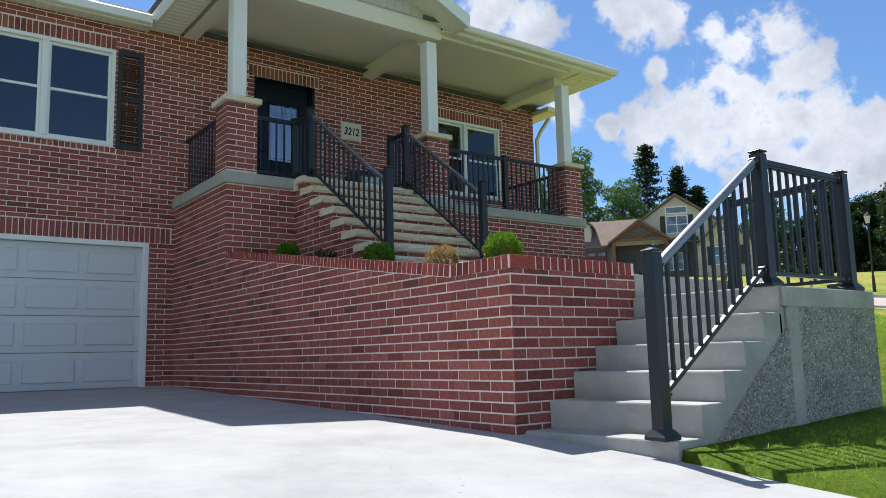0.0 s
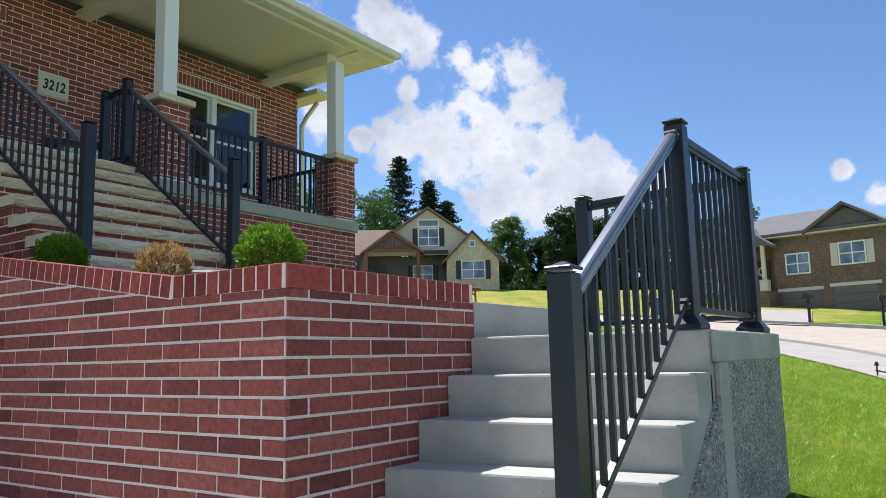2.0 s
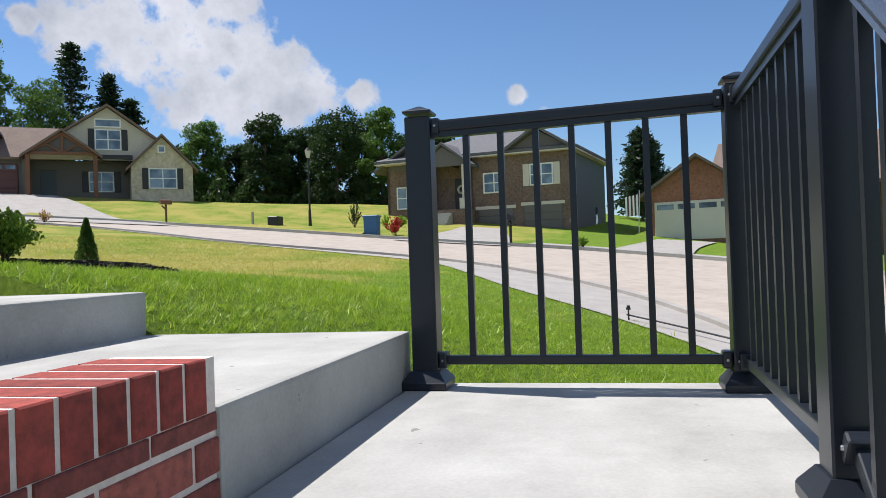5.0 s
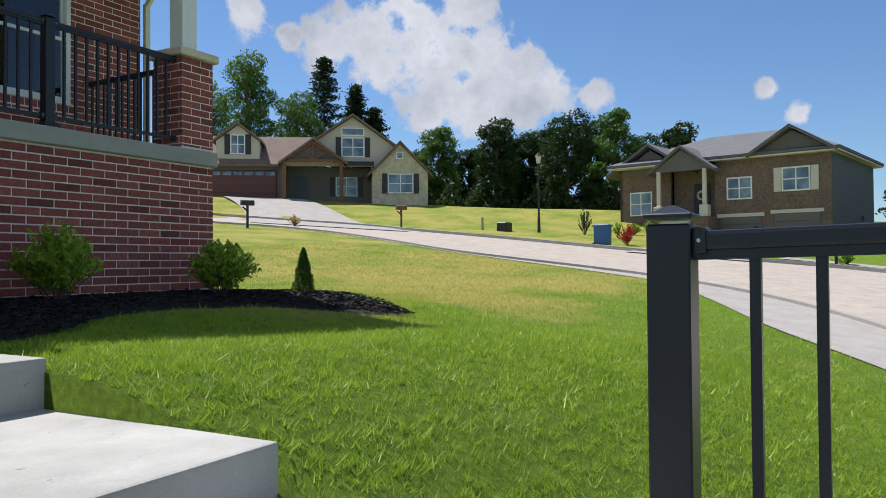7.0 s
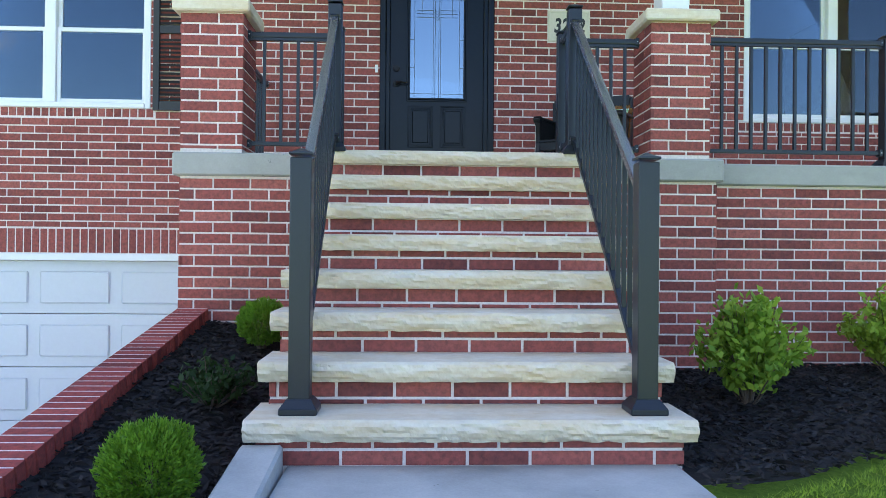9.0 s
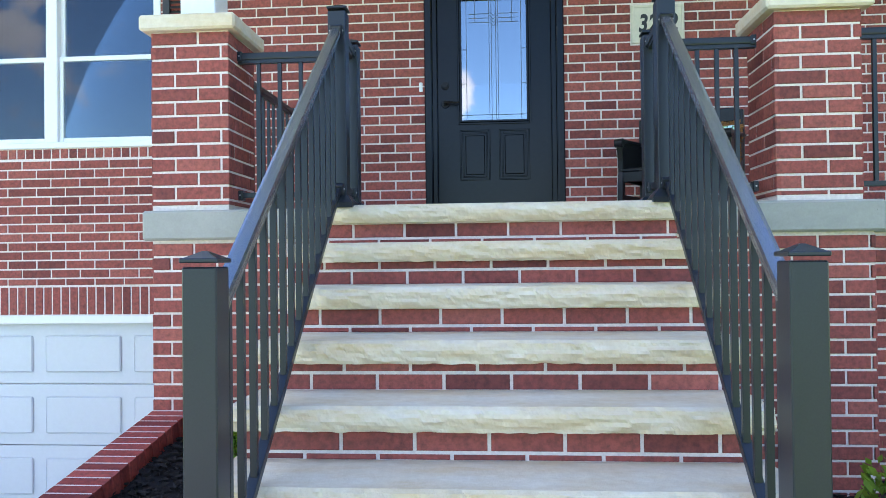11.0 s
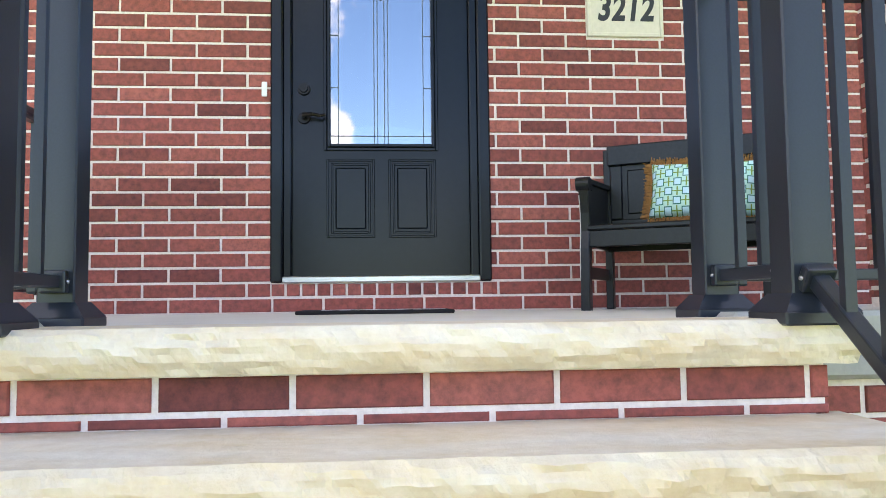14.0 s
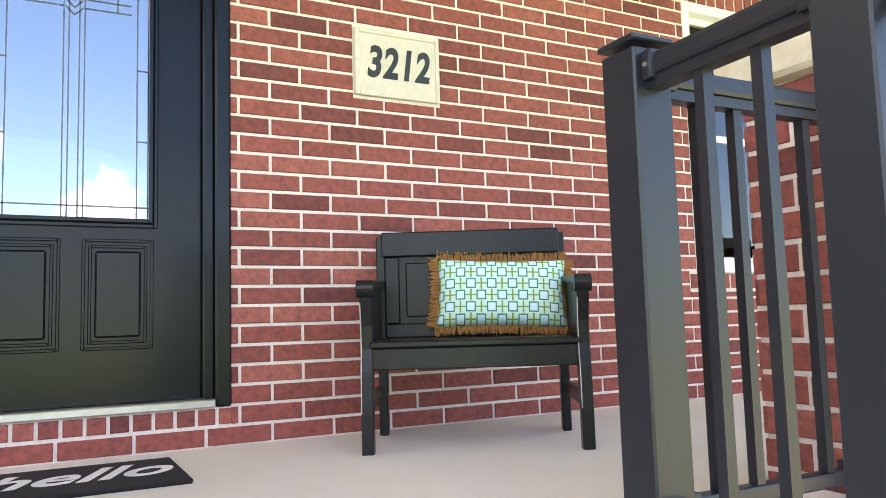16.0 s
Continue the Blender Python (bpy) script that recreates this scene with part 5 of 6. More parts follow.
M_TANBR = plain("tan_brick", (0.17, 0.118, 0.092), 0.9, grain=7, amount=0.45, bump=0.3)
M_GREYSID = plain("grey_siding", (0.085, 0.105, 0.12), 0.7, amount=0.1)
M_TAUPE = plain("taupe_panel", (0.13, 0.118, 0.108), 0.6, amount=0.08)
M_MAROON = plain("maroon_panel", (0.11, 0.035, 0.032), 0.5, amount=0.1)
# timber brown, which also gives one porch wall its shade
M_TIMBER_SHADE = plain("stained_timber_and_shade", (0.16, 0.07, 0.035), 0.7, amount=0.3)
M_RUSTBR = plain("rust_brick", (0.27, 0.12, 0.075), 0.9, grain=8, amount=0.4, bump=0.3)
M_TRIMW = plain("tan_trim", (0.60, 0.55, 0.47), 0.6, amount=0.05)


def place(ob, x, y, z, bearing, turn=0):
    ob.matrix_world = pose(x, y, z, 0, 0, -(bearing + turn))


def far_window(parent, x, z, w, h, y, shutters=None, sill=True, cross=True):
    win = part("window", boxes(((x, y - 0.05, z), (x + 0.09, y + 0.02, z + h)), ((x + w - 0.09, y - 0.05, z), (x + w, y + 0.02, z + h)), ((x + 0.09, y - 0.05, z), (x + w - 0.09, y + 0.02, z + 0.09)), ((x + 0.09, y - 0.05, z + h - 0.09), (x + w - 0.09, y + 0.02, z + h)), bev=0.01), M_WHITE, parent)
    part("pane", boxes(((x + 0.09, y - 0.012, z + 0.09), (x + w - 0.09, y + 0.0, z + h - 0.09))), M_FARGLASS, win)
    if cross:
        part("muntin", boxes(((x + w / 2 - 0.035, y - 0.04, z + 0.09), (x + w / 2 + 0.035, y - 0.012, z + h - 0.09)), ((x + 0.09, y - 0.036, z + h / 2 - 0.03), (x + w - 0.09, y - 0.014, z + h / 2 + 0.03))), M_WHITE, win)
    if shutters:
        for sx in (x - 0.42, x + w + 0.02):
            part("shutter", boxes(((sx, y - 0.06, z), (sx + 0.40, y + 0.01, z + h)), bev=0.015), shutters, parent)


def far_glass():
    k = Mat("far_glass", 0.08, spec=0.9)
    k.colour(k.ramp(k.noise(0.7, 2), [(0.4, (0.06, 0.09, 0.13)), (0.6, (0.20, 0.26, 0.33))]))
    return k.m


M_FARGLASS = far_glass()


def gable(bm, x0, x1, ze, zr, y0, y1, t=0.18, over=0.35, xr=None):
    """Two roof slopes with the ridge running away from the viewer."""
    xr = (x0 + x1) / 2 if xr is None else xr
    for a, b in ((x0 - over, xr), (x1 + over, xr)):
        sl = (zr - ze) / (xr - x0)
        za = ze - over * sl
        prism(bm, [(a, y0, za), (b, y0, zr), (b, y0, zr + t), (a, y0, za + t)], (0, y1 - y0, 0))


def gable_wall(bm, x0, x1, ze, zr, y, t=0.2, xr=None, zb=-1.0):
    xr = (x0 + x1) / 2 if xr is None else xr
    prism(bm, [(x0, y, zb), (x1, y, zb), (x1, y, ze), (xr, y, zr), (x0, y, ze)], (0, t, 0))


# cream and stone house on the rise
h1 = thing("house", (0, 0, 0), "cream siding house with brown roof, stone gable and timber truss", "house", "neighbouring houses")
place(h1, 46.6, 26.3, 3.6, 53.0)
bm = bmesh.new()
gable_wall(bm, -5.2, 5.0, 2.85, 6.35, 0.0, xr=0.0, zb=2.6)
part("wall", bm, M_BEIGE, h1, "cream lap siding gable")
for i in range(14):
    z = 2.9 + i * 0.24
    half = max(0.0, (6.35 - z - 0.24) / 3.5 * 5.1)
    if half > 0.2:
        part("siding_board", boxes(((-half, -0.025, z), (half, 0.0, z + 0.225))), M_BEIGE, h1)
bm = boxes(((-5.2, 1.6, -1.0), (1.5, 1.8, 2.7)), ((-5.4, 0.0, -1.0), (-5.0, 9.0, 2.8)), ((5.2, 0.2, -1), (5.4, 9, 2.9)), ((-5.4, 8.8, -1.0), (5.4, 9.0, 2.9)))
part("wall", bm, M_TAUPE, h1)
bm = bmesh.new()
gable_wall(bm, 1.45, 5.65, 2.1, 4.25, -0.7)
box(bm, (1.45, -0.5, -1), (1.65, 1.6, 2.3))
box(bm, (5.45, -0.5, -1), (5.65, 3, 2.3))
part("wall", bm, M_CREAMST, h1, "cream stone gable wall")
bm = bmesh.new()
gable(bm, -5.2, 5.0, 2.85, 6.4, -0.4, 9.2, xr=0.0)
part("roof", bm, M_ROOF_B, h1)
bm = bmesh.new()
gable(bm, 1.45, 5.65, 2.1, 4.3, -1.05, 4.5)
part("roof", bm, M_ROOF_B, h1)
bm = bmesh.new()
gable(bm, -5.1, -0.7, 2.75, 4.35, -1.6, 2.2, over=0.3)
part("roof", bm, M_ROOF_B, h1)
bm = bmesh.new()
bar(bm, (-5.1, -1.3, 2.75), (-2.9, -1.3, 4.2), 0.16, 0.2)
bar(bm, (-0.7, -1.3, 2.75), (-2.9, -1.3, 4.2), 0.16, 0.2)
bar(bm, (-5.1, -1.3, 2.85), (-0.7, -1.3, 2.85), 0.16, 0.2)
bar(bm, (-2.9, -1.3, 2.85), (-2.9, -1.3, 4.2), 0.14, 0.14)
bar(bm, (-2.9, -1.3, 2.9), (-3.9, -1.3, 3.45), 0.12, 0.12)
bar(bm, (-2.9, -1.3, 2.9), (-1.9, -1.3, 3.45), 0.12, 0.12)
part("truss", bm, M_TIMBER_SHADE, h1, "stained timber truss")
bm = bmesh.new()
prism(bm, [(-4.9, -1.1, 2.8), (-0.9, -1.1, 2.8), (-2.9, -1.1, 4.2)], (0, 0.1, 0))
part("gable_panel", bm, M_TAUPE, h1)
for x in (-5.0, -0.85):
    bm = bmesh.new()
    box(bm, (x - 0.14, -1.4, -0.6), (x + 0.14, -1.1, 2.75), 0.02)
    part("post", bm, M_TIMBER_SHADE, h1)
part("fascia", boxes(((-0.7, -0.5, 2.62), (1.6, -0.3, 2.92))), M_BLACK, h1)
part("door", boxes(((-4.4, 1.53, 0.0), (-3.4, 1.6, 2.0)), bev=0.02), M_GREYSID, h1)
far_window(h1, -1.3, 0.45, 1.7, 1.5, 1.58, M_BLACK)
far_window(h1, -0.85, 3.3, 1.75, 1.5, -0.03, M_BLACK)
far_window(h1, -0.85, 4.92, 1.75, 0.62, -0.03, None, cross=False)
far_window(h1, 2.6, 0.5, 1.95, 1.5, -0.73, M_BLACK)
far_window(h1, 3.25, 3.1, 0.55, 0.55, -0.73, None, cross=False)
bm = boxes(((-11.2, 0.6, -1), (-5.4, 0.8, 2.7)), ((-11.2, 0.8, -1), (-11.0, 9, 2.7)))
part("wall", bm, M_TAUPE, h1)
gdoor = part("garage_door", boxes(((-10.6, 0.52, 0.0), (-5.7, 0.6, 2.3)), bev=0.02), M_MAROON, h1, "dark maroon garage door")
for i in range(4):
    part("door_section", boxes(((-10.58, 0.50, 0.03 + i * 0.57), (-5.72, 0.53, 0.57 + i * 0.57)), bev=0.012), M_MAROON, gdoor)
for i in range(6):
    part("pane", boxes(((-10.45 + i * 0.8, 0.494, 1.92), (-9.85 + i * 0.8, 0.51, 2.18))), M_FARGLASS, gdoor)
bm = bmesh.new()
prism(bm, [(-11.5, 0.1, 2.55), (-11.5, 4.6, 5.3), (-11.5, 4.6, 5.5), (-11.5, 0.1, 2.72)], (8.6, 0, 0))
prism(bm, [(-11.5, 9.3, 2.55), (-11.5, 4.6, 5.3), (-11.5, 4.6, 5.5), (-11.5, 9.3, 2.72)], (8.6, 0, 0))
part("roof", bm, M_ROOF_B, h1)
bm = bmesh.new()
gable_wall(bm, -10.2, -7.0, 4.55, 5.75, 0.9, zb=3.0)
box(bm, (-10.2, 1.1, 3.0), (-10.05, 4.0, 4.5))
box(bm, (-7.15, 1.1, 3.0), (-7.0, 4.0, 4.5))
part("dormer", bm, M_BEIGE, h1)
bm = bmesh.new()
gable(bm, -10.2, -7.0, 4.6, 5.8, 0.6, 4.6, over=0.25)
part("dormer_roof", bm, M_ROOF_B, h1)
far_window(h1, -9.15, 3.55, 1.1, 1.5, 0.87, M_BLACK)

# two-storey tan brick house with twin garages
h2 = thing("house", (0, 0, 0), "tan brick two-storey house with grey roof and twin garages", "house", "neighbouring houses")
place(h2, 45.1, -6.2, -0.5, 87.0, 14)
bm = boxes(((-6.3, 0, -1.2), (0, 0.25, 5.3)), ((-9.2, 0.9, -1.2), (-6.3, 1.15, 5.3)), ((-12.6, 0.4, -1.2), (-9.2, 0.65, 5.2)), ((-12.6, 0.4, -1.2), (-12.4, 10, 5.2)), ((-12.6, 9.8, -1.2), (0, 10, 5.2)))
part("wall", bm, M_TANBR, h2, "tan mixed brick wall")
part("wall", boxes(((-0.22, 0.25, -1.2), (0.0, 10.0, 5.3))), M_GREYSID, h2, "dark grey lap siding")
for i in range(30):
    part("siding_board", boxes(((0.0, 0.06, 0.0 + i * 0.175), (0.03, 10.0, 0.165 + i * 0.175))), M_GREYSID, h2)
for x0, x1, z1 in ((-3.0, -0.55, 1.95), (-6.0, -3.65, 1.85)):
    g = part("garage_door", boxes(((x0, -0.05, 0), (x1, 0.0, z1)), bev=0.02), M_TAUPE, h2, "taupe garage door")
    for i in range(4):
        part("door_section", boxes(((x0 + 0.05, -0.075, 0.03 + i * z1 / 4), (x1 - 0.05, -0.045, (i + 1) * z1 / 4 - 0.01)), bev=0.012), M_TAUPE, g)
    part("lintel", boxes(((x0 - 0.15, -0.08, z1), (x1 + 0.15, 0.0, z1 + 0.2))), M_TRIMW, h2)
far_window(h2, -2.55, 3.15, 1.5, 1.35, -0.02, M_TRIMW)
far_window(h2, -5.6, 2.85, 1.45, 1.3, -0.02)
far_window(h2, -11.9, 2.2, 1.5, 1.5, 0.38)
w = part("window", boxes(((0.0, 6.5, 0.6), (0.05, 7.2, 2.0)), bev=0.01), M_FARGLASS, h2)
bm = bmesh.new()
A, B = (-13.1, -0.1), (0.55, 10.5)
E = 5.25
R0, R1, RZ = (-8.5, 5.2), (-3.6, 5.2), 7.3
for q in ([(A[0], A[1]), (B[0], A[1]), R1, R0], [(B[0], A[1]), (B[0], B[1]), R1], [(B[0], B[1]), (A[0], B[1]), R0, R1], [(A[0], B[1]), (A[0], A[1]), R0]):
    prism(bm, [(p[0], p[1] - (0.4 if p[1] < 0 else 0), RZ if p in (R0, R1) else E) for p in q], (0, 0, 0.16))
part("roof", bm, M_ROOF_G, h2)
part("soffit", boxes(((A[0] + 0.05, A[1] - 0.4, E - 0.1), (B[0] - 0.05, B[1], E - 0.02))), M_TRIMW, h2)
bm = bmesh.new()
gable(bm, -3.9, 0.05, 5.35, 6.6, -0.75, 4.0)
part("roof", bm, M_ROOF_G, h2)
bm = bmesh.new()
gable_wall(bm, -3.9, 0.05, 5.35, 6.5, -0.25, zb=5.3)
part("gable_panel", bm, M_TAUPE, h2)
bm = bmesh.new()
gable(bm, -9.6, -6.2, 4.75, 6.0, -1.3, 4.5)
part("porch_roof", bm, M_ROOF_G, h2)
bm = bmesh.new()
gable_wall(bm, -9.6, -6.2, 4.75, 5.9, -1.1, zb=4.65)
part("gable_panel", bm, M_TAUPE, h2)
bm = bmesh.new()
gable(bm, -13.0, -8.0, 4.9, 6.5, -0.1, 5)
part("roof", bm, M_ROOF_G, h2)
bm = bmesh.new()
gable_wall(bm, -12.6, -8.4, 4.9, 6.3, 0.35, zb=4.8)
part("gable_panel", bm, M_TAUPE, h2)
part("porch_floor", boxes(((-9.6, -1.4, 0.0), (-6.2, 0.9, 1.9))), M_TANBR, h2)
for x in (-9.3, -6.5):
    part("pier", boxes(((x - 0.25, -1.3, 1.9), (x + 0.25, -0.8, 2.6)), bev=0.03), M_TRIMW, h2)
    part("post", boxes(((x - 0.11, -1.16, 2.6), (x + 0.11, -0.94, 4.7)), bev=0.02), M_TRIMW, h2)
hd = part("door", boxes(((-7.9, 0.84, 1.9), (-6.9, 0.9, 4.0)), bev=0.02), M_BLACK, h2)
bm = bmesh.new()
for i in range(16):
    a0, a1 = 2 * math.pi * i / 16, 2 * math.pi * (i + 1) / 16
    tube(bm, (-7.4 + 0.24 * math.cos(a0), 0.8, 3.3 + 0.24 * math.sin(a0)), (-7.4 + 0.24 * math.cos(a1), 0.8, 3.3 + 0.24 * math.sin(a1)), 0.07, 0.07, 6)
part("wreath", bm, M_TRIMW, hd)
for i in range(8):
    part("step", boxes(((-9.0, -1.4 - 0.3 * (8 - i), -0.6), (-7.2, -1.4 - 0.3 * (7 - i), 1.9 - 0.22 * (8 - i)))), M_CAP, h2)

# rust brick gable garage house
h3 = thing("house", (0, 0, 0), "rust brick house with gabled garage and brown roof", "house", "neighbouring houses")
place(h3, 43.5, -13.6, -1.05, 98.0, 8)
bm = bmesh.new()
gable_wall(bm, -3.3, 2.7, 2.6, 4.6, 0.0)
box(bm, (2.5, 0.2, -1), (2.7, 6, 2.6))
box(bm, (-3.3, 0.2, -1), (-3.1, 10, 2.6))
box(bm, (-3.3, 9.8, -1), (14, 10, 2.6))
part("wall", bm, M_RUSTBR, h3)
# shade under the porch roof put into this wall's dark brown
part("wall", boxes(((2.7, 2.4, -1), (14, 2.6, 2.7))), M_TIMBER_SHADE, h3, "porch wall with shade in its dark colour")
g = part("garage_door", boxes(((-2.75, -0.05, 0), (2.0, 0.0, 2.2)), bev=0.02), M_TRIMW, h3, "cream carriage garage door")
for i in range(4):
    part("pane", boxes(((-2.6 + i * 1.17, -0.062, 1.75), (-1.65 + i * 1.17, -0.045, 2.05))), M_FARGLASS, g)
bm = bmesh.new()
gable(bm, -3.3, 2.7, 2.6, 4.65, -0.5, 6)
part("roof", bm, M_ROOF_B, h3)
bm = bmesh.new()
prism(bm, [(0.0, 0.6, 2.6), (0.0, 6, 5.8), (0.0, 6, 6.0), (0.0, 0.6, 2.78)], (15, 0, 0))
prism(bm, [(0.0, 11, 2.6), (0.0, 6, 5.8), (0.0, 6, 6.0), (0.0, 11, 2.78)], (15, 0, 0))
part("roof", bm, M_ROOF_B, h3)
far_window(h3, 5.5, 0.8, 1.5, 1.3, 2.36)
for x in (3.0, 8.0):
    part("post", boxes(((x, 0.8, -0.8), (x + 0.25, 1.05, 2.6)), bev=0.02), M_RUSTBR, h3)

# ---- street furniture ----
M_BINBLUE = plain("blue_plastic", (0.02, 0.10, 0.22), 0.5)
bx, by = 30.9, 1.9
bin_ob = thing("wheelie_bin", (bx, by, land(bx, by) + 0.05), "blue wheeled rubbish bin by the kerb", "bin")
bm = bmesh.new()
prism(bm, [(-0.24, -0.3, 0.05), (0.24, -0.3, 0.05), (0.30, -0.3, 0.85), (-0.30, -0.3, 0.85)], (0, 0.6, 0))
part("body", bm, M_BINBLUE, bin_ob)
bm = bmesh.new()
box(bm, (-0.33, -0.36, 0.85), (0.33, 0.38, 0.93), 0.03)
part("lid", bm, M_BINBLUE, bin_ob)
for x in (-0.26, 0.26):
    bm = bmesh.new()
    tube(bm, (x - 0.03, 0.3, 0.09), (x + 0.03, 0.3, 0.09), 0.09, 0.09, 14)
    part("wheel", bm, M_BLACK, bin_ob)


def mailbox(x, y, mat, bearing, label):
    ob = thing("mailbox", (0, 0, 0), label, "mailbox", "roadside mailboxes")
    place(ob, x, y, land(x, y), bearing)
    bm = bmesh.new()
    bar(bm, (0, 0, -0.1), (0, 0, 1.05), 0.1, 0.1, (0, 1, 0), 0.01)
    part("post", bm, mat, ob)
    bm = bmesh.new()
    bar(bm, (0, 0.05, 0.72), (0, -0.22, 0.98), 0.07, 0.07, (1, 0, 0), 0.01)
    part("brace", bm, mat, ob)
    bm = bmesh.new()
    pts = [(-0.12, -0.3, 1.05), (0.12, -0.3, 1.05), (0.12, -0.3, 1.2)] + [(0.12 * math.cos(a), -0.3, 1.2 + 0.1 * math.sin(a)) for a in (0.5, 1.05, 1.57, 2.1, 2.64)] + [(-0.12, -0.3, 1.2)]
    prism(bm, pts, (0, 0.6, 0))
    part("box", bm, mat, ob)
    return ob


mailbox(25.6, 17.0, M_BLACK, 120, "black post mailbox at the road edge")
mailbox(35.0, 14.6, M_TIMBER_SHADE, 130, "brown wooden post mailbox by the drive")
mailbox(30.6, -4.3, M_BLACK, 100, "black post mailbox beside a drive")
mailbox(31.0, -6.9, M_BLACK, 80, "black post mailbox with shrubs at its foot")
lx, ly = 39.5, 8.3
lamp_ob = thing("street_lamp", (lx, ly, land(lx, ly)), "black post-top street lamp on the grass", "street lamp")
bm = bmesh.new()
tube(bm, (0, 0, -0.2), (0, 0, 0.9), 0.10, 0.075, 10)
tube(bm, (0, 0, 0.9), (0, 0, 3.9), 0.055, 0.045, 10)
part("pole", bm, M_BLACK, lamp_ob)
bm = bmesh.new()
tube(bm, (0, 0, 3.9), (0, 0, 4.3), 0.10, 0.17, 6)
part("lantern", bm, M_TRIMW, lamp_ob)
bm = bmesh.new()
tube(bm, (0, 0, 4.3), (0, 0, 4.5), 0.20, 0.03, 6)
part("hood", bm, M_BLACK, lamp_ob)
ux, uy = 39.0, 10.2
ub = thing("utility_box", (ux, uy, land(ux, uy)), "dark green utility box on the grass", "utility box")
bm = bmesh.new()
box(bm, (-0.42, -0.3, -0.1), (0.42, 0.3, 0.5), 0.03)
part("cabinet", bm, M_BLACK, ub)
up2 = thing("utility_post", (38.6, 11.4, land(38.6, 11.4)), "short grey utility post on the grass", "post")
bm = bmesh.new()
tube(bm, (0, 0, -0.1), (0, 0, 0.75), 0.09, 0.07, 8)
part("pillar", bm, M_CAP, up2)
spk = thing("sprinkler_stake", (9.15, -8.62, land(9.15, -8.62)), "small black stake light at the lawn edge", "stake")
bm = bmesh.new()
tube(bm, (0, 0, 0), (0, 0, 0.16), 0.012, 0.012, 8)
tube(bm, (0, 0, 0.16), (0, 0, 0.22), 0.035, 0.02, 10)
part("stem", bm, M_BLACK, spk)
flag = thing("flag", (43.6, -10.3, 0.0), "small striped flag on a pole by the house", "flag")
flag.matrix_world = pose(43.0, -10.0, land(43, -10) + 0.2, 0, 0, -95)
bm = bmesh.new()
tube(bm, (0, 0, 0), (0.1, 0, 2.4), 0.03, 0.03, 8)
part("pole", bm, M_STEEL, flag)
for i in range(7):
    bm = bmesh.new()
    prism(bm, [(0.0 - 0.1 * i, 0, 2.2 - 0.1 * i * 0.2), (-0.1 - 0.1 * i, 0, 2.15 - 0.1 * i * 0.2), (-0.1 - 0.1 * i, 0.02, 0.95), (0.0 - 0.1 * i, 0.02, 1.0)], (0, 0.01, 0))
    part("stripe", bm, M_MAROON if i % 2 else M_WHITE, flag)

# ---- planting ----
def quads(name, V, mat, parent, nv=4):
    """Many small flat leaves from an array of corner points (n, nv, 3)."""
    n = len(V)
    me = bpy.data.meshes.new(name)
    me.vertices.add(n * nv)
    me.vertices.foreach_set("co", np.asarray(V, dtype=np.float32).reshape(-1))
    me.loops.add(n * nv)
    me.loops.foreach_set("vertex_index", np.arange(n * nv, dtype=np.int32))
    me.polygons.add(n)
    me.polygons.foreach_set("loop_start", np.arange(0, n * nv, nv, dtype=np.int32))
    me.polygons.foreach_set("loop_total", np.full(n, nv, dtype=np.int32))
    me.update(calc_edges=True)
    me.materials.append(mat)
    ob = new(name, me)
    if parent:
        ob.parent = parent
    return ob


def leaf_cloud(centres, size, rng, aspect=0.55, out=None, flat=0.5):
    """A leaf-shaped quad at each centre; out: directions that the leaves point along."""
    n = len(centres)
    d = rng.normal(size=(n, 3)) if out is None else out + rng.normal(size=(n, 3)) * flat
    d /= np.linalg.norm(d, axis=1)[:, None]
    r = rng.normal(size=(n, 3))
    s = np.cross(d, r)
    s /= np.linalg.norm(s, axis=1)[:, None]
    L = size * rng.uniform(0.6, 1.3, n)[:, None]
    W = L * aspect
    return np.stack([centres - d * L * 0.5, centres + s * W * 0.5, centres + d * L * 0.5, centres - s * W * 0.5], 1)


def ball_shrub(x, y, z, r, mat, label, seed, n=9000, leaf=0.022):
    rng = np.random.default_rng(seed)
    ob = thing("shrub", (x, y, z), label, "shrub", "low garden shrubs")
    bm = bmesh.new()
    for i in range(7):
        a = i * 0.9
        tube(bm, (0.02 * math.cos(a), 0.02 * math.sin(a), -0.02), (r * 0.6 * math.cos(a), r * 0.6 * math.sin(a), r * (0.7 + 0.1 * (i % 3))), 0.008, 0.003, 6)
    part("stem", bm, M_BARK, ob)
    u = rng.normal(size=(n, 3))
    u /= np.linalg.norm(u, axis=1)[:, None]
    bump = 1 + 0.10 * np.sin(u[:, 0] * 9 + seed) * np.sin(u[:, 1] * 8) + 0.07 * np.sin(u[:, 2] * 13 + u[:, 0] * 7)
    rad = r * bump * rng.uniform(0.35, 1.0, n) ** 0.35
    c = u * rad[:, None] * np.array([1, 1, 0.95]) + np.array([0, 0, r * 0.92])
    keep = c[:, 2] > 0.0
    quads("foliage", leaf_cloud(c[keep], leaf, rng, 0.35, u[keep] * 0.8 + np.array([0, 0, 0.6]), 0.35), mat, ob)
    return ob


def leafy_shrub(x, y, z, w, h, mat, label, seed, stems=60, leaf=0.05, cat="shrub"):
    rng = np.random.default_rng(seed)
    ob = thing("shrub", (x, y, z), label, cat, "leafy garden shrubs")
    bm = bmesh.new()
    C, D = [], []
    for i in range(stems):
        a = rng.uniform(0, 2 * math.pi)
        lean = rng.uniform(0.05, 1.0) ** 0.7
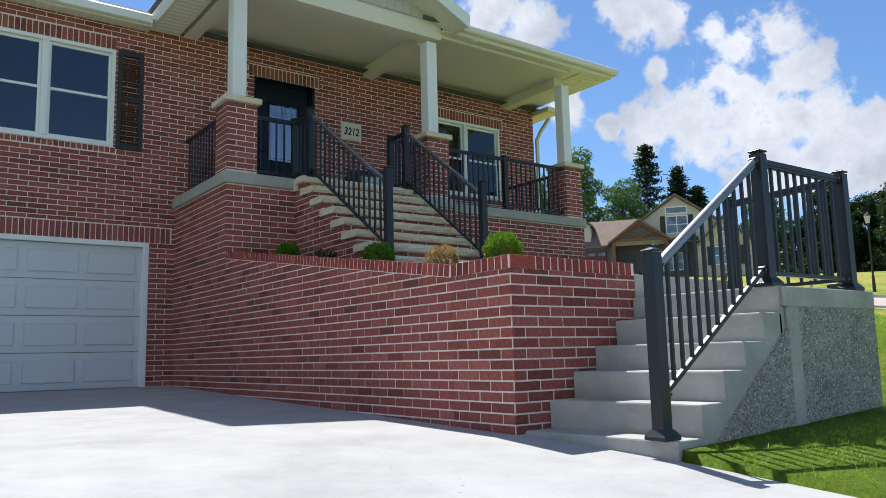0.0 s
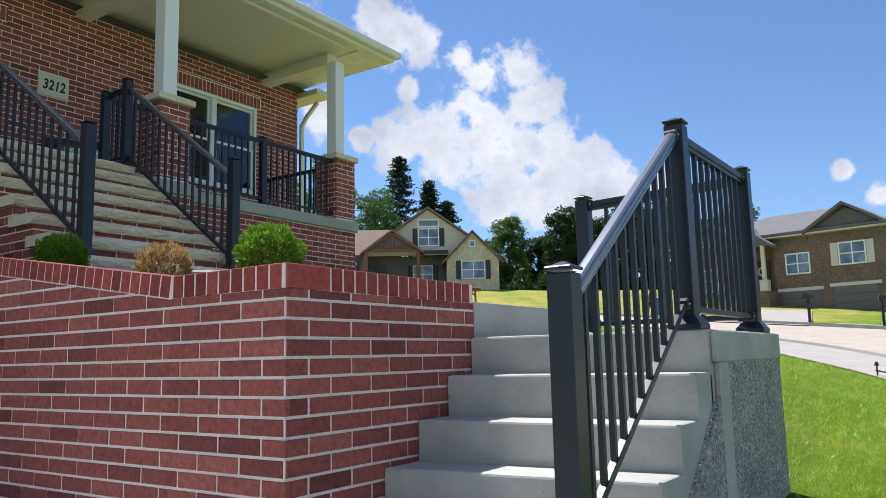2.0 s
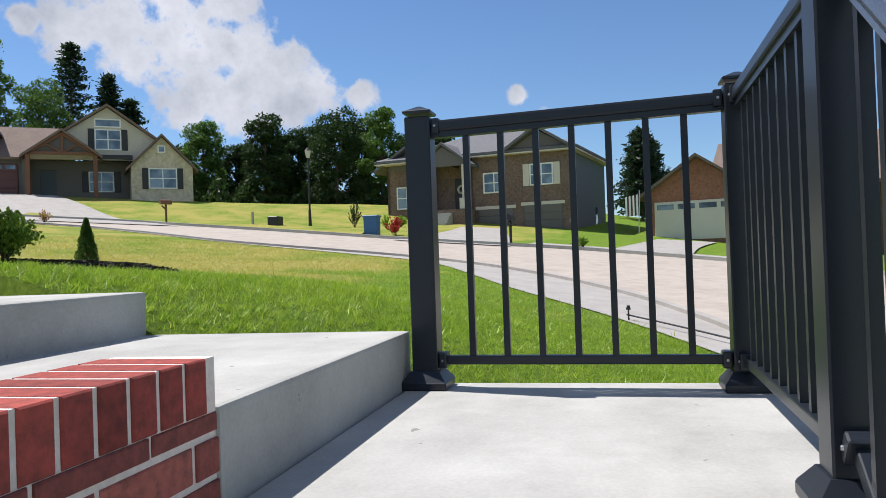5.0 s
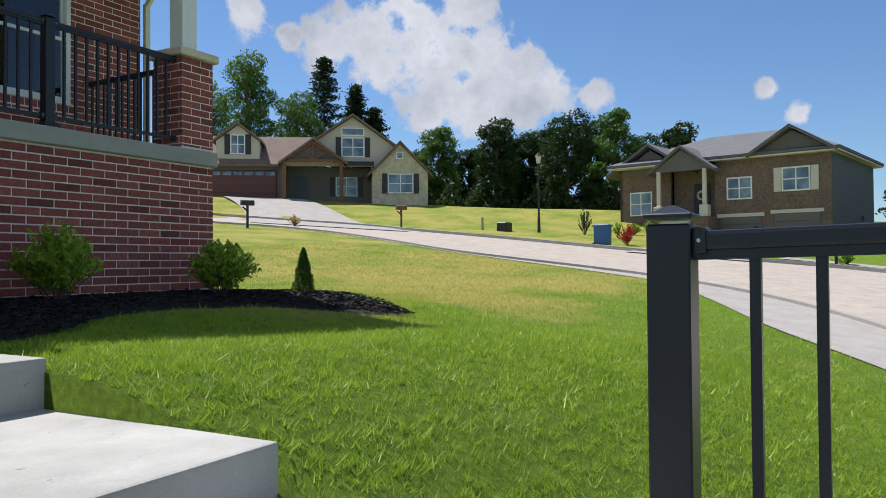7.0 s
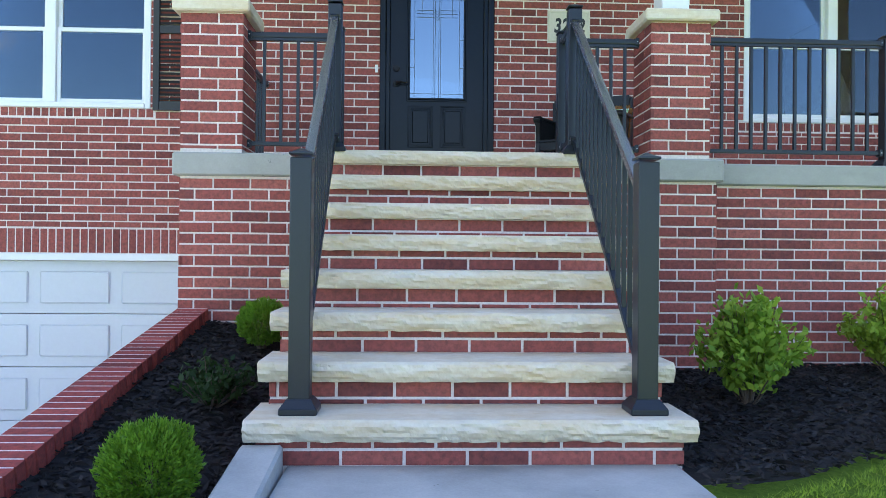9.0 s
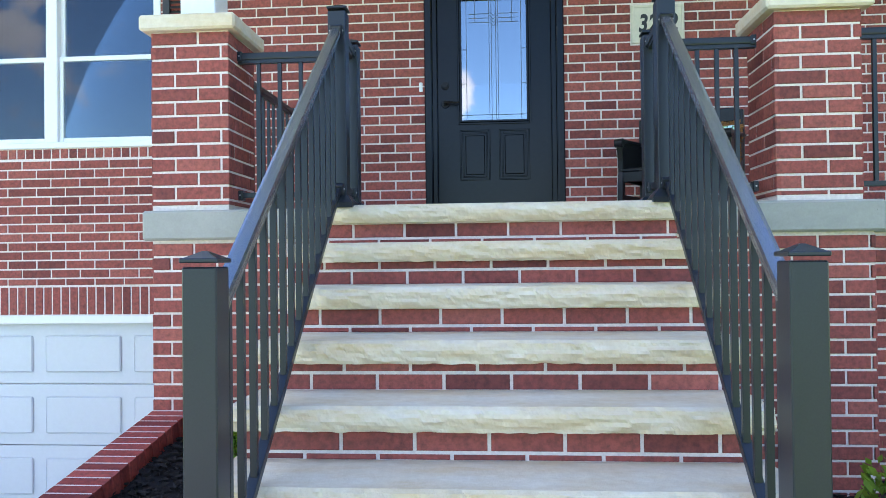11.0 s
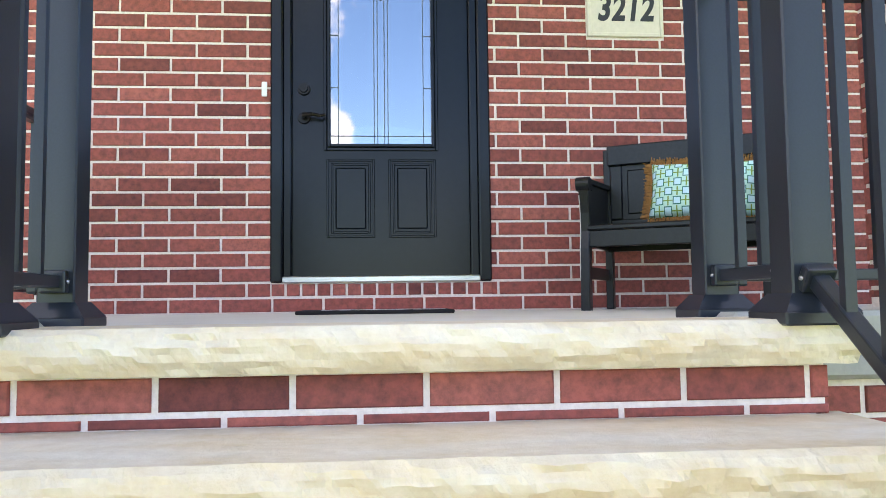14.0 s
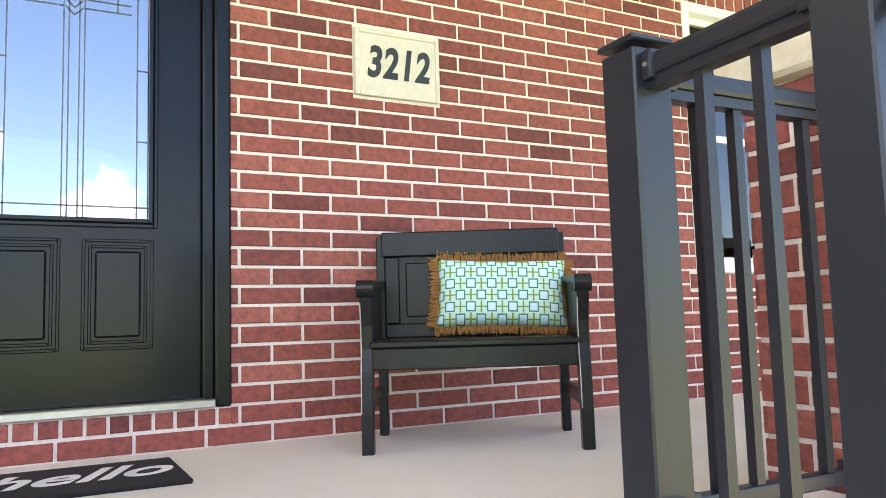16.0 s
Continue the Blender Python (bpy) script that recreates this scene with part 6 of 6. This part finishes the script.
        tip = np.array([math.cos(a) * w / 2 * lean, math.sin(a) * w / 2 * lean, h * (1.05 - 0.5 * lean ** 2) * rng.uniform(0.75, 1.08)])
        if i < 26:
            tube(bm, (tip[0] * 0.06, tip[1] * 0.06, -0.02), tuple(tip * 0.95), 0.006, 0.002, 5)
        for k in range(26):
            f = rng.uniform(0.2, 1.0) ** 0.7
            p = tip * np.array([f ** 1.2, f ** 1.2, f])
            C.append(p + rng.normal(size=3) * 0.018)
            D.append(tip / np.linalg.norm(tip) * 0.7 + np.array([math.cos(k * 2.4), math.sin(k * 2.4), 0.25]))
    part("stem", bm, M_BARK, ob)
    quads("foliage", leaf_cloud(np.array(C), leaf, rng, 0.5, np.array(D), 0.2), mat, ob)
    return ob


def bed_left(x, y):
    return rake(y) - 0.09 - 0.12 * smooth01(-1.6, -0.9, x) + 0.02 * noise.noise(Vector((x * 4, y * 4, 3)))


bm = bmesh.new()
sheet(bm, [RW_X + 0.18 + 0.1 * i for i in range(9)] + [-0.76], [-7.52 + 0.15 * i for i in range(37)], bed_left)
structure("bed_left", bm, M_MULCHBED, "black mulch bed behind the garden wall", "flower bed", True)
BED_EDGE = [(0.87, -4.75), (1.35, -4.55), (2.1, -4.0), (2.9, -3.25), (3.7, -3.05), (4.6, -3.3), (5.4, -3.85), (6.1, -3.95), (6.6, -3.2), (6.5, -2.3), (5.9, -1.9)]


def in_bed(x, y):
    poly = BED_EDGE + [(5.2, -1.6), (0.8, -1.6)]
    c = False
    for (x0, y0), (x1, y1) in zip(poly, poly[1:] + poly[:1]):
        if (y0 > y) != (y1 > y) and x < (x1 - x0) * (y - y0) / (y1 - y0) + x0:
            c = not c
    return c


def bed_right(x, y):
    return land(x, y) + 0.03 + 0.05 * smooth01(-3.6, -2.2, y) + 0.015 * noise.noise(Vector((x * 4, y * 4, 1)))


bm = bmesh.new()
E1 = along(BED_EDGE, 60)
rows = []
for q in range(7):
    f = q / 6
    row = []
    for p in E1:
        x = p.x + (max(0.80, min(5.6, p.x)) - p.x) * f
        y = p.y + (-1.85 - p.y) * f
        row.append(bm.verts.new((x, y, bed_right(x, y) - (0.05 if q == 0 else 0.0))))
    rows.append(row)
for a, b in zip(rows, rows[1:]):
    for i in range(59):
        bm.faces.new((a[i], a[i + 1], b[i + 1], b[i]))
structure("bed_right", bm, M_MULCHBED, "black mulch bed along the porch base", "flower bed", True)


def chips(name, pts, rng, label):
    c = np.array(pts)
    n = len(c)
    a = rng.uniform(0, 2 * math.pi, n)
    d = np.stack([np.cos(a), np.sin(a), rng.normal(0, 0.25, n)], 1)
    q = leaf_cloud(c, 0.055, rng, 0.28, d, 0.1)
    q[:, :, 2] += rng.uniform(0.0, 0.018, (n, 1))
    ob = quads(name, q, M_MULCH, None)
    tagged(ob, label, "mulch", kind="stuff")


rng = np.random.default_rng(11)
pts = []
while len(pts) < 9000:
    x, y = rng.uniform(RW_X + 0.2, -0.92), rng.uniform(-7.5, -2.2)
    pts.append((x, y, bed_left(x, y) + 0.004))
chips("mulch", pts, rng, "loose black bark mulch in the bed")
pts = []
while len(pts) < 16000:
    x, y = rng.uniform(0.9, 6.6), rng.uniform(-4.7, -1.9)
    if in_bed(x, y):
        pts.append((x, y, bed_right(x, y) + 0.012))
chips("mulch", pts, rng, "loose black bark mulch by the porch")

ball_shrub(-1.53, -7.28, bed_left(-1.53, -7.28) + 0.05, 0.15, M_BOXLEAF, "round clipped bright green arborvitae in mulch", 1)
ball_shrub(-1.13, -4.80, bed_left(-1.13, -4.80) + 0.05, 0.17, M_BOXLEAF, "round clipped bright green arborvitae in mulch", 2, 12000)
ball_shrub(-1.17, -2.62, bed_left(-1.17, -2.62) + 0.05, 0.155, M_BOXLEAF, "round clipped green arborvitae beside the stairs", 3)
ball_shrub(-1.2, -6.05, bed_left(-1.2, -6.05) + 0.05, 0.16, M_DRYLEAF, "small golden-brown dry shrub in mulch", 4, 2600, 0.03)
leafy_shrub(-1.22, -3.65, bed_left(-1.22, -3.65), 0.5, 0.24, M_TREE2, "low dark green shrub in mulch", 5, 26, 0.045)
leafy_shrub(1.72, -3.15, bed_right(1.72, -3.15), 0.70, 0.60, M_SHRUB, "bright yellow-green leafy shrub in mulch", 6, 110, 0.062)
leafy_shrub(3.05, -2.42, bed_right(3.05, -2.42), 0.74, 0.60, M_SHRUB, "bright yellow-green leafy shrub in mulch", 7, 110, 0.062)
leafy_shrub(4.72, -2.55, bed_right(4.72, -2.55), 0.72, 0.52, M_SHRUB, "green leafy shrub near the porch corner", 8, 110, 0.06)


def cone_shrub(x, y, z, r, h, seed):
    rng = np.random.default_rng(seed)
    ob = thing("dwarf_conifer", (x, y, z), "small upright dark green dwarf conifer in mulch", "conifer")
    bm = bmesh.new()
    tube(bm, (0, 0, -0.03), (0, 0, h * 0.9), 0.014, 0.004, 7)
    part("trunk", bm, M_BARK, ob)
    n = 6000
    f = rng.uniform(0.0, 1, n)
    a = rng.uniform(0, 2 * math.pi, n)
    rr = r * (1 - f) ** 0.75 * (0.8 + 0.25 * np.sin(a * 5 + f * 20)) * rng.uniform(0.4, 1, n) ** 0.4 + 0.006
    c = np.stack([rr * np.cos(a), rr * np.sin(a), 0.03 + f * h], 1)
    o = np.stack([np.cos(a) * 0.5, np.sin(a) * 0.5, np.ones(n)], 1)
    quads("foliage", leaf_cloud(c, 0.03, rng, 0.3, o, 0.3), M_TREE1, ob)


cone_shrub(5.75, -2.72, bed_right(5.75, -2.72), 0.13, 0.47, 9)
leafy_shrub(31.3, -7.2, land(31.3, -7.2), 0.9, 0.45, M_SHRUB, "yellow-green shrubs at a mailbox foot", 10, 30, 0.09)
leafy_shrub(33.6, 1.6, land(33.6, 1.6), 1.1, 0.9, M_REDLEAF, "red flowering shrub at the drive edge", 12, 40, 0.10)
leafy_shrub(29.6, 17.6, land(29.6, 17.6), 0.8, 0.55, M_DRYLEAF, "small brownish shrub by the drive", 13, 24, 0.08)
for i, (x, y) in enumerate(((40.2, 4.0), (41.2, 3.4), (42.2, 2.8), (39.4, 5.6))):
    leafy_shrub(x, y, land(x, y), 0.8, 0.7 if i < 3 else 1.4, M_SHRUB if i < 3 else M_TREE2, "clipped foundation shrub before the brick house", 14 + i, 30, 0.10)


# ---- trees ----
def tree(x, y, h, r, mat, seed, label, dens=9000, leaf=0.30, base=0.18):
    rng = np.random.default_rng(seed)
    ob = thing("tree", (x, y, land(x, y) - 0.1), label, "tree", "trees behind the houses")
    bm = bmesh.new()
    tube(bm, (0, 0, 0), (0.1, 0, h * 0.45), h * 0.022, h * 0.014, 9)
    tube(bm, (0.1, 0, h * 0.45), (0.0, 0.1, h * 0.85), h * 0.014, h * 0.004, 7)
    lobes = []
    for i in range(16):
        a = i * 2.4 + rng.uniform(-.4, .4)
        f = base + (0.95 - base) * (i + 0.5) / 16
        reach = r * (1 - 0.75 * max(0, (f - 0.45) / 0.55) ** 1.5) * rng.uniform(0.45, 0.85)
        p = np.array([math.cos(a) * reach, math.sin(a) * reach, h * f])
        tube(bm, (0.05, 0, h * f * 0.72), tuple(p), h * 0.008, h * 0.002, 6)
        lobes.append((p, r * rng.uniform(0.36, 0.56)))
    part("trunk", bm, M_BARK, ob)
    C = []
    per = dens // len(lobes)
    for p, q in lobes:
        u = rng.normal(size=(per, 3))
        u /= np.linalg.norm(u, axis=1)[:, None]
        C.append(p + u * (q * rng.uniform(0.3, 1, per) ** 0.5 * (1 + 0.2 * np.sin(u[:, 0] * 7 + u[:, 2] * 5)))[:, None] * np.array([1, 1, 0.75]))
    C = np.concatenate(C)
    quads("crown", leaf_cloud(C, leaf, rng, 0.6), mat, ob)
    return ob


def conifer(x, y, h, r, seed, label="tall dark conifer behind the house"):
    rng = np.random.default_rng(seed)
    ob = thing("conifer_tree", (x, y, land(x, y) - 0.1), label, "tree", "trees behind the houses")
    bm = bmesh.new()
    tube(bm, (0, 0, 0), (0, 0, h * 0.97), h * 0.016, h * 0.003, 9)
    C, D = [], []
    for i in range(90):
        f = 0.10 + 0.88 * (i / 90) ** 0.9
        a = i * 2.39996
        L = r * (1 - f) ** 0.7 * rng.uniform(0.55, 1.1) + 0.15
        root = np.array([0, 0, h * f])
        tip = np.array([math.cos(a) * L, math.sin(a) * L, h * f + L * rng.uniform(-0.15, 0.2)])
        if i < 50:
            tube(bm, tuple(root), tuple(tip), 0.03, 0.008, 5)
        for _ in range(80):
            g = rng.uniform(0.2, 1.0)
            C.append(root + (tip - root) * g + rng.normal(size=3) * np.array([0.22, 0.22, 0.14]))
            D.append((tip - root) / L)
    part("trunk", bm, M_BARK, ob)
    quads("crown", leaf_cloud(np.array(C), 0.42, rng, 0.35, np.array(D), 0.6), M_CONIFER, ob)
    return ob


def at(bearing, d):
    b = radians(bearing)
    return -0.8 + d * math.sin(b), -8.15 + d * math.cos(b)


tree(*at(46.4, 74), 13.2, 2.9, M_TREE1, 31, "tall green broadleaf tree behind the house", 15000, 0.24, 0.25)
tree(*at(43.0, 78), 11.0, 3.6, M_TREE1, 32, "green broadleaf tree behind the house", 12000, 0.26)
tree(*at(49.9, 76), 10.2, 2.6, M_TREE1, 33, "green broadleaf tree behind the house", 12000, 0.24)
conifer(*at(51.9, 82), 15.4, 4.4, 34)
conifer(*at(54.2, 80), 12.2, 3.0, 35)
conifer(*at(55.6, 80), 9.9, 2.7, 36)
WOODS = [(60.4, 68, 6.9, 2.0, 1), (62.6, 73, 5.4, 1.9, 2), (64.7, 64, 7.3, 2.0, 2), (66.6, 68, 6.6, 1.9, 2), (68.2, 70, 7.4, 2.3, 2), (69.9, 64, 8.0, 2.5, 2), (71.6, 69, 8.0, 2.0, 2), (73.3, 66, 8.8, 2.1, 1), (75.3, 72, 7.0, 2.2, 2), (58.6, 78, 5.2, 1.9, 2), (65.6, 75, 6.4, 2.2, 2)]
for i, (b, d, h, r, m) in enumerate(WOODS):
    tree(*at(b, d), h, r, M_TREE1 if m == 1 else M_TREE2, 50 + i, "dense dark green tree at the wood's edge", 14000, 0.22, 0.05)
tree(*at(77.8, 66), 7.4, 1.9, M_TREE2, 70, "dark tree behind the tan brick house", 10000, 0.24)
conifer(*at(92.6, 62), 7.4, 2.6, 71, "dark pine between the houses")
conifer(*at(93.0, 66), 7.0, 3.0, 72, "dark pine between the houses")
tree(*at(105, 80), 9.0, 4.0, M_TREE2, 73, "dark tree beyond the rust brick house", 7000)
tree(*at(110, 85), 10, 4.2, M_TREE2, 74, "dark tree beyond the rust brick house", 7000)
rng = np.random.default_rng(90)
C = []
for i in range(6500):
    b = rng.uniform(58.5, 79)
    d = rng.uniform(62, 80)
    x, y = at(b, d)
    C.append((x, y, land(x, y) + rng.uniform(0, 2.0) * (0.6 + 0.4 * math.sin(b * 3))))
tagged(quads("undergrowth", leaf_cloud(np.array(C), 0.5, rng, 0.6), M_TREE2, None), "dense dark undergrowth below the trees", "undergrowth", kind="stuff")

# ---- grass blades ----
rng = np.random.default_rng(77)


def lawn_ok(x, y):
    if in_bed(x, y) or (y > -7.74 and x < WX1 + 0.005) or (-8.94 < y <= -7.7 and x < 0.945):
        return False
    if x < -1.58 or (y > -1.95 and x < 5.9):
        return False
    return True


LE = [(p.x, p.y) for p in along(LAWN_EDGE, 60)]
LE_ARR = np.array(LE)


def inside_lawn(x, y):
    """On the house's side of the pavement."""
    i = int(np.argmin((LE_ARR[:, 0] - x) ** 2 + (LE_ARR[:, 1] - y) ** 2))
    j, k = max(0, i - 1), min(len(LE) - 1, i + 1)
    dx, dy = LE[k][0] - LE[j][0], LE[k][1] - LE[j][1]
    return dx * (y - LE[i][1]) - dy * (x - LE[i][0]) > 0.02


def blades(tufts, each, x0, x1, y0, y1, hgt, wid, spread, dens_fn):
    """Grass in tufts: each tuft leans and grows its own way."""
    P = []
    while len(P) < tufts:
        x, y = rng.uniform(x0, x1), rng.uniform(y0, y1)
        if rng.random() < dens_fn(x, y) and lawn_ok(x, y) and inside_lawn(x, y):
            P.append((x, y, land(x, y)))
    P = np.array(P)
    tall = np.repeat(rng.uniform(0.6, 1.35, tufts), each)
    comb = np.repeat(rng.normal(0, 0.45, (tufts, 2)), each, 0)
    P = np.repeat(P, each, 0)
    m = len(P)
    P[:, :2] += rng.normal(0, spread, (m, 2))
    keep = np.array([lawn_ok(x, y) for x, y in P[:, :2]])
    P, tall, comb = P[keep], tall[keep], comb[keep]
    m = len(P)
    a = rng.uniform(0, 2 * math.pi, m)
    side = np.stack([np.cos(a), np.sin(a), np.zeros(m)], 1) * (wid * rng.uniform(0.6, 1.2, m))[:, None]
    h = hgt * rng.uniform(0.5, 1.2, m) * tall
    lean = np.stack([(rng.normal(0, 0.45, m) + comb[:, 0]) * h, (rng.normal(0, 0.45, m) + comb[:, 1]) * h, h], 1)
    base = P - np.array([0, 0, 0.01])
    return np.stack([base - side, base + side, base + lean], 1)


V = np.concatenate([
    blades(30000, 9, 0.86, 8.0, -10.2, -2.0, 0.036, 0.0032, 0.018, lambda x, y: min(1.0, 1.8 / (0.6 + 0.16 * math.hypot(x - 0.3, y + 8)))),
    blades(14000, 7, 3.0, 22.0, -9.8, 9.0, 0.06, 0.0065, 0.05, lambda x, y: 1.0),
    blades(3000, 8, -1.55, 3.0, -12.0, -8.9, 0.045, 0.0032, 0.02, lambda x, y: 1.0)])
tagged(quads("grass", V, M_BLADE, None, 3), "mown green grass blades of the lawn", "grass", kind="stuff")

# ---- the bricks, laid last ----
def wall_x(x):
    return x - HX0


def hole_u(h):
    return (wall_x(h[0]), h[1], wall_x(h[2]), h[3])


SOLD = 0.20
front_holes = [hole_u(h) for h in HOLES] + [
    hole_u((H_LWIN[0], H_LWIN[3], H_LWIN[2], H_LWIN[3] + SOLD)), hole_u((H_LWIN[0] - 0.05, H_LWIN[1] - 0.09, H_LWIN[2] + 0.05, H_LWIN[1])),
    hole_u((H_RWIN[0] - 0.1, H_RWIN[3], H_RWIN[2] + 0.1, H_RWIN[3] + SOLD)), hole_u((H_RWIN[0] - 0.05, H_RWIN[1] - 0.09, H_RWIN[2] + 0.05, H_RWIN[1])),
    hole_u((H_DOOR[0] - 0.1, H_DOOR[3], H_DOOR[2] + 0.1, H_DOOR[3] + SOLD)), hole_u((H_DOOR[0], 0.078, H_DOOR[2], H_DOOR[1])),
    hole_u((H_GAR[0], H_GAR[3], -1.87, H_GAR[3] + 0.24)),
    hole_u((1.083, 1.432, 1.507, 1.738)),
]
brick_wall(wall_front, (HX0, 0.0), (1, 0), HX1 - HX0 + 0.006, -2.95, 2.84, front_holes, near=(wall_x(-1.35), 0.2, wall_x(2.35), 1.75), shift=0.03)
for u0, u1, z0, z1 in ((H_LWIN[0], H_LWIN[2], H_LWIN[3], H_LWIN[3] + SOLD), (H_LWIN[0] - 0.05, H_LWIN[2] + 0.05, H_LWIN[1] - 0.09, H_LWIN[1]),
                       (H_RWIN[0] - 0.1, H_RWIN[2] + 0.1, H_RWIN[3], H_RWIN[3] + SOLD), (H_RWIN[0] - 0.05, H_RWIN[2] + 0.05, H_RWIN[1] - 0.09, H_RWIN[1]),
                       (H_DOOR[0] - 0.1, H_DOOR[2] + 0.1, H_DOOR[3], H_DOOR[3] + SOLD), (H_DOOR[0], H_DOOR[2], 0.078, H_DOOR[1]),
                       (H_GAR[0], -1.87, H_GAR[3], H_GAR[3] + 0.24)):
    brick_wall(wall_front, (u0, 0.0), (1, 0), u1 - u0, z0, z1, vertical=True, brick=(CO, CO), near=(0, z0, u1 - u0, z1))
brick_wall(wall_right, (HX1, 0.0), (0, 1), 3.0, -2.5, 2.84)
# porch base
brick_wall(porch_base, (-1.83, 0.0), (0, -1), -P_Y + 0.006, -3.0, -0.14, near=(0.5, -1.5, 2.2, -0.14))
brick_wall(porch_base, (-1.83, P_Y), (1, 0), S_X0 + 0.17 + 1.83, -1.8, -0.14, near=(0, -1.7, 2, -0.14), shift=0.1)
brick_wall(porch_base, (S_X1 - 0.17, P_Y), (1, 0), 1.92 - S_X1 + 0.17 + 0.006, -1.8, -0.14, near=(0, -1.7, 2, -0.14))
brick_wall(porch_base, (1.92, Q_Y), (1, 0), 5.22 - 1.92 + 0.006, -1.8, -0.14, near=(0, -1.3, 2.9, -0.14), shift=0.06)
brick_wall(porch_base, (1.92, P_Y), (0, 1), Q_Y - P_Y, -1.8, -0.14)
brick_wall(porch_base, (5.22, Q_Y), (0, 1), -Q_Y, -1.8, -0.14)
for ob, (x, y) in zip(PIER_OBS, PIERS):
    for o, d, sh in (((x, y), (1, 0), 0.0), ((x + 0.42, y), (0, 1), 0.09), ((x, y + 0.42), (0, -1), 0.0), ((x + 0.42, y + 0.42), (-1, 0), 0.09)):
        brick_wall(ob, o, d, 0.42 + 0.005, 0.05, 0.985, near=(0, 0, 1, 1.2), shift=sh)
# stairs: risers and flanks
for k in range(1, 9):
    zt = step_z(k) - 0.088
    zb = step_z(k - 1) + 0.002
    brick_wall(stair_core, (S_X0 + LAP, step_y(k) + 0.06), (1, 0), S_X1 - S_X0 - 2 * LAP + 0.006, zb, zt, near=(0, -3, 3, 3), shift=0.08 * (k % 3))
    yb = step_y(k) + 0.06
    ye = step_y(k + 1) + 0.06 if k < 8 else P_Y
    brick_wall(stair_core, (S_X0 + LAP, ye), (0, -1), ye - yb, -1.9, zt, near=(0, -1.7, 3, 3) if k > 2 else None, shift=-(ye % BL))
    brick_wall(stair_core, (S_X1 - LAP, yb), (0, 1), ye - yb, -1.9, zt, shift=yb % BL)
# garden wall: long face with a raking soldier course, return face
LONG = P_Y - RW_Y
cap_h = 0.10
slope = 0.147
uc = P_Y + 7.0
top0 = rake(P_Y)
brick_wall(garden_wall, (RW_X, P_Y), (0, -1), LONG + 0.006, -3.3, -0.9, holes=[(uc, -9, LONG + 1, 9)], cuts=[(slope, 1.0, top0 - cap_h - 0.006)], near=(3.1, -3.1, 6, -1.7), shift=LONG % BL)
brick_wall(garden_wall, (RW_X, P_Y), (0, -1), LONG + 0.006, -3.3, rake(RW_Y) - cap_h, holes=[(-1, -9, uc, 9)], near=(3.1, -3.1, 6, -1.7), shift=LONG % BL)
rw_near = (0, -3.2, 2, -1.7)
brick_wall(garden_wall, (RW_X, RW_Y), (1, 0), RW_END - RW_X, -3.3, rake(RW_Y) - cap_h, near=rw_near, shift=0.0)


def soldier_mesh(w):
    vs, fs = brick_geo([(-w / 2 + JO / 2, -cap_h / 2 + 0.002), (w / 2 - JO / 2, -cap_h / 2 + 0.002), (w / 2 - JO / 2, cap_h / 2), (-w / 2 + JO / 2, cap_h / 2)], 0.006, 0.206)
    n = 4
    fs = fs + [(3, 2, 1, 0)]
    me = bpy.data.meshes.new("brick")
    me.from_pydata(vs, [], fs)
    me.materials.append(M_BRICK_ROW)
    return me


SOLDIER = soldier_mesh(CO)
SOLDIER_LONG = soldier_mesh(BL)


def soldier(x, y, z, ud, tilt, me):
    ud = Vector((ud[0], ud[1], tilt)).normalized()
    nd = Vector((ud.x, ud.y, 0)).cross(Vector((0, 0, 1))).normalized()
    vd = nd.cross(ud)
    m = Matrix((ud, vd, nd)).transposed().to_4x4()
    m.translation = Vector((x, y, z)) 
    ob = new("brick", me)
    ob.parent = garden_wall
    ob.matrix_basis = m


y = P_Y - CO / 2 - 0.01
while y > -7.0 + 0.02:
    soldier(RW_X, y, rake(y) - cap_h / 2, (0, -1), -slope, SOLDIER)
    y -= CO * math.cos(math.atan(slope))
y = -7.0 - CO / 2
while y > RW_Y + 0.045:
    soldier(RW_X, y, rake(y) - cap_h / 2, (0, -1), 0, SOLDIER)
    y -= CO
x = RW_X + BL / 2
soldier(x, RW_Y, rake(RW_Y) - cap_h / 2, (1, 0), 0, SOLDIER_LONG)
x += BL / 2 + CO / 2
while x < RW_END:
    soldier(x, RW_Y, rake(RW_Y) - cap_h / 2, (1, 0), 0, SOLDIER)
    x += CO
box_bm = bmesh.new()
prism(box_bm, [(RW_X - 0.001, P_Y, rake(P_Y) - 0.0008), (RW_X - 0.001, -7.0, rake(-7.0) - 0.0008), (RW_X - 0.001, RW_Y + 0.003, rake(RW_Y) - 0.0008), (RW_X - 0.001, RW_Y + 0.003, rake(RW_Y) - 0.1), (RW_X - 0.001, -7.0, rake(-7.0) - 0.1), (RW_X - 0.001, P_Y, rake(P_Y) - 0.1)], (0.198, 0, 0))
box(box_bm, (RW_X + 0.2, RW_Y - 0.001, rake(RW_Y) - 0.1), (RW_END, RW_Y + 0.2, rake(RW_Y) - 0.0008))
part("mortar_bed", box_bm, M_MORTAR, garden_wall)
